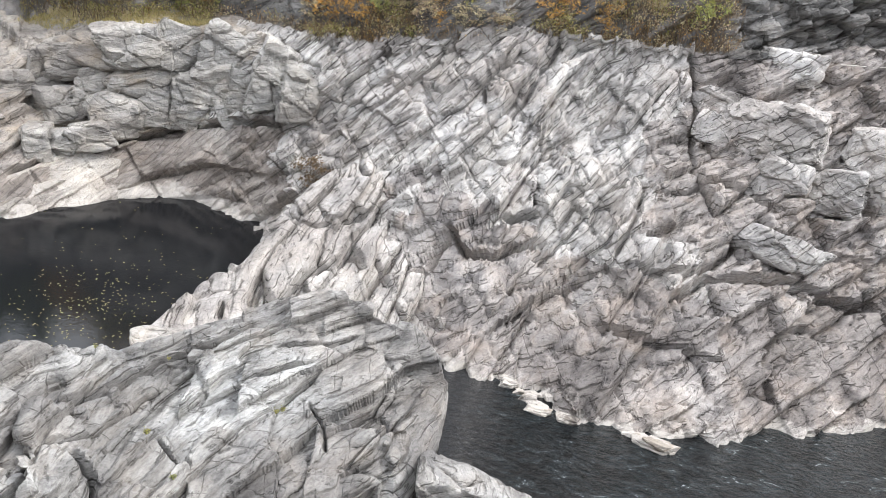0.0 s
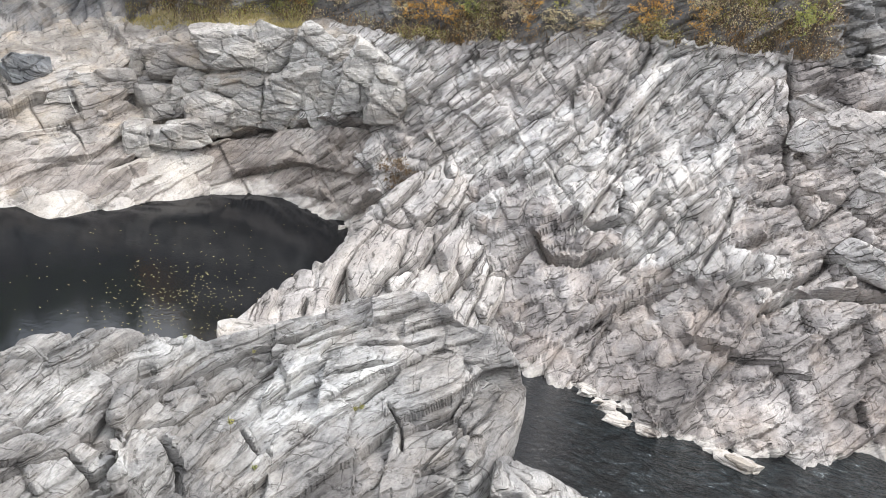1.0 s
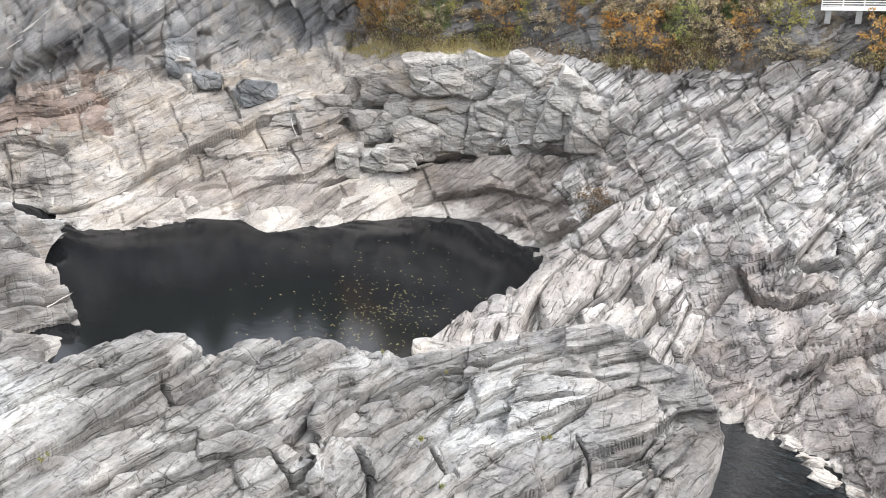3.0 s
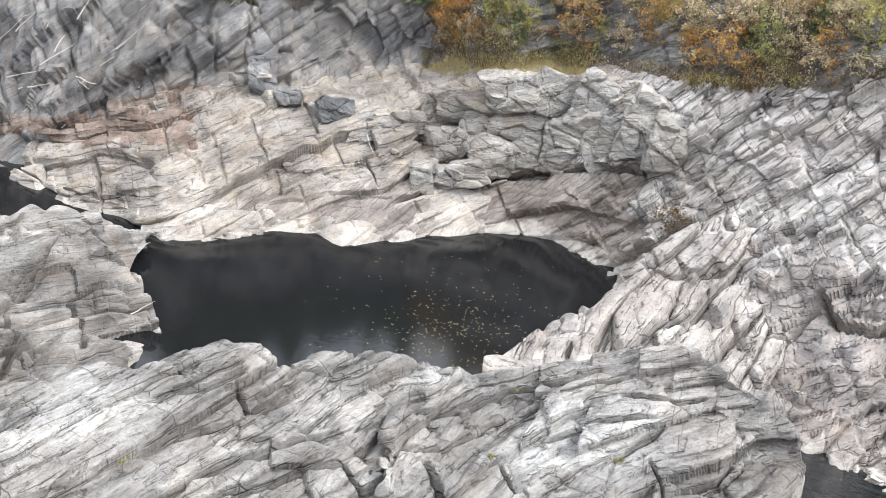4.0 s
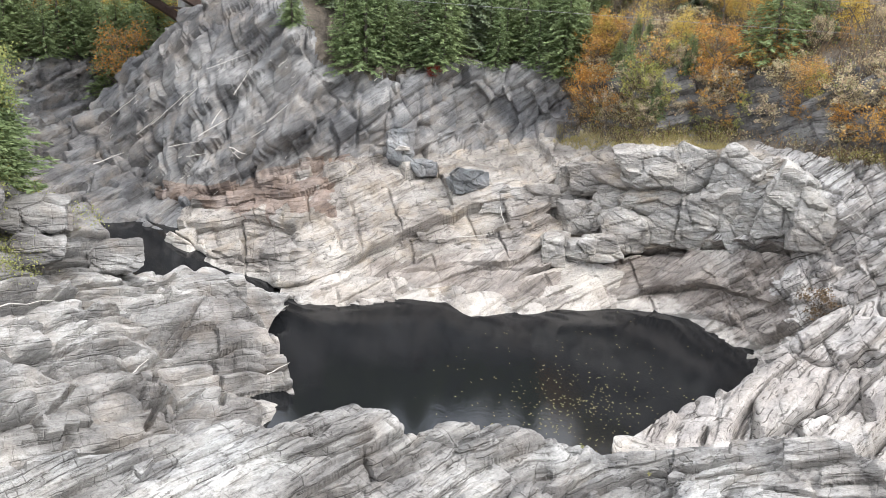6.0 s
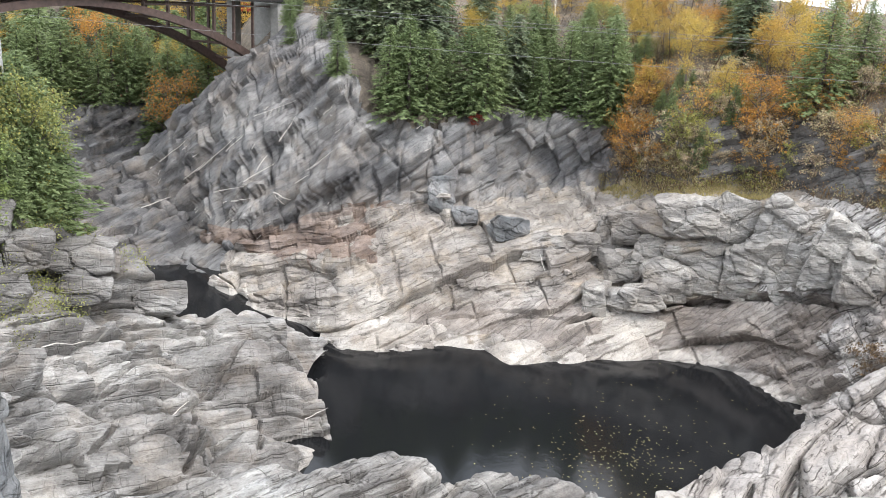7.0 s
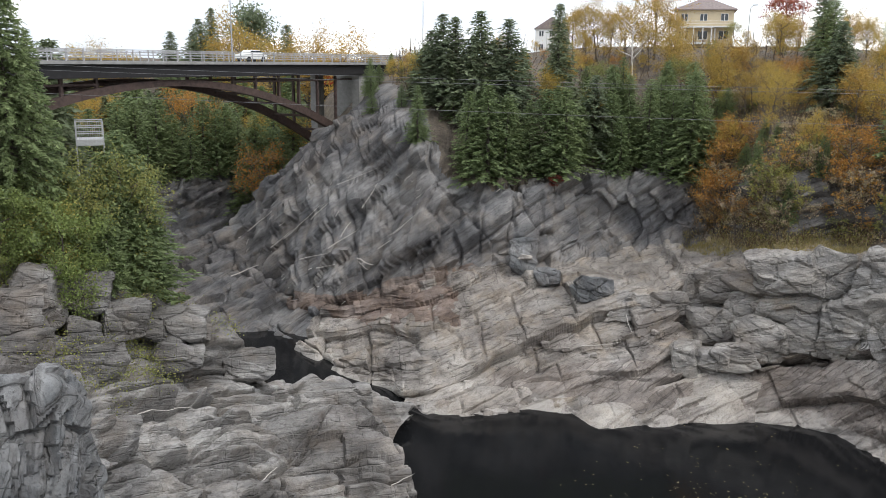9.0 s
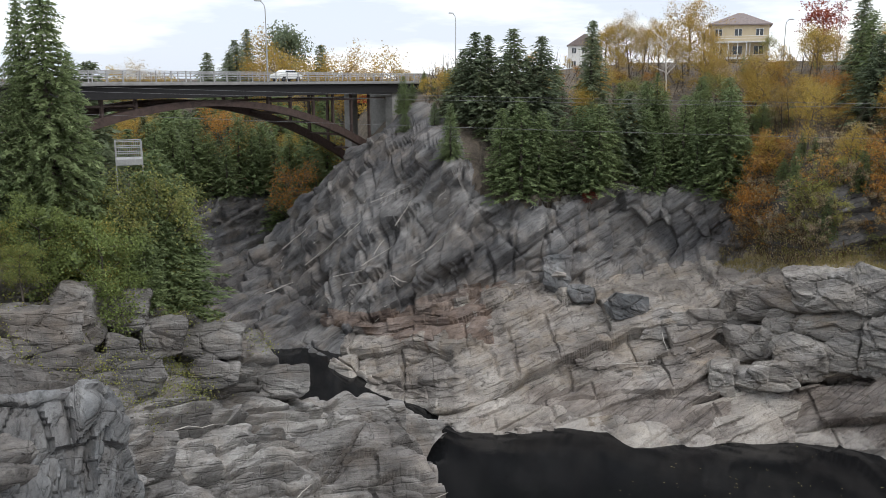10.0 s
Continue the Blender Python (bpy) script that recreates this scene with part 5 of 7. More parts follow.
g, RV, CV = loft(wall_rows(), [0.8, 0.4, 0.35, 0.8, 2.0, 3.0, 3.0, 8.0, 20.0], 0.6)
P, N = g.reshape(-1, 3), grid_normals(g).reshape(-1, 3)
rv = RV.reshape(-1)
d = bedded(P, N, BED_CLIFF, 2.2, 5.0, 6.0, 1.3, 43, warp=0.6) + bedded(P, N, BED_CLIFF, 0.8, 2.4, 2.4, 0.4, 44)
P = P + N * (d * (1 - 0.85 * smooth(3.2, 3.8, rv)))[:, None]
WALL_P, WALL_RV = P, rv
gorge_wall = grid_object("rock_wall_far", P.reshape(g.shape), [ROCK_CLIFF, SOIL], (RV + 0.3 * fbm(P / 4, 2, 45).reshape(RV.shape) > 3.3).astype(int))
tagged(gorge_wall, "dark rock wall of the gorge below the bridge, wooded above", "rock wall", kind="structure")

# the ground behind the camera, from the rim down to the water
RIM_X = (-18, -12, -6, -2.5, 0, 12, 40, 120)
RIM = ((9, -4), (7, 8), (3.5, 22), (1.2, 30.5), (0.6, 32.1), (-0.8, 32.35), (-4, 32.4), (-14, 32.6), (-60, 33), (-300, 34))
g, RV, CV = loft([[(x * (1 if y > -50 else 4), y + 0.7 * min(0, x + 2.5), z) for x in RIM_X] for y, z in RIM], [2.0, 1.0, 0.8, 0.4, 0.5, 1.0, 3, 10, 40], 2.5)
P, N = g.reshape(-1, 3), grid_normals(g).reshape(-1, 3)
rim = grid_object("ground_rim", g, [ROCK_WEST, GRASS_GROUND], (RV > 4).astype(int))
tagged(rim, "grassy rim and rock face below the viewpoint", "ground", kind="structure")


# ---- plants ----
def leaf_material(name, colours, gloss=0.6):
    m, t, bsdf, out = material(name)
    info = node(t, "ShaderNodeObjectInfo").outputs["Random"]
    isl = node(t, "ShaderNodeNewGeometry").outputs["Random Per Island"]
    k = len(colours)
    c = ramp(t, maths(t, "FRACT", maths(t, "ADD", maths(t, "MULTIPLY", isl, 0.55), maths(t, "MULTIPLY", info, 0.75))), [((i + 0.5) / k, col) for i, col in enumerate(colours)])
    shade = maths(t, "ADD", 0.72, maths(t, "MULTIPLY", maths(t, "FRACT", maths(t, "MULTIPLY", isl, 7.13)), 0.56))
    hsv = node(t, "ShaderNodeHueSaturation")
    wire(t, c, hsv.inputs["Color"])
    wire(t, shade, hsv.inputs["Value"])
    wire(t, hsv.outputs[0], bsdf.inputs["Base Color"])
    bsdf.inputs["Roughness"].default_value = gloss
    bsdf.inputs["Specular IOR Level"].default_value = 0.2
    tr = node(t, "ShaderNodeBsdfTranslucent")
    wire(t, hsv.outputs[0], tr.inputs["Color"])
    mx = node(t, "ShaderNodeMixShader", Fac=0.42)
    wire(t, bsdf.outputs[0], mx.inputs[1])
    wire(t, tr.outputs[0], mx.inputs[2])
    wire(t, mx.outputs[0], out.inputs["Surface"])
    return m


BARK = plain_material("grey_brown_bark", (0.12, 0.1, 0.085), 0.9, 0, 0.4, 6.0, 0.03)
BIRCH_BARK = plain_material("white_birch_bark", (0.6, 0.57, 0.53), 0.8, 0, 0.3, 5.0, 0.02)
NEEDLES = leaf_material("spruce_needles", [(0.16, 0.2, 0.13), (0.19, 0.23, 0.14), (0.22, 0.255, 0.15)])
CEDAR_LEAF = leaf_material("cedar_sprays", [(0.17, 0.225, 0.11), (0.195, 0.25, 0.115), (0.225, 0.275, 0.13)])
YELLOW_LEAF = leaf_material("yellow_leaves", [(0.5, 0.34, 0.08), (0.58, 0.41, 0.09), (0.4, 0.32, 0.1), (0.44, 0.27, 0.07)])
ORANGE_LEAF = leaf_material("orange_leaves", [(0.52, 0.26, 0.06), (0.36, 0.19, 0.07), (0.56, 0.33, 0.08), (0.27, 0.2, 0.12)])
RED_LEAF = leaf_material("red_leaves", [(0.3, 0.05, 0.03), (0.22, 0.035, 0.03), (0.34, 0.09, 0.035)])
GREEN_LEAF = leaf_material("late_green_leaves", [(0.2, 0.26, 0.09), (0.25, 0.3, 0.1), (0.17, 0.22, 0.08), (0.4, 0.35, 0.1)])
OLIVE_LEAF = leaf_material("olive_leaves", [(0.28, 0.3, 0.1), (0.38, 0.34, 0.1), (0.24, 0.26, 0.1)])
BRUSH_LEAF = leaf_material("withered_brush", [(0.38, 0.31, 0.22), (0.48, 0.4, 0.24), (0.4, 0.38, 0.22), (0.42, 0.29, 0.19), (0.36, 0.3, 0.24), (0.54, 0.46, 0.25)])
TWIG_LEAF = leaf_material("grey_brown_twigs", [(0.13, 0.1, 0.075), (0.17, 0.125, 0.085), (0.11, 0.09, 0.07), (0.21, 0.14, 0.075)])
GRASS_LEAF = leaf_material("dry_grass", [(0.46, 0.36, 0.17), (0.38, 0.31, 0.15), (0.36, 0.33, 0.14)])


def cards(centres, along, across):
    """Quads with the given half axes, as vertices and faces."""
    c, a, b = (np.asarray(k, float) for k in (centres, along, across))
    v = np.stack([c - a - 0.4 * b, c + 0.1 * a - b, c + a, c + 0.1 * a + b], 1).reshape(-1, 3)
    f = np.arange(len(v)).reshape(-1, 4)
    return v, f


def sprays(centres, along, across):
    """Pointed triangles: needle sprays."""
    c, a, b = (np.asarray(k, float) for k in (centres, along, across))
    v = np.stack([c - a - b, c + a, c - 0.5 * a + b * 1.3], 1).reshape(-1, 3)
    return v, np.arange(len(v)).reshape(-1, 3)


def quads_object(name, v, f, mat, parent=None):
    me = bpy.data.meshes.new(name)
    me.vertices.add(len(v))
    me.vertices.foreach_set("co", np.asarray(v, np.float32).reshape(-1))
    me.loops.add(f.size)
    me.loops.foreach_set("vertex_index", f.reshape(-1).astype(np.int32))
    me.polygons.add(len(f))
    me.polygons.foreach_set("loop_start", (np.arange(len(f)) * f.shape[1]).astype(np.int32))
    me.materials.append(mat)
    me.update(calc_edges=True)
    ob = new(name, me)
    ob.parent = parent
    return ob


def tube(bm, pts, radii, sides=6):
    """A tapered, bent tube through points."""
    rings = []
    for i, (p, r) in enumerate(zip(pts, radii)):
        d = (Vector(pts[min(i + 1, len(pts) - 1)]) - Vector(pts[max(i - 1, 0)])).normalized()
        q = d.to_track_quat("Z", "Y")
        rings.append([bm.verts.new(Vector(p) + q @ Vector((r * math.cos(2 * math.pi * k / sides), r * math.sin(2 * math.pi * k / sides), 0))) for k in range(sides)])
    for a, b in zip(rings, rings[1:]):
        for k in range(sides):
            bm.faces.new((a[k], a[(k + 1) % sides], b[(k + 1) % sides], b[k]))
    bm.faces.new(rings[-1])


def conifer(name, h, spread, leaf, label, seed, dense=1.0, droop=0.25, bare=0.08, clump=0.42, taper=0.85, limbs=True):
    rng = np.random.default_rng(seed)
    ob = thing(name, (0, 0, -500), label, "tree")
    bm = bmesh.new()
    tube(bm, [(0, 0, -1.5), (0.02 * h * rng.normal(), 0.01 * h, 0.4 * h), (0, 0, 0.98 * h)], [0.014 * h + 0.05, 0.01 * h + 0.03, 0.015], 7)
    C, A, B = [], [], []
    z = bare * h
    while z < h * 0.99:
        k = z / h
        length = spread * h * (1 - k) ** taper * rng.uniform(0.8, 1.1) + 0.12
        count = int(rng.integers(5, 8) * dense) + 1
        off = rng.uniform(0, 6.28)
        for j in range(count):
            an = off + 6.283 * j / count + rng.normal(0, 0.2)
            ln = length * rng.uniform(0.55, 1.15)
            out = np.array([math.cos(an), math.sin(an), 0])
            side = np.array([-math.sin(an), math.cos(an), 0])
            up = 0.25 * (k - 0.3)
            if ln > 1.3 and limbs:
                tube(bm, [(0, 0, z), tuple(out * ln * 0.9 + np.array([0, 0, ln * (up - droop * 0.8)]) + (0, 0, z))], [0.03 + 0.008 * ln, 0.01], 3)
            n = max(2, int(ln / (0.33 * clump / 0.42) * dense))
            for s in np.linspace(0.2, 1.0, n):
                p = out * ln * s + np.array([0, 0, z + ln * s * up - droop * ln * s * s])
                for sg in (-1, 0, 1):
                    if sg and rng.random() < 0.25:
                        continue
                    w = clump * rng.uniform(0.6, 1.25) * (0.75 + 0.5 * (1 - k))
                    dirn = out * (1.0 if sg == 0 else 0.55) + side * sg * 0.85 + np.array([0, 0, rng.normal(-0.25 - droop * 0.5, 0.3)])
                    dirn /= np.linalg.norm(dirn)
                    cr = np.cross(dirn, rng.normal(0, 1, 3) * 0.7 + np.array([0, 0, 1.0]))
                    cr /= np.linalg.norm(cr) + 1e-6
                    C.append(p + dirn * w * 0.5 + rng.normal(0, 0.07, 3))
                    A.append(dirn * w * 0.75)
                    B.append(cr * w * 0.3)
        z += max(0.16, 0.035 * h * (1.15 - 0.6 * k)) / dense ** 0.5
    part("trunk", bm, BARK, ob)
    v, f = sprays(C, A, B)
    quads_object("crown", v, f, leaf, ob)
    return ob


def broadleaf(name, h, spread, leaf, bark, label, seed, leaves=2200, size=0.17, low=0.25, lean=0.05):
    rng = np.random.default_rng(seed)
    ob = thing(name, (0, 0, -500), label, "tree")
    bm = bmesh.new()
    top = np.array([rng.normal(0, lean * h), rng.normal(0, lean * h), 0.82 * h])
    mid = top * 0.5 + np.array([rng.normal(0, 0.02 * h), rng.normal(0, 0.02 * h), 0])
    tube(bm, [(0, 0, -1.2), tuple(mid * 0.5), tuple(mid), tuple(top)], [0.016 * h + 0.03, 0.013 * h, 0.01 * h, 0.02], 7)
    ends = [top]
    for i in range(11):
        k = low + (0.9 - low) * (i + rng.random()) / 11
        base = mid * (k / 0.5) if k < 0.5 else mid + (top - mid) * ((k - 0.5) / 0.5)
        base = base * np.array([1, 1, 1.0])
        an = 2.4 * i + rng.normal(0, 0.4)
        ln = spread * h * (1.15 - 0.75 * abs(k - 0.45)) * rng.uniform(0.7, 1.1)
        e = base + np.array([math.cos(an) * ln, math.sin(an) * ln, ln * rng.uniform(0.5, 1.1)])
        m1 = base * 0.5 + e * 0.5 + np.array([0, 0, -0.08 * ln])
        tube(bm, [tuple(base), tuple(m1), tuple(e)], [0.006 * h + 0.015, 0.004 * h + 0.01, 0.008], 4)
        ends.append(e)
        for j in range(4):
            b2 = base + (e - base) * rng.uniform(0.35, 0.95)
            e2 = b2 + rng.normal(0, 0.33 * ln, 3) + np.array([0, 0, 0.25 * ln])
            tube(bm, [tuple(b2), tuple(e2)], [0.018, 0.006], 3)
            ends.append(e2)
    part("trunk", bm, bark, ob)
    ends = np.array(ends)
    pick = rng.integers(0, len(ends), leaves)
    C = ends[pick] + rng.normal(0, 1, (leaves, 3)) * np.array([0.05, 0.05, 0.042]) * h
    A = rng.normal(0, 1, (leaves, 3))
    A /= np.linalg.norm(A, axis=1, keepdims=True)
    B = np.cross(A, rng.normal(0, 1, (leaves, 3)))
    B /= np.linalg.norm(B, axis=1, keepdims=True)
    s = size * rng.uniform(0.6, 1.3, (leaves, 1))
    v, f = sprays(C, A * s, B * s * 0.8)
    quads_object("crown", v, f, leaf, ob)
    return ob


def plant_at(models, places, height, wide=(0.9, 1.15), seed=0, group="", low=None):
    """Copies of model trees, each scaled to reach its top's height. height: the models' own height."""
    rng = random.Random(seed)
    for i, (x, y, top) in enumerate(places):
        z = low(x, y) if low else ground_z(x, y)
        k = max(0.25, (top - z) / height)
        w = rng.uniform(*wide) * max(k, 0.45) ** 0.15 * k ** 0.85
        src = models[i % len(models)]
        ob = copy_thing(src, Matrix.LocRotScale((x, y, z), Euler((0, 0, rng.uniform(0, 6.28))), (w, w, k)))
        ob.matrix_basis = Matrix.LocRotScale((x, y, z), Euler((rng.gauss(0, 0.02), rng.gauss(0, 0.02), rng.uniform(0, 6.28))), (w, w, k))
        if group:
            tagged(ob, group=group)


def drop_models(models):
    for m in models:
        for o in (*m.children_recursive, m):
            bpy.data.objects.remove(o)


PLACES_CEDAR = [(-84.5, 75.0, 30.8), (-85.6, 78.2, 33.3), (-85.9, 80.9, 36.3), (-79.1, 79.3, 33.3), (-72.8, 75.7, 30.7), (-71.0, 77.3, 31.7), (-69.3, 78.9, 30.3), (-67.8, 81.5, 29.6), (-66.1, 82.9,
    31.0), (-65.1, 84.9, 31.2), (-63.0, 91.4, 30.5), (-60.7, 92.9, 30.2), (-58.8, 94.1, 32.3), (-56.5, 95.6, 31.3), (-53.8, 97.1, 30.6), (-60.7, 90.5, 27.8), (-56.5, 93.2, 28.3), (-53.8, 94.8, 27.3),
    (-64.7, 87.7, 28.8), (-51.3, 96.2, 27.7), (-44.1, 94.2, 26.8), (-50.7, 105.4, 31.2), (-37.5, 92.7, 25.5), (-33.5, 106.9, 34.6), (-16.4, 103.7, 24.7), (-9.5, 99.5, 27.8), (-44.6, 96.2, 26.4),
    (-42.5, 94.9, 24.0), (-37.5, 93.8, 25.1), (-45.4, 93.6, 21.9)]
PLACES_CEDAR_MORE = [(-130.2, 56.7, 28.0), (-129.2, 59.0, 27.5), (-127.7, 62.1, 28.3), (-126.6, 64.3, 25.6), (-124.5, 72.4, 27.2), (-121.9, 72.9, 25.0), (-126.7, 59.5, 24.5), (-119.3, 73.3, 23.3),
    (-124.5, 68.4, 28.2), (-123.6, 65.7, 25.2), (-123.4, 70.2, 26.4), (-118.5, 74.5, 25.5), (-115.4, 75.7, 23.8), (-113.0, 75.6, 22.6), (-62.9, 25.8, 27.4), (-64.4, 27.5, 28.8), (-64.8, 29.0, 25.6), (-62.0, 22.8, 26.4), (-60.6, 24.4, 23.6), (-62.3, 27.0, 23.6), (-62.9, 25.0, 25.5), (-92.5, 76.5, 33.0), (-95.5, 79.0, 34.5), (-90.5, 75.0, 30.0),
    (-64.5, 29.7, 22.4)]
PLACES_SPRUCE = [(-80.8, 79.0, 40.1), (-80.2, 81.0, 39.8), (-77.4, 82.3, 40.5), (-74.4, 85.0, 39.6), (-72.5, 93.1, 41.8), (-82.7, 78.5, 38.0), (-77.4, 81.0, 37.2), (-75.2, 83.0, 36.9), (-64.9, 90.0,
    32.6), (-55.1, 97.5, 31.6), (-44.6, 111.4, 44.3), (-40.3, 104.5, 39.1), (-48.6, 115.2, 33.3), (-138.2, 58.4, 28.6), (-142.2, 64.2, 28.7), (-142.4, 68.4, 28.7), (-142.8, 72.1, 28.1), (-131.3, 76.5,
    26.8), (-128.7, 77.1, 25.3), (-132.5, 61.4, 25.9), (-131.1, 64.2, 24.9), (-138.2, 76.5, 25.6), (-133.1, 69.3, 25.1), (-155.8, 79.8, 39.2), (-158.2, 85.9, 39.4), (-165.3, 93.7, 44.6), (-162.8,
    89.9, 42.1), (-148.7, 101.4, 41.1), (-112.9, 40.6, 36.5)]
PLACES_ORANGE = [(-49.3, 96.1, 25.4), (-35.1, 93.6, 24.7), (-48.1, 92.2, 21.8), (-39.9, 96.0, 24.1), (-85.3, 105.9, 34.5), (-51.5, 99.4, 27.5), (-37.8, 99.0, 24.7), (-66.8, 99.7, 29.5), (-49.9, 106.9,
    30.5), (-45.1, 104.7, 27.3), (-132.4, 70.5, 28.6), (-112.8, 72.3, 20.9)]
PLACES_YELLOW = [(-45.3, 102.4, 33.4), (-42.2, 101.6, 31.5), (-42.0, 107.1, 34.0), (-50.6, 103.3, 33.3), (-82.6, 113.0, 43.6), (-78.6, 113.4, 42.2), (-74.9, 120.6, 46.1), (-85.5, 113.4, 42.5), (-81.2,
    114.1, 42.7), (-78.7, 118.2, 43.2), (-70.2, 116.5, 42.3), (-72.2, 115.2, 39.9), (-66.0, 112.0, 38.0), (-79.6, 107.8, 38.7), (-79.2, 103.1, 37.7), (-68.9, 103.1, 33.7), (-90.5, 101.5, 38.2),
    (-60.3, 112.9, 35.6), (-58.9, 115.9, 36.8), (-58.8, 121.5, 37.7), (-55.2, 119.9, 41.4), (-51.6, 119.3, 39.7), (-62.9, 111.5, 35.2), (-92.0, 80.1, 34.4), (-43.2, 114.1, 33.3), (-48.1, 118.6, 37.0),
    (-78.6, 123.0, 41.2), (-66.5, 134.5, 39.4), (-130.8, 73.4, 24.6), (-123.3, 78.2, 25.5)]
PLACES_YELLOW_MORE = [(-138.5, 57.6, 28.1), (-146.6, 90.0, 41.6), (-145.9, 96.6, 38.5), (-138.3, 98.8, 39.2), (-130.5, 101.0, 37.7), (-151.4, 89.7, 39.0), (-157.6, 63.6, 36.1), (-158.0, 68.0, 35.9),
    (-156.8, 70.8, 35.6), (-138.0, 102.6, 36.3), (-127.8, 104.3, 36.4), (-122.7, 102.7, 35.9), (-111.2, 100.7, 36.2)]
PLACES_BIRCH = [(-73.3, 112.2, 42.3)]
PLACES_RED = [(-61.3, 136.9, 45.8), (-64.1, 81.9, 18.3)]
PLACES_PINE = [(-156.3, 98.9, 45.0)]
PLACES_NEARSPRUCE = [(-63.0, 19.5, 41.4), (-62.7, 17.3, 39.8), (-64.6, 21.2, 36.0), (-62.2, 14.9, 38.9), (-61.6, 17.5, 34.7)]
PLACES_GREEN = [(-60.6, 17.3, 26.1), (-60.8, 20.0, 25.0), (-60.1, 15.3, 25.0), (-63.0, 19.6, 26.0), (-59.5, 20.6, 24.1), (-58.0, 15.3,
    23.8)]
PLACES_OLIVE = [(-61.6, 23.6, 26.2), (-63.1, 22.4, 27.0), (-63.7, 26.6, 27.2), (-64.0, 28.4, 25.3)]
PLACES_SHRUB = [(-63.2, 27.7, 20.5), (-60.1, 24.8, 16.7), (-60.1, 22.0, 20.2)]

west_q = westbank_places


def west_z(x, y):
    return float(west_q[np.argmin((west_q[:, 0] - x) ** 2 + (west_q[:, 1] - y) ** 2), 2])


def wall_z(x, y):
    ok = WALL_RV > 1.5
    q = WALL_P[ok]
    return float(q[np.argmin((q[:, 0] - x) ** 2 + (q[:, 1] - y) ** 2), 2])


def upper_z(x, y):
    return wall_z(x, y) if math.degrees(math.atan2(-x, y)) > 52 and math.hypot(x, y) > 118 else ground_z(x, y)


def far_or_west(x, y):
    return west_z(x, y) if math.hypot(x, y) < 90 else upper_z(x, y)


cedars = [conifer("cedar_tree", 12, s, CEDAR_LEAF, "dense dark green cedar at the cliff's edge", 60 + i, 1.25, 0.12, 0.02, 0.23, t, False) for i, (s, t) in enumerate(((0.2, 0.6), (0.26, 0.75), (0.17, 0.5), (0.23, 0.9)))]
far_cedars = [conifer("cedar_tree", 12, s, CEDAR_LEAF, "dense dark green cedar in the wood", 65 + i, 0.9, 0.12, 0.02, 0.42, t, False) for i, (s, t) in enumerate(((0.2, 0.6), (0.25, 0.8)))]
spruces = [conifer("spruce_tree", 13, s, NEEDLES, "tall dark spruce with drooping tiers of branches", 70 + i, 1.4, 0.3, 0.1, 0.3) for i, s in enumerate((0.2, 0.16, 0.24))]
near_spruces = [conifer("spruce_tree", 20, s, CEDAR_LEAF, "tall spruce on the west bank with sweeping branches", 170 + i, 2.1, 0.28, 0.12, 0.2) for i, s in enumerate((0.2, 0.17))]
yellows = [broadleaf("yellow_tree", 10, 0.26, YELLOW_LEAF, BARK, "slender tree with thinning yellow autumn leaves", 80 + i, 5600, 0.075, 0.2) for i in range(3)]
oranges = [broadleaf("orange_tree", 8, 0.3, ORANGE_LEAF, BARK, "small maple in orange autumn leaf", 85 + i, 3600, 0.085, 0.2) for i in range(2)]
reds = [broadleaf("red_tree", 8, 0.3, RED_LEAF, BARK, "maple in deep red autumn leaf", 88, 2800, 0.11)]
greens = [broadleaf("green_tree", 9, 0.24, GREEN_LEAF, BARK, "leafy green tree turning yellow on the west bank", 90 + i, 10000, 0.075, 0.12) for i in range(2)]
olives = [broadleaf("olive_tree", 9, 0.25, OLIVE_LEAF, BARK, "thin tree with fading olive leaves", 93 + i, 3400, 0.085, 0.35) for i in range(2)]
birches = [broadleaf("birch_tree", 10, 0.34, YELLOW_LEAF, BIRCH_BARK, "white-barked birch with few yellow leaves", 96, 1500, 0.11, 0.25)]
pines = [broadleaf("pine_tree", 12, 0.24, NEEDLES, BARK, "broad-crowned pine with dark needle tufts", 97, 3600, 0.17, 0.5)]
shrubs = [broadleaf("shrub", 4, 0.34, OLIVE_LEAF, BARK, "sparse yellow-green shrub among the rocks", 98, 1600, 0.07, 0.05)]
plant_at(cedars, PLACES_CEDAR + PLACES_CEDAR_MORE, 12, (1.35, 1.8), seed=1, group="cedars", low=far_or_west)
plant_at(near_spruces, PLACES_NEARSPRUCE, 20, seed=22, group="spruces", low=far_or_west)
plant_at(spruces, PLACES_SPRUCE, 13, (1.5, 1.9), seed=2, group="spruces", low=far_or_west)
plant_at(yellows, PLACES_YELLOW + PLACES_YELLOW_MORE, 9.5, seed=3, group="yellow trees", low=far_or_west)
plant_at(oranges, PLACES_ORANGE, 7.6, seed=4, group="orange trees", low=far_or_west)
plant_at(reds, PLACES_RED, 7.6, seed=5, low=far_or_west)
plant_at(greens, PLACES_GREEN, 8.6, (1.0, 1.15), seed=6, group="green trees", low=far_or_west)
plant_at(olives, PLACES_OLIVE, 8.6, seed=7, group="olive trees", low=far_or_west)
plant_at(birches, PLACES_BIRCH, 9.5, seed=8, low=far_or_west)
plant_at(pines, PLACES_PINE, 11.5, seed=9, low=far_or_west)
plant_at(shrubs, PLACES_SHRUB, 3.8, seed=10, low=far_or_west)
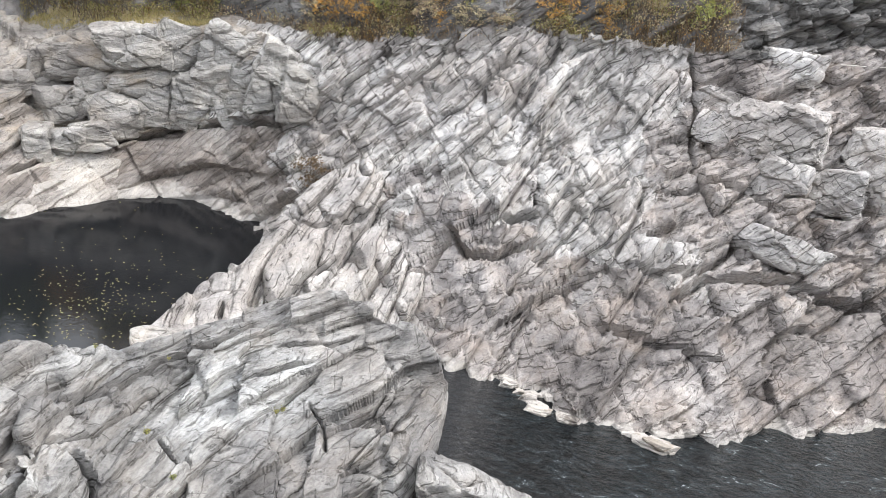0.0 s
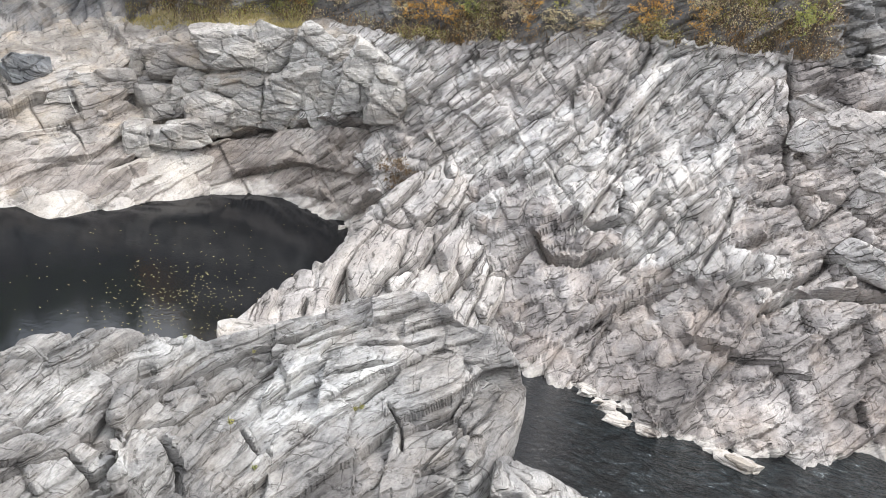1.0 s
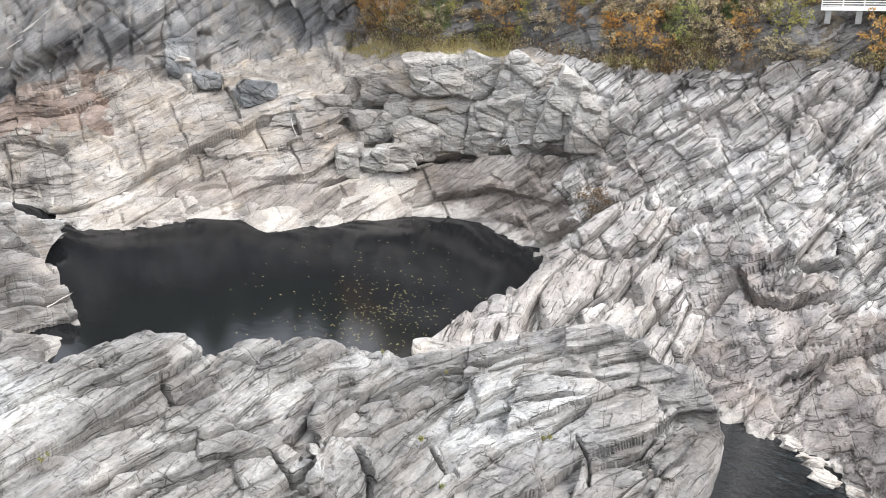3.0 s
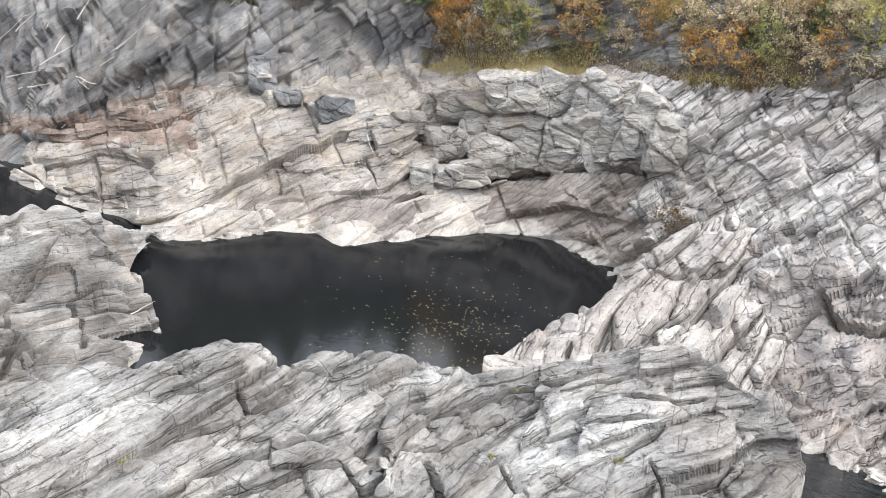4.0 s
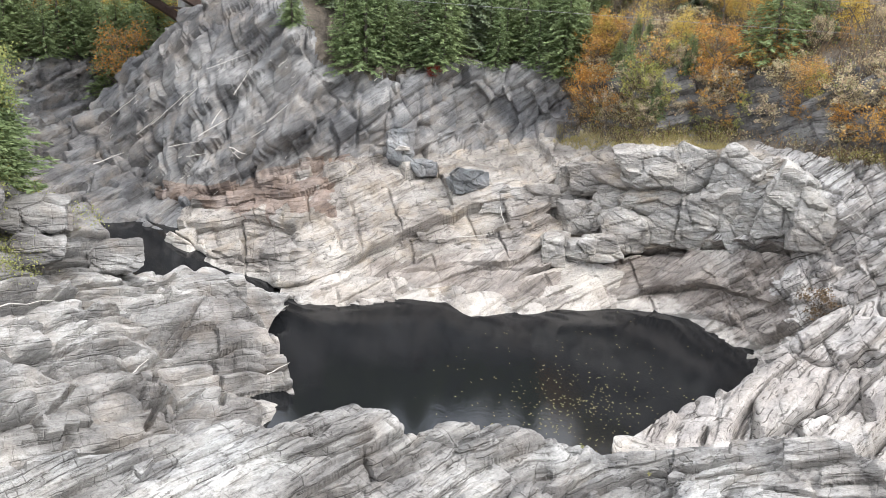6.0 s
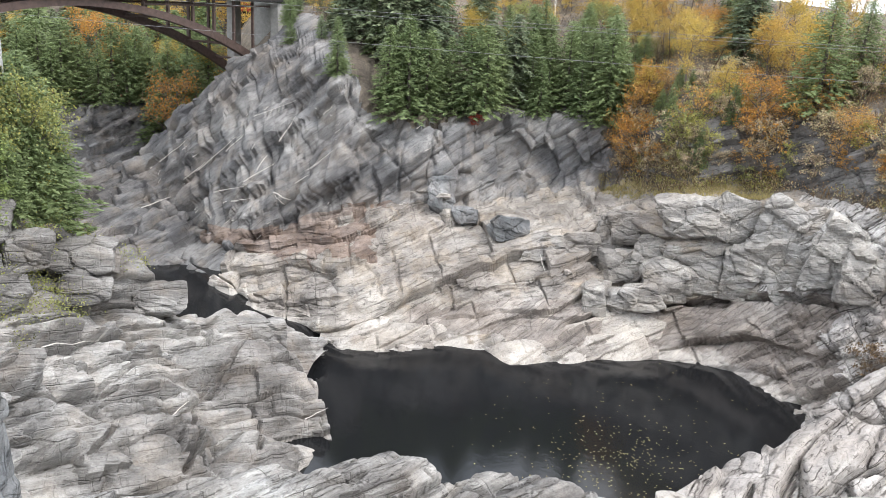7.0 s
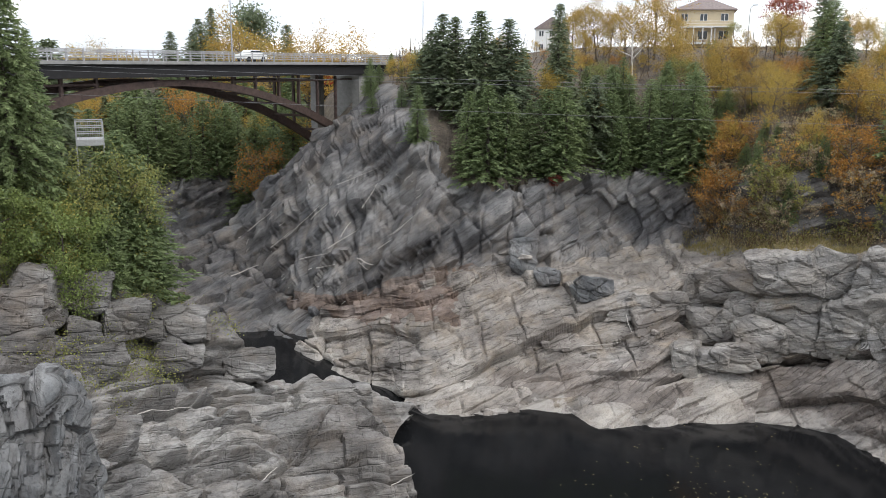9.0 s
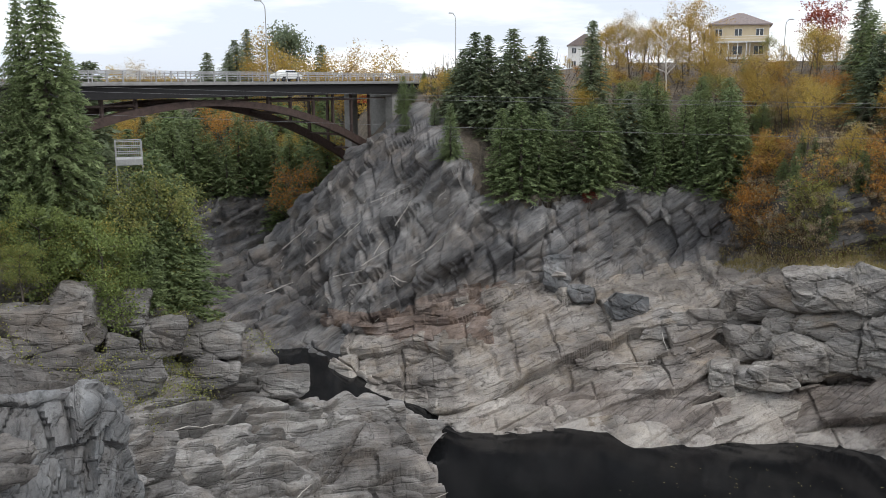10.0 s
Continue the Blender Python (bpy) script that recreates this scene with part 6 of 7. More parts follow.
HILL_CONIFERS = [(-35.5, 90.4, 4.6), (-27.9, 93.9, 12.0), (-42.5, 108.0, 13.0), (-42.6, 90.7, 5.3), (-53.3, 95.0, 13.5), (-25.4, 98.1, 9.6), (-37.1, 86.9, 4.5), (-13.2, 88.6, 3.2), (-7.4, 87.5, 4.6), (6.2, 84.6, 2.4)]
HILL_ORANGE = [(-32.4, 90.8, 6.9), (-48.1, 95.0, 6.8), (-22.6, 88.2, 5.0), (-30.4, 96.3, 5.1), (-45.6, 105.0, 5.4)]
HILL_YELLOW = [(-35.7, 99.6, 7.8), (-32.4, 98.4, 7.3), (-43.9, 95.9, 9.0), (-30.6, 106.9, 9.7), (-37.7, 91.8, 6.0), (-58.2, 109.6, 9.2), (-65.3, 109.1, 8.5), (-12.0, 92.0, 5.0), (9.0, 85.0, 2.6), (3.0, 87.0, 3.4)]
for models, spots, high, wide, name in ((cedars, HILL_CONIFERS, 12, (1.2, 1.5), "cedars"), (oranges, HILL_ORANGE, 7.6, (0.9, 1.2), "orange trees"), (yellows, HILL_YELLOW, 9.5, (0.8, 1.0), "yellow trees")):
    plant_at(models, [(x, y, ground_z(x, y) + h) for x, y, h in spots], high, wide, seed=len(spots), group=name)
rng = random.Random(31)
edge = []
for k in range(34):
    a = radians(rng.uniform(27.0, 47.5))
    r = rng.uniform(113 if a < 0.62 else 106, 124)
    x, y = -r * math.sin(a), r * math.cos(a)
    edge.append((x, y, 27.5 + rng.uniform(0, 5.5) + (r - 108) * 0.25))
for k in range(9):
    a, r = radians(rng.uniform(46.8, 51.0)), rng.uniform(119, 134)
    edge.append((-r * math.sin(a), r * math.cos(a), 33.0 + rng.uniform(-1, 3)))
plant_at(cedars, edge, 12, (1.3, 1.8), seed=12, group="cedars")
# the wood that fills the hill behind
rng = random.Random(77)
for models, high, count, tall in ((yellows, 9.5, 44, (5, 9)), (oranges, 7.6, 10, (3, 6)), (far_cedars, 12, 16, (4, 9)), (olives, 8.6, 20, (4, 7))):
    spots = []
    while len(spots) < count:
        a, r = radians(rng.uniform(-6, 48)), rng.uniform(112, 150)
        x, y = -r * math.sin(a), r * math.cos(a)
        spots.append((x, y, min(ground_z(x, y) + rng.uniform(*tall), 35.0 if math.degrees(a) > 27.5 else 41.0)))
    plant_at(models, spots, high, seed=count, group="hillside wood")
for models, high, count, tall in ((yellows, 9.5, 4, (7, 11)), (far_cedars, 12, 62, (8, 14))):
    spots = []
    while len(spots) < count:
        a, r = radians(rng.uniform(55, 80)), rng.uniform(144, 190)
        x, y = -r * math.sin(a), r * math.cos(a)
        spots.append((x, y, min(wall_z(x, y) + rng.uniform(*tall), 32.5 + rng.random())))
    plant_at(models, spots, high, (1.2, 1.6), seed=count, group="wood below the bridge", low=wall_z)
slope_shrubs = [broadleaf("shrub", 2.4, 0.42, leaf, BARK, label, 140 + i, 1100, 0.06, 0.08) for i, (leaf, label) in enumerate(((OLIVE_LEAF, "olive-leaved shrub on the steep slope"), (BRUSH_LEAF, "withered brown shrub on the steep slope"), (ORANGE_LEAF, "russet shrub on the steep slope"), (BRUSH_LEAF, "bare-twigged brown shrub on the slope")))]
saplings = [broadleaf("sapling", 5, 0.3, leaf, BARK, label, 180 + i, 2400, 0.085, 0.15) for i, (leaf, label) in enumerate(((YELLOW_LEAF, "young tree in yellow leaf on the steep hillside"), (ORANGE_LEAF, "young maple in orange leaf on the steep hillside"), (OLIVE_LEAF, "young tree in fading olive leaf on the hillside"), (BRUSH_LEAF, "young tree with withered brown leaves on the hillside")))]
rng = random.Random(56)
pool = BANK_P[(BANK_RV > 6.0) & (BANK_RV < 7.1) & (BANK_CV > 5) & (BANK_CV < 15.6)]
for k in range(40):
    x, y, z = pool[rng.randrange(len(pool))]
    s = rng.uniform(0.6, 1.35)
    ob = copy_thing(saplings[(0, 2, 1, 0, 3)[k % 5]], Matrix.LocRotScale((x, y, z - 0.1), Euler((0, 0, rng.uniform(0, 6.28))), (s, s, s * rng.uniform(0.9, 1.25))))
    tagged(ob, group="hillside saplings")
drop_models(saplings)
rng = random.Random(55)
pool = BANK_P[(BANK_RV > 5.0) & (BANK_RV < 6.6) & (BANK_CV < 15.2) & (BANK_CV > 5.2)]
for k in range(130):
    x, y, z = pool[rng.randrange(len(pool))]
    s = rng.uniform(0.6, 2.0)
    if 0 < x < 10 and 83 < y < 88:
        continue
    copy_thing(slope_shrubs[k % 4], Matrix.LocRotScale((x, y, z - 0.1), Euler((0, 0, rng.uniform(0, 6.28))), (s, s, s * rng.uniform(0.7, 1.1))))
bush = broadleaf("bush", 3.0, 0.45, TWIG_LEAF, BARK, "dark leafless bush in the alcove above the pool", 150, 900, 0.09, 0.05)
copy_thing(bush, Matrix.Translation((-14.6, 74.3, 4.9)))
drop_models(slope_shrubs + [bush])
drop_models(cedars + far_cedars + spruces + near_spruces + yellows + oranges + reds + greens + olives + birches + pines + shrubs)


def scatter(name, places, leaf, count, tall, size, label, category, seed, blade=False):
    """One mass of twigs or blades over given ground places."""
    rng = np.random.default_rng(seed)
    c = places[rng.integers(0, len(places), count)] + rng.normal(0, 0.15, (count, 3)) * np.array([1, 1, 0.2])
    hgt = rng.uniform(0.2, 1.0, (count, 1)) * tall
    up = np.concatenate([rng.normal(0, 0.45, (count, 2)), np.ones((count, 1))], 1)
    if blade:
        A = up * hgt * 0.5
        C = c + A
        B = np.concatenate([rng.normal(0, 1, (count, 2)), np.zeros((count, 1))], 1) * size
    else:
        C = c + up * hgt
        A = rng.normal(0, 1, (count, 3))
        A = A / np.linalg.norm(A, axis=1, keepdims=True) * size * rng.uniform(0.5, 1.4, (count, 1))
        B = np.cross(A, rng.normal(0, 1, (count, 3)))
        B = B / np.linalg.norm(B, axis=1, keepdims=True) * size * 0.7
    v, f = cards(C, A, B)
    return tagged(quads_object(name, v, f, leaf), label, category, kind="stuff")


jit = fbm(BANK_P / 3.0, 3, 143)
clump = fbm(BANK_P / 2.0, 3, 144)
bare = ((BANK_CV < 5.3) & (BANK_RV < 6.1)) | ((BANK_RV > 5.02) & (BANK_RV < 5.95) & (fbm(BANK_P / 5.0, 3, 49) > 0.06))
soil = (BANK_RV > 4.9 + 0.3 * fbm(BANK_P / 3.0, 3, 43) + 0.7 * fbm(BANK_P / 7.0, 3, 48)) & (BANK_CV < 15.4) & (BANK_RV < 7.4) & ~bare & ~((BANK_P[:, 0] > 0) & (BANK_P[:, 0] < 10) & (BANK_P[:, 1] > 83) & (BANK_P[:, 1] < 88))
hill = (BANK_RV > np.where(BANK_CV > 14, 6.5, 6.05)) & (BANK_RV < 7.9) & (BANK_CV < 20.6)
scatter("brush", BANK_P[soil & (clump > -0.12)], BRUSH_LEAF, 42000, 1.0, 0.1, "withered brown brush and low shrubs over the slope", "brush", 1)
scatter("brush_stems", BANK_P[soil], TWIG_LEAF, 30000, 1.8, 0.02, "bare brown stems standing among the brush", "brush", 2, True)
scatter("olive_shrubs", BANK_P[soil & (clump > 0.12)], OLIVE_LEAF, 20000, 1.3, 0.09, "olive and yellow shrub leaves on the slope", "brush", 3)
scatter("orange_shrubs", BANK_P[soil & (clump < -0.2)], ORANGE_LEAF, 6000, 1.4, 0.075, "orange and russet shrub leaves on the slope", "brush", 4)
scatter("undergrowth", BANK_P[hill], TWIG_LEAF, 24000, 1.8, 0.1, "brown and ochre undergrowth below the trees", "undergrowth", 5)
scatter("saplings", BANK_P[hill & (clump > 0.0)], YELLOW_LEAF, 6000, 3.4, 0.08, "yellow saplings on the wooded hill", "undergrowth", 6)
scatter("bare_stems", BANK_P[hill], TWIG_LEAF, 4500, 5.5, 0.035, "slender bare grey stems of young trees on the hill", "undergrowth", 15, True)
bench = (BANK_RV > 4.35 + 0.4 * jit) & (BANK_RV < 5.05) & (BANK_CV > 12.6) & (BANK_CV < 15.3 + jit)
scatter("bench_grass", BANK_P[bench & (clump > -0.15)], GRASS_LEAF, 9000, 0.5, 0.022, "dry yellow grass on the rock bench", "grass", 7, True)
wp = WALL_P[(WALL_RV > 3.1) & (WALL_RV < 7)]
scatter("far_undergrowth", wp, TWIG_LEAF, 12000, 2.6, 0.25, "brown undergrowth in the wood below the bridge", "undergrowth", 8)
wq = west_q[(west_q[:, 2] > 10.5) & (np.hypot(west_q[:, 0], west_q[:, 1]) > 55)]
scatter("bank_brush", wq, OLIVE_LEAF, 12000, 1.3, 0.08, "yellow-green brush below the west bank trees", "brush", 9)

# ---- the bridge: a steel deck arch from rim to rim ----
STEEL = plain_material("weathered_brown_steel", (0.075, 0.05, 0.042), 0.7, 0.2, 0.35, 2.0, 0.01)
GIRDER = plain_material("dark_girder_steel", (0.014, 0.013, 0.014), 0.75, 0.0, 0.3, 2.0, 0.01)
CONCRETE = plain_material("pale_concrete", (0.27, 0.265, 0.255), 0.9, 0, 0.2, 1.5, 0.02)
RAIL = plain_material("galvanised_rail", (0.42, 0.42, 0.42), 0.5, 0.5, 0.15, 4.0, 0.004)
WHITE = plain_material("white_paint", (0.75, 0.75, 0.73), 0.6, 0, 0.08, 2.0, 0.006)
BEIGE = plain_material("beige_siding", (0.55, 0.46, 0.31), 0.7, 0, 0.1, 1.2, 0.02)
ROOF = plain_material("grey_brown_shingle", (0.24, 0.2, 0.19), 0.9, 0, 0.25, 3.0, 0.03)
GLASS = plain_material("dark_window_glass", (0.05, 0.06, 0.07), 0.08, 0, 0.1, 1.0, 0.0)
ASPHALT = plain_material("road_asphalt", (0.06, 0.06, 0.06), 0.9, 0, 0.2, 2.0, 0.01)
RED_PAINT = plain_material("red_sheet", (0.5, 0.04, 0.03), 0.5, 0, 0.1, 2.0, 0.004)
CABLE = plain_material("dull_cable", (0.22, 0.22, 0.22), 0.6, 0.4, 0.1, 2.0, 0.0)
DRIFT = plain_material("bleached_driftwood", (0.5, 0.47, 0.43), 0.85, 0, 0.25, 5.0, 0.02)


def box(bm, x0, y0, z0, x1, y1, z1):
    vs = [bm.verts.new((x, y, z)) for z in (z0, z1) for y in (y0, y1) for x in (x0, x1)]
    for f in ((0, 2, 3, 1), (4, 5, 7, 6), (0, 1, 5, 4), (2, 6, 7, 3), (0, 4, 6, 2), (1, 3, 7, 5)):
        bm.faces.new([vs[k] for k in f])


def box_part(name, dims, mat, parent, label=""):
    bm = bmesh.new()
    box(bm, *dims)
    bmesh.ops.bevel(bm, geom=bm.edges[:], offset=min(0.03, 0.12 * min(abs(dims[k + 3] - dims[k]) for k in range(3))), segments=1, affect="EDGES")
    return part(name, bm, mat, parent, label)


# its own frame: x along the deck from the east abutment, y to the far side, z above the water
BRIDGE_M = Matrix.Translation((-102.0, 88.4, 0)) @ Matrix.Rotation(math.atan2(-53.5, 14.75), 4, "Z") @ Matrix.Translation((0, -11.0, 0))
bridge = thing("bridge", BRIDGE_M, "steel deck-arch road bridge in brown paint over the gorge", "bridge")
DECK_Z, WIDE = 33.7, 11.0
box_part("deck_slab", (-14, 0, DECK_Z - 0.35, 100, WIDE, DECK_Z), CONCRETE, bridge, "pale concrete deck slab")
box_part("roadway", (-14, 1.2, DECK_Z + 0.004, 100, WIDE - 1.2, DECK_Z + 0.03), ASPHALT, bridge)
for y in (0.5, WIDE - 0.9):
    box_part("girder", (-1, y, DECK_Z - 1.75, 92, y + 0.4, DECK_Z - 0.36), GIRDER, bridge, "dark riveted edge girder")
for k in range(32):
    box_part("cross_beam", (-0.5 + 2.9 * k, 0.95, DECK_Z - 1.2, -0.2 + 2.9 * k, WIDE - 0.95, DECK_Z - 0.38), GIRDER, bridge)


def arch_z(x):
    return 31.5 - 7.6 * ((x - 43.0) / 32.5) ** 2


for y in (1.2, WIDE - 2.0):
    bm = bmesh.new()
    xs = [8.0 + 70.0 * i / 48 for i in range(49)]
    prev = None
    for x in xs:
        z, dp = arch_z(x), 0.55 + 0.55 * abs((x - 43) / 35)
        ring = [bm.verts.new(q) for q in ((x, y, z - dp), (x, y + 0.8, z - dp), (x, y + 0.8, z + 0.15), (x, y, z + 0.15))]
        if prev:
            for a in range(4):
                bm.faces.new((prev[a], prev[(a + 1) % 4], ring[(a + 1) % 4], ring[a]))
        else:
            bm.faces.new(ring[::-1])
        prev = ring
    bm.faces.new(prev)
    part("arch_rib", bm, STEEL, bridge, "curved brown steel arch rib")
    for x in (12.0, 16.2, 20.3, 24.4, 28.9, 33.0, 53.0, 57.2, 61.4, 65.6, 69.8, 74.0):
        if arch_z(x) + 0.1 < DECK_Z - 1.8:
            box_part("spandrel_column", (x - 0.16, y + 0.2, arch_z(x), x + 0.16, y + 0.6, DECK_Z - 1.7), STEEL, bridge)
    box_part("tie_beam", (8, y + 0.25, 31.15, 33, y + 0.55, 31.4), STEEL, bridge)
    box_part("tie_beam", (53, y + 0.25, 31.15, 78, y + 0.55, 31.4), STEEL, bridge)
for k in range(12):
    x = 11 + 5.8 * k
    box_part("arch_brace", (x, 2.0, arch_z(x) - 0.45, x + 0.25, WIDE - 2.0, arch_z(x) - 0.15), STEEL, bridge)
for y in (0.9, WIDE - 2.2):
    box_part("pier", (5.3, y, 22.0, 7.0, y + 1.3, DECK_Z - 1.76), CONCRETE, bridge, "grey concrete pier")
    box_part("pier", (79.0, y, 18.0, 80.7, y + 1.3, DECK_Z - 1.76), CONCRETE, bridge, "grey concrete pier")
box_part("abutment", (-3.5, 0.2, 25.0, -0.6, WIDE - 0.2, DECK_Z - 0.36), CONCRETE, bridge, "grey concrete abutment")
for y in (0.12, WIDE - 0.2):
    for zz in (0.3, 0.62, 0.9, 1.12):
        box_part("rail", (-14, y, DECK_Z + zz, 100, y + 0.07, DECK_Z + zz + 0.07), RAIL, bridge)
post_me = None
for k in range(56):
    for y in (0.1, WIDE - 0.22):
        if post_me is None:
            post_me = box_part("rail_post", (-0.05, 0, DECK_Z, 0.05, 0.12, DECK_Z + 1.2), RAIL, bridge)
            post_me.location = (-14 + 2.04 * k, y, 0)
        else:
            o = post_me.copy()
            scene.collection.objects.link(o)
            o.location = (-14 + 2.04 * k, y, 0)


def street_lamp(place, tall):
    ob = thing("street_lamp", place, "tall grey street lamp with a curved arm on the bridge", "street lamp", "street lamps")
    bm = bmesh.new()
    tube(bm, [(0, 0, 0), (0, 0, tall * 0.5), (0, 0, tall * 0.9), (0.12, 0, tall * 0.96), (0.5, 0, tall)], [0.1, 0.08, 0.06, 0.05, 0.045], 8)
    part("pole", bm, RAIL, ob)
    bm = bmesh.new()
    box(bm, 0.4, -0.14, tall - 0.04, 1.3, 0.14, tall + 0.12)
    bmesh.ops.bevel(bm, geom=bm.edges[:], offset=0.05, segments=2, affect="EDGES")
    part("lamp_head", bm, RAIL, ob)


for sx in (33.6, -11.5):
    q = BRIDGE_M @ Vector((sx, WIDE - 0.9, DECK_Z + 0.0))
    street_lamp(Matrix.Translation(q) @ Matrix.Rotation(radians(-110), 4, "Z"), 9.6 if sx > 0 else 11.0)
for az, r, tall in ((26.2, 150, 7.0), (23.2, 140, 9.5)):
    x, y = -r * math.sin(radians(az)), r * math.cos(radians(az))
    street_lamp(Matrix.Translation((x, y, ground_z(x, y) - 0.2)), tall)


def car(place, paint, label):
    ob = thing("car", place, label, "car")
    bm = bmesh.new()
    prof = [(-2.1, 0.35), (-2.15, 0.8), (-1.5, 0.95), (-0.9, 1.42), (0.6, 1.45), (1.35, 0.98), (2.1, 0.85), (2.15, 0.4)]
    rings = [[bm.verts.new((x, s * (0.85 if z < 1.1 else 0.68), z)) for x, z in prof] for s in (-1, 1)]
    for k in range(len(prof)):
        a, b = k, (k + 1) % len(prof)
        bm.faces.new((rings[0][a], rings[0][b], rings[1][b], rings[1][a]))
    bm.faces.new(rings[0][::-1])
    bm.faces.new(rings[1])
    part("body", bm, paint, ob)
    for s in (-1, 1):
        box_part("side_window", (-1.1, s * 0.78 - 0.02, 0.98, 0.9, s * 0.78 + 0.02, 1.34), GLASS, ob)
        for x in (-1.35, 1.35):
            bm = bmesh.new()
            bmesh.ops.create_cone(bm, cap_ends=True, segments=16, radius1=0.33, radius2=0.33, depth=0.22, matrix=Matrix.Translation((x, s * 0.78, 0.33)) @ Matrix.Rotation(radians(90), 4, "X"))
            part("wheel", bm, GIRDER, ob)


car(BRIDGE_M @ Matrix.Translation((27.5, WIDE - 3.4, DECK_Z + 0.03)), WHITE, "white saloon car crossing the bridge deck")

# a dark shed with a red fascia beyond the bridge, seen between the columns
shed = thing("shed", Matrix.Translation((-133.4, 102.2, 0)) @ Matrix.Rotation(radians(52.5), 4, "Z"), "dark shed with a red fascia beyond the bridge", "shed")
box_part("body", (-3.0, 0.1, 16.0, 3.0, 4.0, 29.4), GIRDER, shed)
box_part("fascia", (-3.2, 0, 29.42, 3.2, 4.2, 31.0), RED_PAINT, shed, "red painted fascia")

# ---- houses on the rim ----
def window(parent, x, y, z, w, h):
    ob = box_part("window", (x - w / 2, y - 0.05, z, x + w / 2, y + 0.02, z + h), WHITE, parent, "white-framed window")
    for s in (-1, 1):
        a = min(x + s * w / 4 - w / 4 + 0.06, x + s * w / 4 + w / 4 - 0.06)
        box_part("pane", (a, y - 0.07, z + 0.08, a + w / 2 - 0.12, y - 0.052, z + h - 0.08), GLASS, ob)


def hip_roof(parent, x0, y0, x1, y1, z, rise, over=0.5):
    bm = bmesh.new()
    x0, y0, x1, y1 = x0 - over, y0 - over, x1 + over, y1 + over
    run = (y1 - y0) / 2
    b = [bm.verts.new(q) for q in ((x0, y0, z), (x1, y0, z), (x1, y1, z), (x0, y1, z))]
    t = [bm.verts.new(q) for q in ((x0 + run, y0 + run, z + rise), (x1 - run, y0 + run, z + rise))]
    lo = [bm.verts.new((v.co.x, v.co.y, z - 0.2)) for v in b]
    for f in ((b[0], b[1], t[1], t[0]), (b[2], b[3], t[0], t[1]), (b[1], b[2], t[1]), (b[3], b[0], t[0])):
        bm.faces.new(f)
    for k in range(4):
        bm.faces.new((lo[k], lo[(k + 1) % 4], b[(k + 1) % 4], b[k]))
    bm.faces.new(lo[::-1])
    part("roof", bm, ROOF, parent, "grey-brown shingled hip roof")


hx, hy = -79.5, 144.5
house = thing("house", Matrix.Translation((hx, hy, 37.0)) @ Matrix.Rotation(radians(29), 4, "Z"), "beige two-storey house with a white verandah above the gorge", "house")
box_part("wall", (-5, 0, -3, 5, 9, 6.6), BEIGE, house)
hip_roof(house, -5, 0, 5, 9, 6.7, 2.2)
for x in (-3.6, -0.2, 3.4):
    window(house, x, -0.03, 4.6, 1.3, 1.3)
    window(house, x, -0.03, 1.3, 1.7, 1.6)
bm = bmesh.new()
ring = [(-4.2, -0.05), (-3.4, -2.2), (1.4, -2.2), (2.2, -0.05)]
for z in (0.55, 3.4):
    vs = [[bm.verts.new((x, y, zz)) for x, y in ring] for zz in (z, z + 0.28)]
    bm.faces.new(vs[0][::-1])
    bm.faces.new(vs[1])
    for k in range(4):
        bm.faces.new((vs[0][k], vs[0][(k + 1) % 4], vs[1][(k + 1) % 4], vs[1][k]))
part("verandah", bm, WHITE, house, "white verandah floors")
for x, y in ((-3.9, -1.0), (-3.3, -2.1), (-1.8, -2.1), (-0.2, -2.1), (1.3, -2.1), (1.9, -1.0)):
    box_part("verandah_post", (x - 0.1, y - 0.1, -3, x + 0.1, y + 0.1, 3.42), WHITE, house)
for z in (4.1, 4.5):
    box_part("balustrade", (-3.4, -2.15, z, 5.0, -2.05, z + 0.08), WHITE, house)
box_part("balcony", (1.5, -2.2, 3.42, 5.0, -0.06, 3.66), WHITE, house)

white_house = thing("house", Matrix.Translation((-117, 148, 36.0)) @ Matrix.Rotation(radians(38), 4, "Z"), "white gabled house among the trees", "house")
box_part("wall", (-3.5, 0, -3, 3.5, 8, 5.2), WHITE, white_house)
bm = bmesh.new()
vs = [bm.verts.new(q) for q in ((-3.8, -0.4, 5.1), (3.8, -0.4, 5.1), (0, -0.4, 7.6), (-3.8, 8.4, 5.1), (3.8, 8.4, 5.1), (0, 8.4, 7.6))]
for f in ((0, 1, 2), (3, 5, 4), (0, 2, 5, 3), (1, 4, 5, 2), (0, 3, 4, 1)):
    bm.faces.new([vs[k] for k in f])
part("roof", bm, ROOF, white_house)
for x in (-2.2, 0, 2.2):
    window(white_house, x, -0.03, 3.4, 1.0, 1.3)
    window(white_house, x, -0.03, 0.6, 1.0, 1.3)

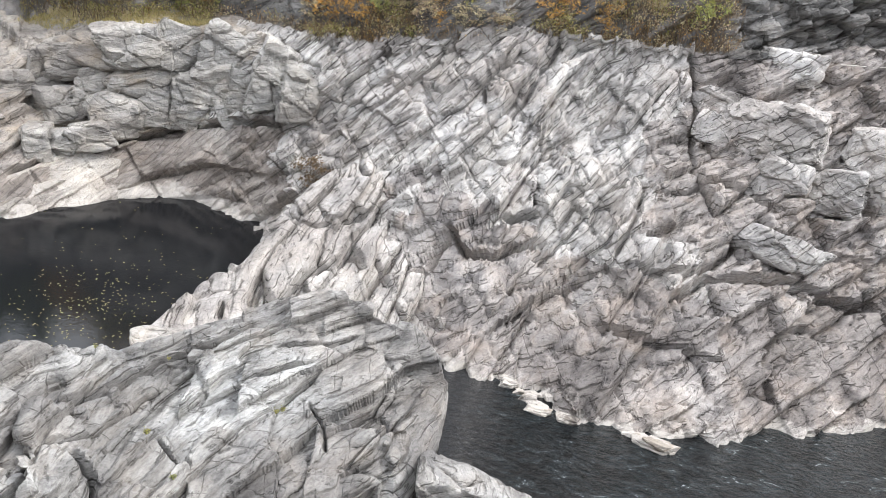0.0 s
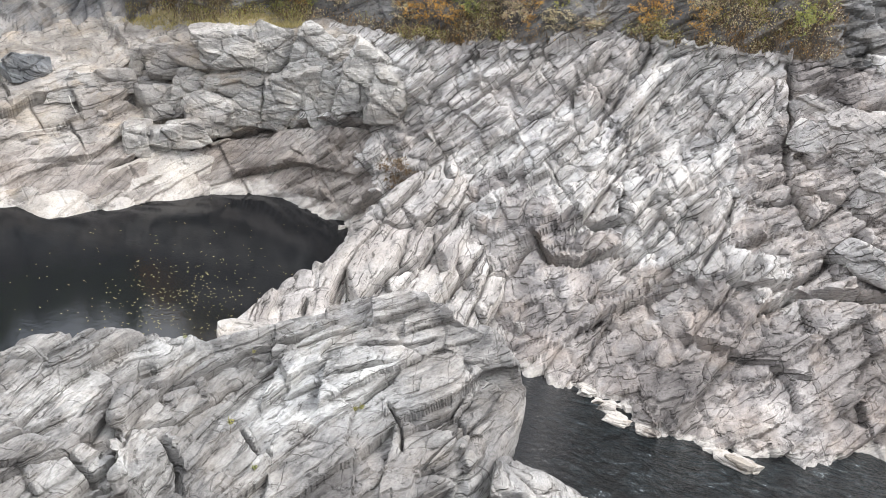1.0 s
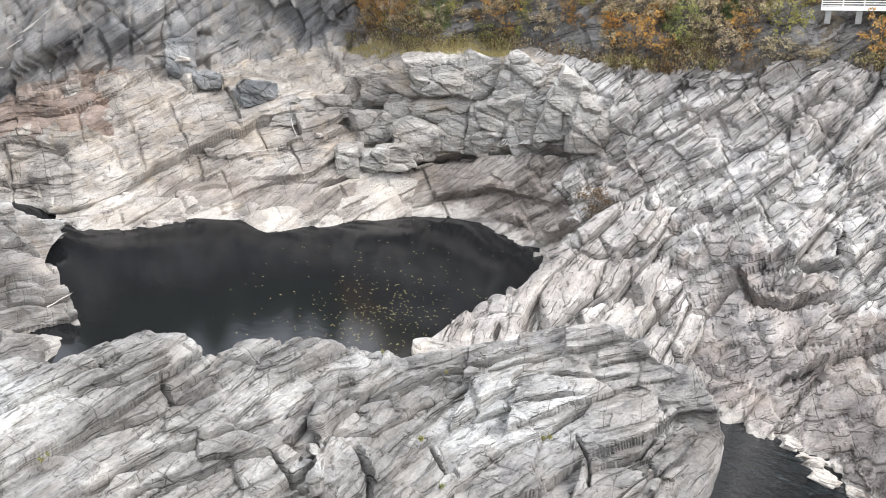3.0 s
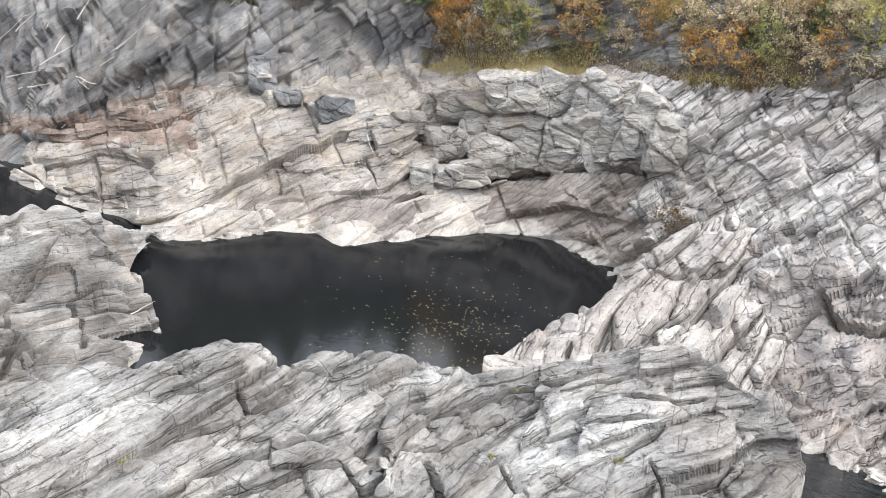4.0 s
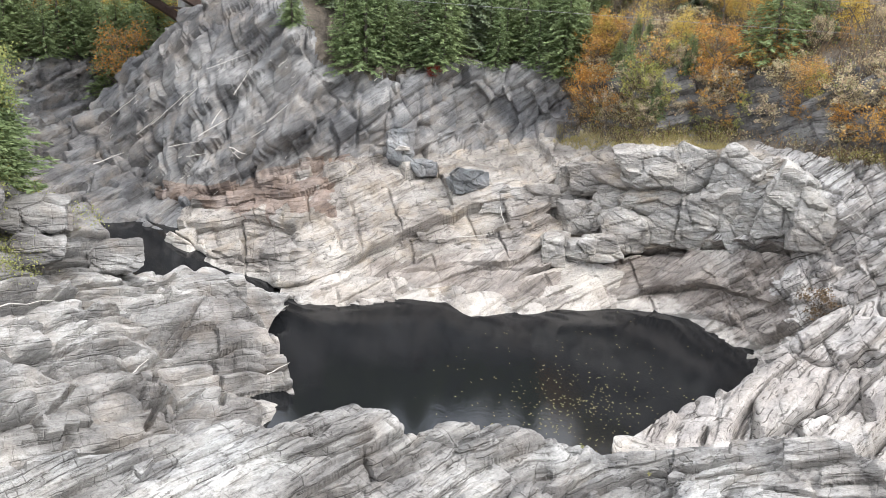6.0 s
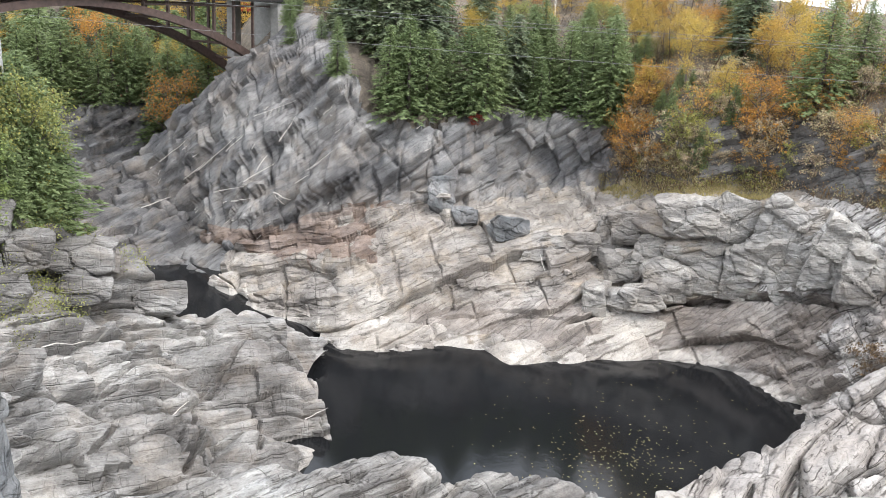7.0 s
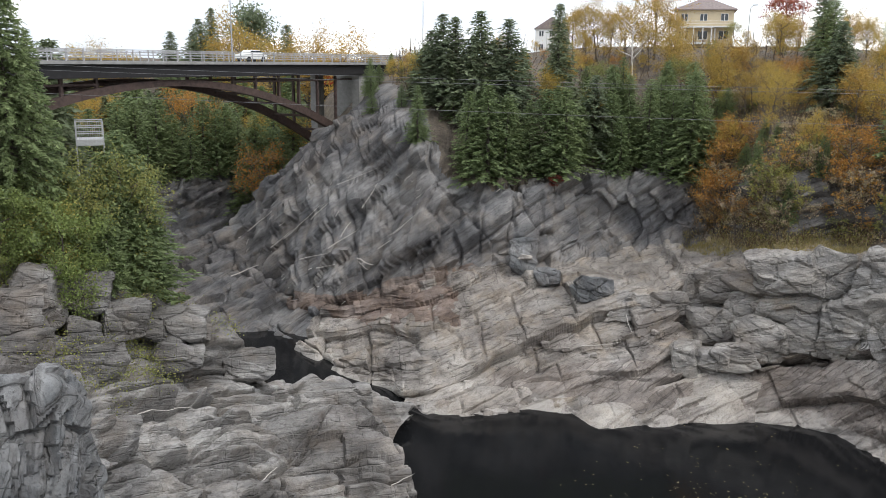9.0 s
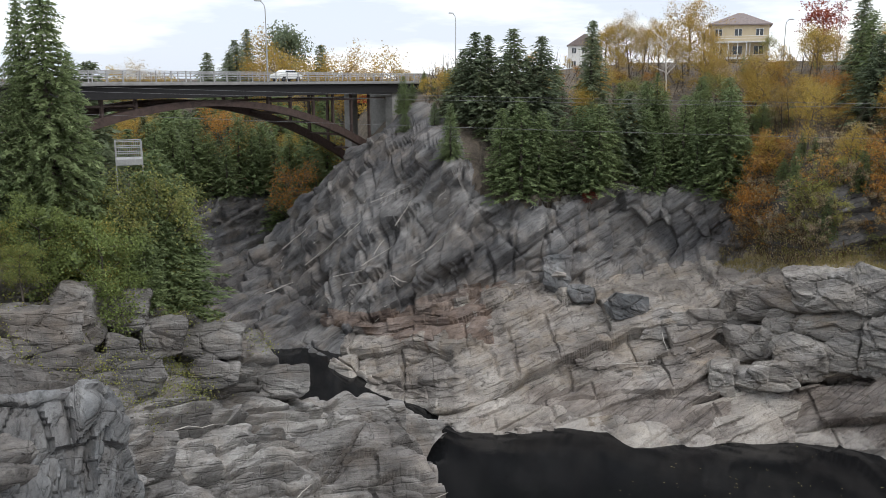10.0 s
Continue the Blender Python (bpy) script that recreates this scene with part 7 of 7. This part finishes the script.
# ---- the viewing cage on the west bank, the boardwalk on the slope ----
cx, cy = -65.1, 25.8
cage = thing("viewing_platform", Matrix.Translation((cx, cy, 27.5)) @ Matrix.Rotation(radians(68), 4, "Z"), "small white railed viewing platform on the west bank", "platform")
box_part("floor", (-1.0, -0.2, 0, 1.0, 1.8, 0.5), RAIL, cage)
for x in (-1.0, 0.92):
    for y in (-0.2, 1.72):
        box_part("post", (x, y, 0.5, x + 0.08, y + 0.08, 1.85), RAIL, cage)
        box_part("leg", (x, y, -11.0, x + 0.08, y + 0.08, 0), RAIL, cage)
for y in (-0.2, 1.74):
    for z in (0.9, 1.35, 1.8):
        box_part("rail", (-1.0, y, z, 1.0, y + 0.06, z + 0.06), RAIL, cage)
    for k in range(12):
        box_part("bar", (-0.9 + 0.16 * k, y + 0.01, 0.5, -0.88 + 0.16 * k, y + 0.04, 1.8), RAIL, cage)

walkx, walky, walkz = 0.5, 84.0, 25.55
boardwalk = thing("boardwalk", Matrix.Translation((walkx, walky, walkz)) @ Matrix.Rotation(radians(-8), 4, "Y"), "white-railed boardwalk on concrete footings at the top of the slope", "boardwalk")
box_part("deck", (-0.2, 0, -0.05, 8.4, 1.6, 0.12), WHITE, boardwalk)
for k in range(4):
    box_part("footing", (0.2 + 2.5 * k, 0.2, -1.2, 0.7 + 2.5 * k, 0.8, -0.06), CONCRETE, boardwalk, "grey concrete footing")
for z in (0.3, 0.5, 0.7, 0.9, 1.1):
    box_part("rail", (-0.2, 0.0, z, 8.4, 0.06, z + 0.08), WHITE, boardwalk)
for k in range(6):
    box_part("rail_post", (-0.2 + 1.7 * k, 0.07, 0.12, -0.1 + 1.7 * k, 0.17, 1.2), WHITE, boardwalk)

# ---- overhead lines across the gorge ----
for (x0, y0, z0), (x1, y1, z1) in (((-61.9, 42.3, 32.8), (-25.5, 70.5, 32.1)), ((-62.8, 42.9, 32.4), (-25.8, 71.5, 31.8)), ((-57.8, 39.4, 30.5), (-23.6, 65.9, 29.7))):
    a, b = Vector((x0, y0, z0)), Vector((x1, y1, z1))
    d = b - a
    pts = []
    for k in range(25):
        s = -1.0 + 3.2 * k / 24
        p = a + d * s
        p.z += 0.35 * (s - 0.1) * (s - 1.0) * 0.6
        pts.append(tuple(p))
    bm = bmesh.new()
    tube(bm, pts, [0.013] * 25, 5)
    ob = part("overhead_cable", bm, CABLE, None)
    tagged(ob, "thin grey overhead cable slung across the gorge", "cable", "overhead cables")


# ---- driftwood, stones and small growth ----
def drift_log(ends, thick, seed):
    rng = random.Random(seed)
    a, b = Vector(ends[:3]), Vector(ends[3:])
    toward = -Vector((a.x, a.y, a.z - 34)).normalized() * 0.35
    pts = [a.lerp(b, k / 4) + toward + Vector((rng.gauss(0, 0.05), rng.gauss(0, 0.05), rng.gauss(0, 0.05))) for k in range(5)]
    bm = bmesh.new()
    tube(bm, [tuple(p) for p in pts], [thick * (1 - 0.15 * k) for k in range(5)], 6)
    ob = part("drift_log", bm, DRIFT, None)
    tagged(ob, "bleached drift log stranded on the rock", "log", "drift logs")


for i, ends in enumerate(DRIFT_LOGS + DRIFT_STICKS + WEST_LOGS):
    drift_log(ends, 0.085 if i < 14 else 0.045, 300 + i)

# smaller sticks left by floods on the dark cliff
rng = random.Random(19)
cliff_sticks = BANK_P[(BANK_RV > 4.6) & (BANK_RV < 5.7) & (BANK_CV > 18.5) & (BANK_CV < 24)]
for k in range(46):
    p = Vector(cliff_sticks[rng.randrange(len(cliff_sticks))])
    d = Vector((0.62, 0.1, 0.55)) if rng.random() < 0.75 else Vector((0.3, 0.8, 0.1))
    ln = rng.uniform(0.5, 1.6)
    q = p + (d + Vector((rng.gauss(0, 0.15), rng.gauss(0, 0.15), rng.gauss(0, 0.15)))) * ln
    drift_log((*p, *q), rng.uniform(0.035, 0.07), 400 + k)

# fallen leaves and foam adrift on the pool
rng = np.random.default_rng(7)
n = 420
c = np.concatenate([rng.normal((-26.5, 55.5), (3.4, 4.6), (n - 90, 2)), rng.uniform((-40, 45), (-20, 75), (90, 2))])
c = np.concatenate([c, np.full((n, 1), 0.02)], 1)
an = rng.uniform(0, 6.28, n)
A = np.stack([np.cos(an), np.sin(an), an * 0], 1) * rng.uniform(0.05, 0.13, (n, 1))
B = np.stack([-np.sin(an), np.cos(an), an * 0], 1) * rng.uniform(0.03, 0.06, (n, 1))
v, f = cards(c, A, B)
tagged(quads_object("floating_leaves", v, f, GRASS_LEAF), "pale fallen leaves adrift on the dark pool", "leaves", kind="stuff")

# low weeds in the cracks of the ridge
weeds = [broadleaf("yellow_weed", 0.7, 0.4, OLIVE_LEAF, BARK, "small yellow weed in a crack of the ridge", 130, 120, 0.06, 0.1)]
spots = [(-19.9, 41.5, 5.4), (-8.2, 38.4, 5.3), (-14.3, 35.4, 4.8), (-15.4, 41.3, 5.6), (-7.9, 38.7, 5.3), (-11.9, 32.8, 4.4), (-30.6, 24.9, 4.4), (-30.4, 24.3, 4.5)]
for i, (x, y, z) in enumerate(spots):
    copy_thing(weeds[0], Matrix.Translation((x, y, z)) @ Matrix.Scale(0.42 + 0.1 * (i % 3), 4))
drop_models(weeds)
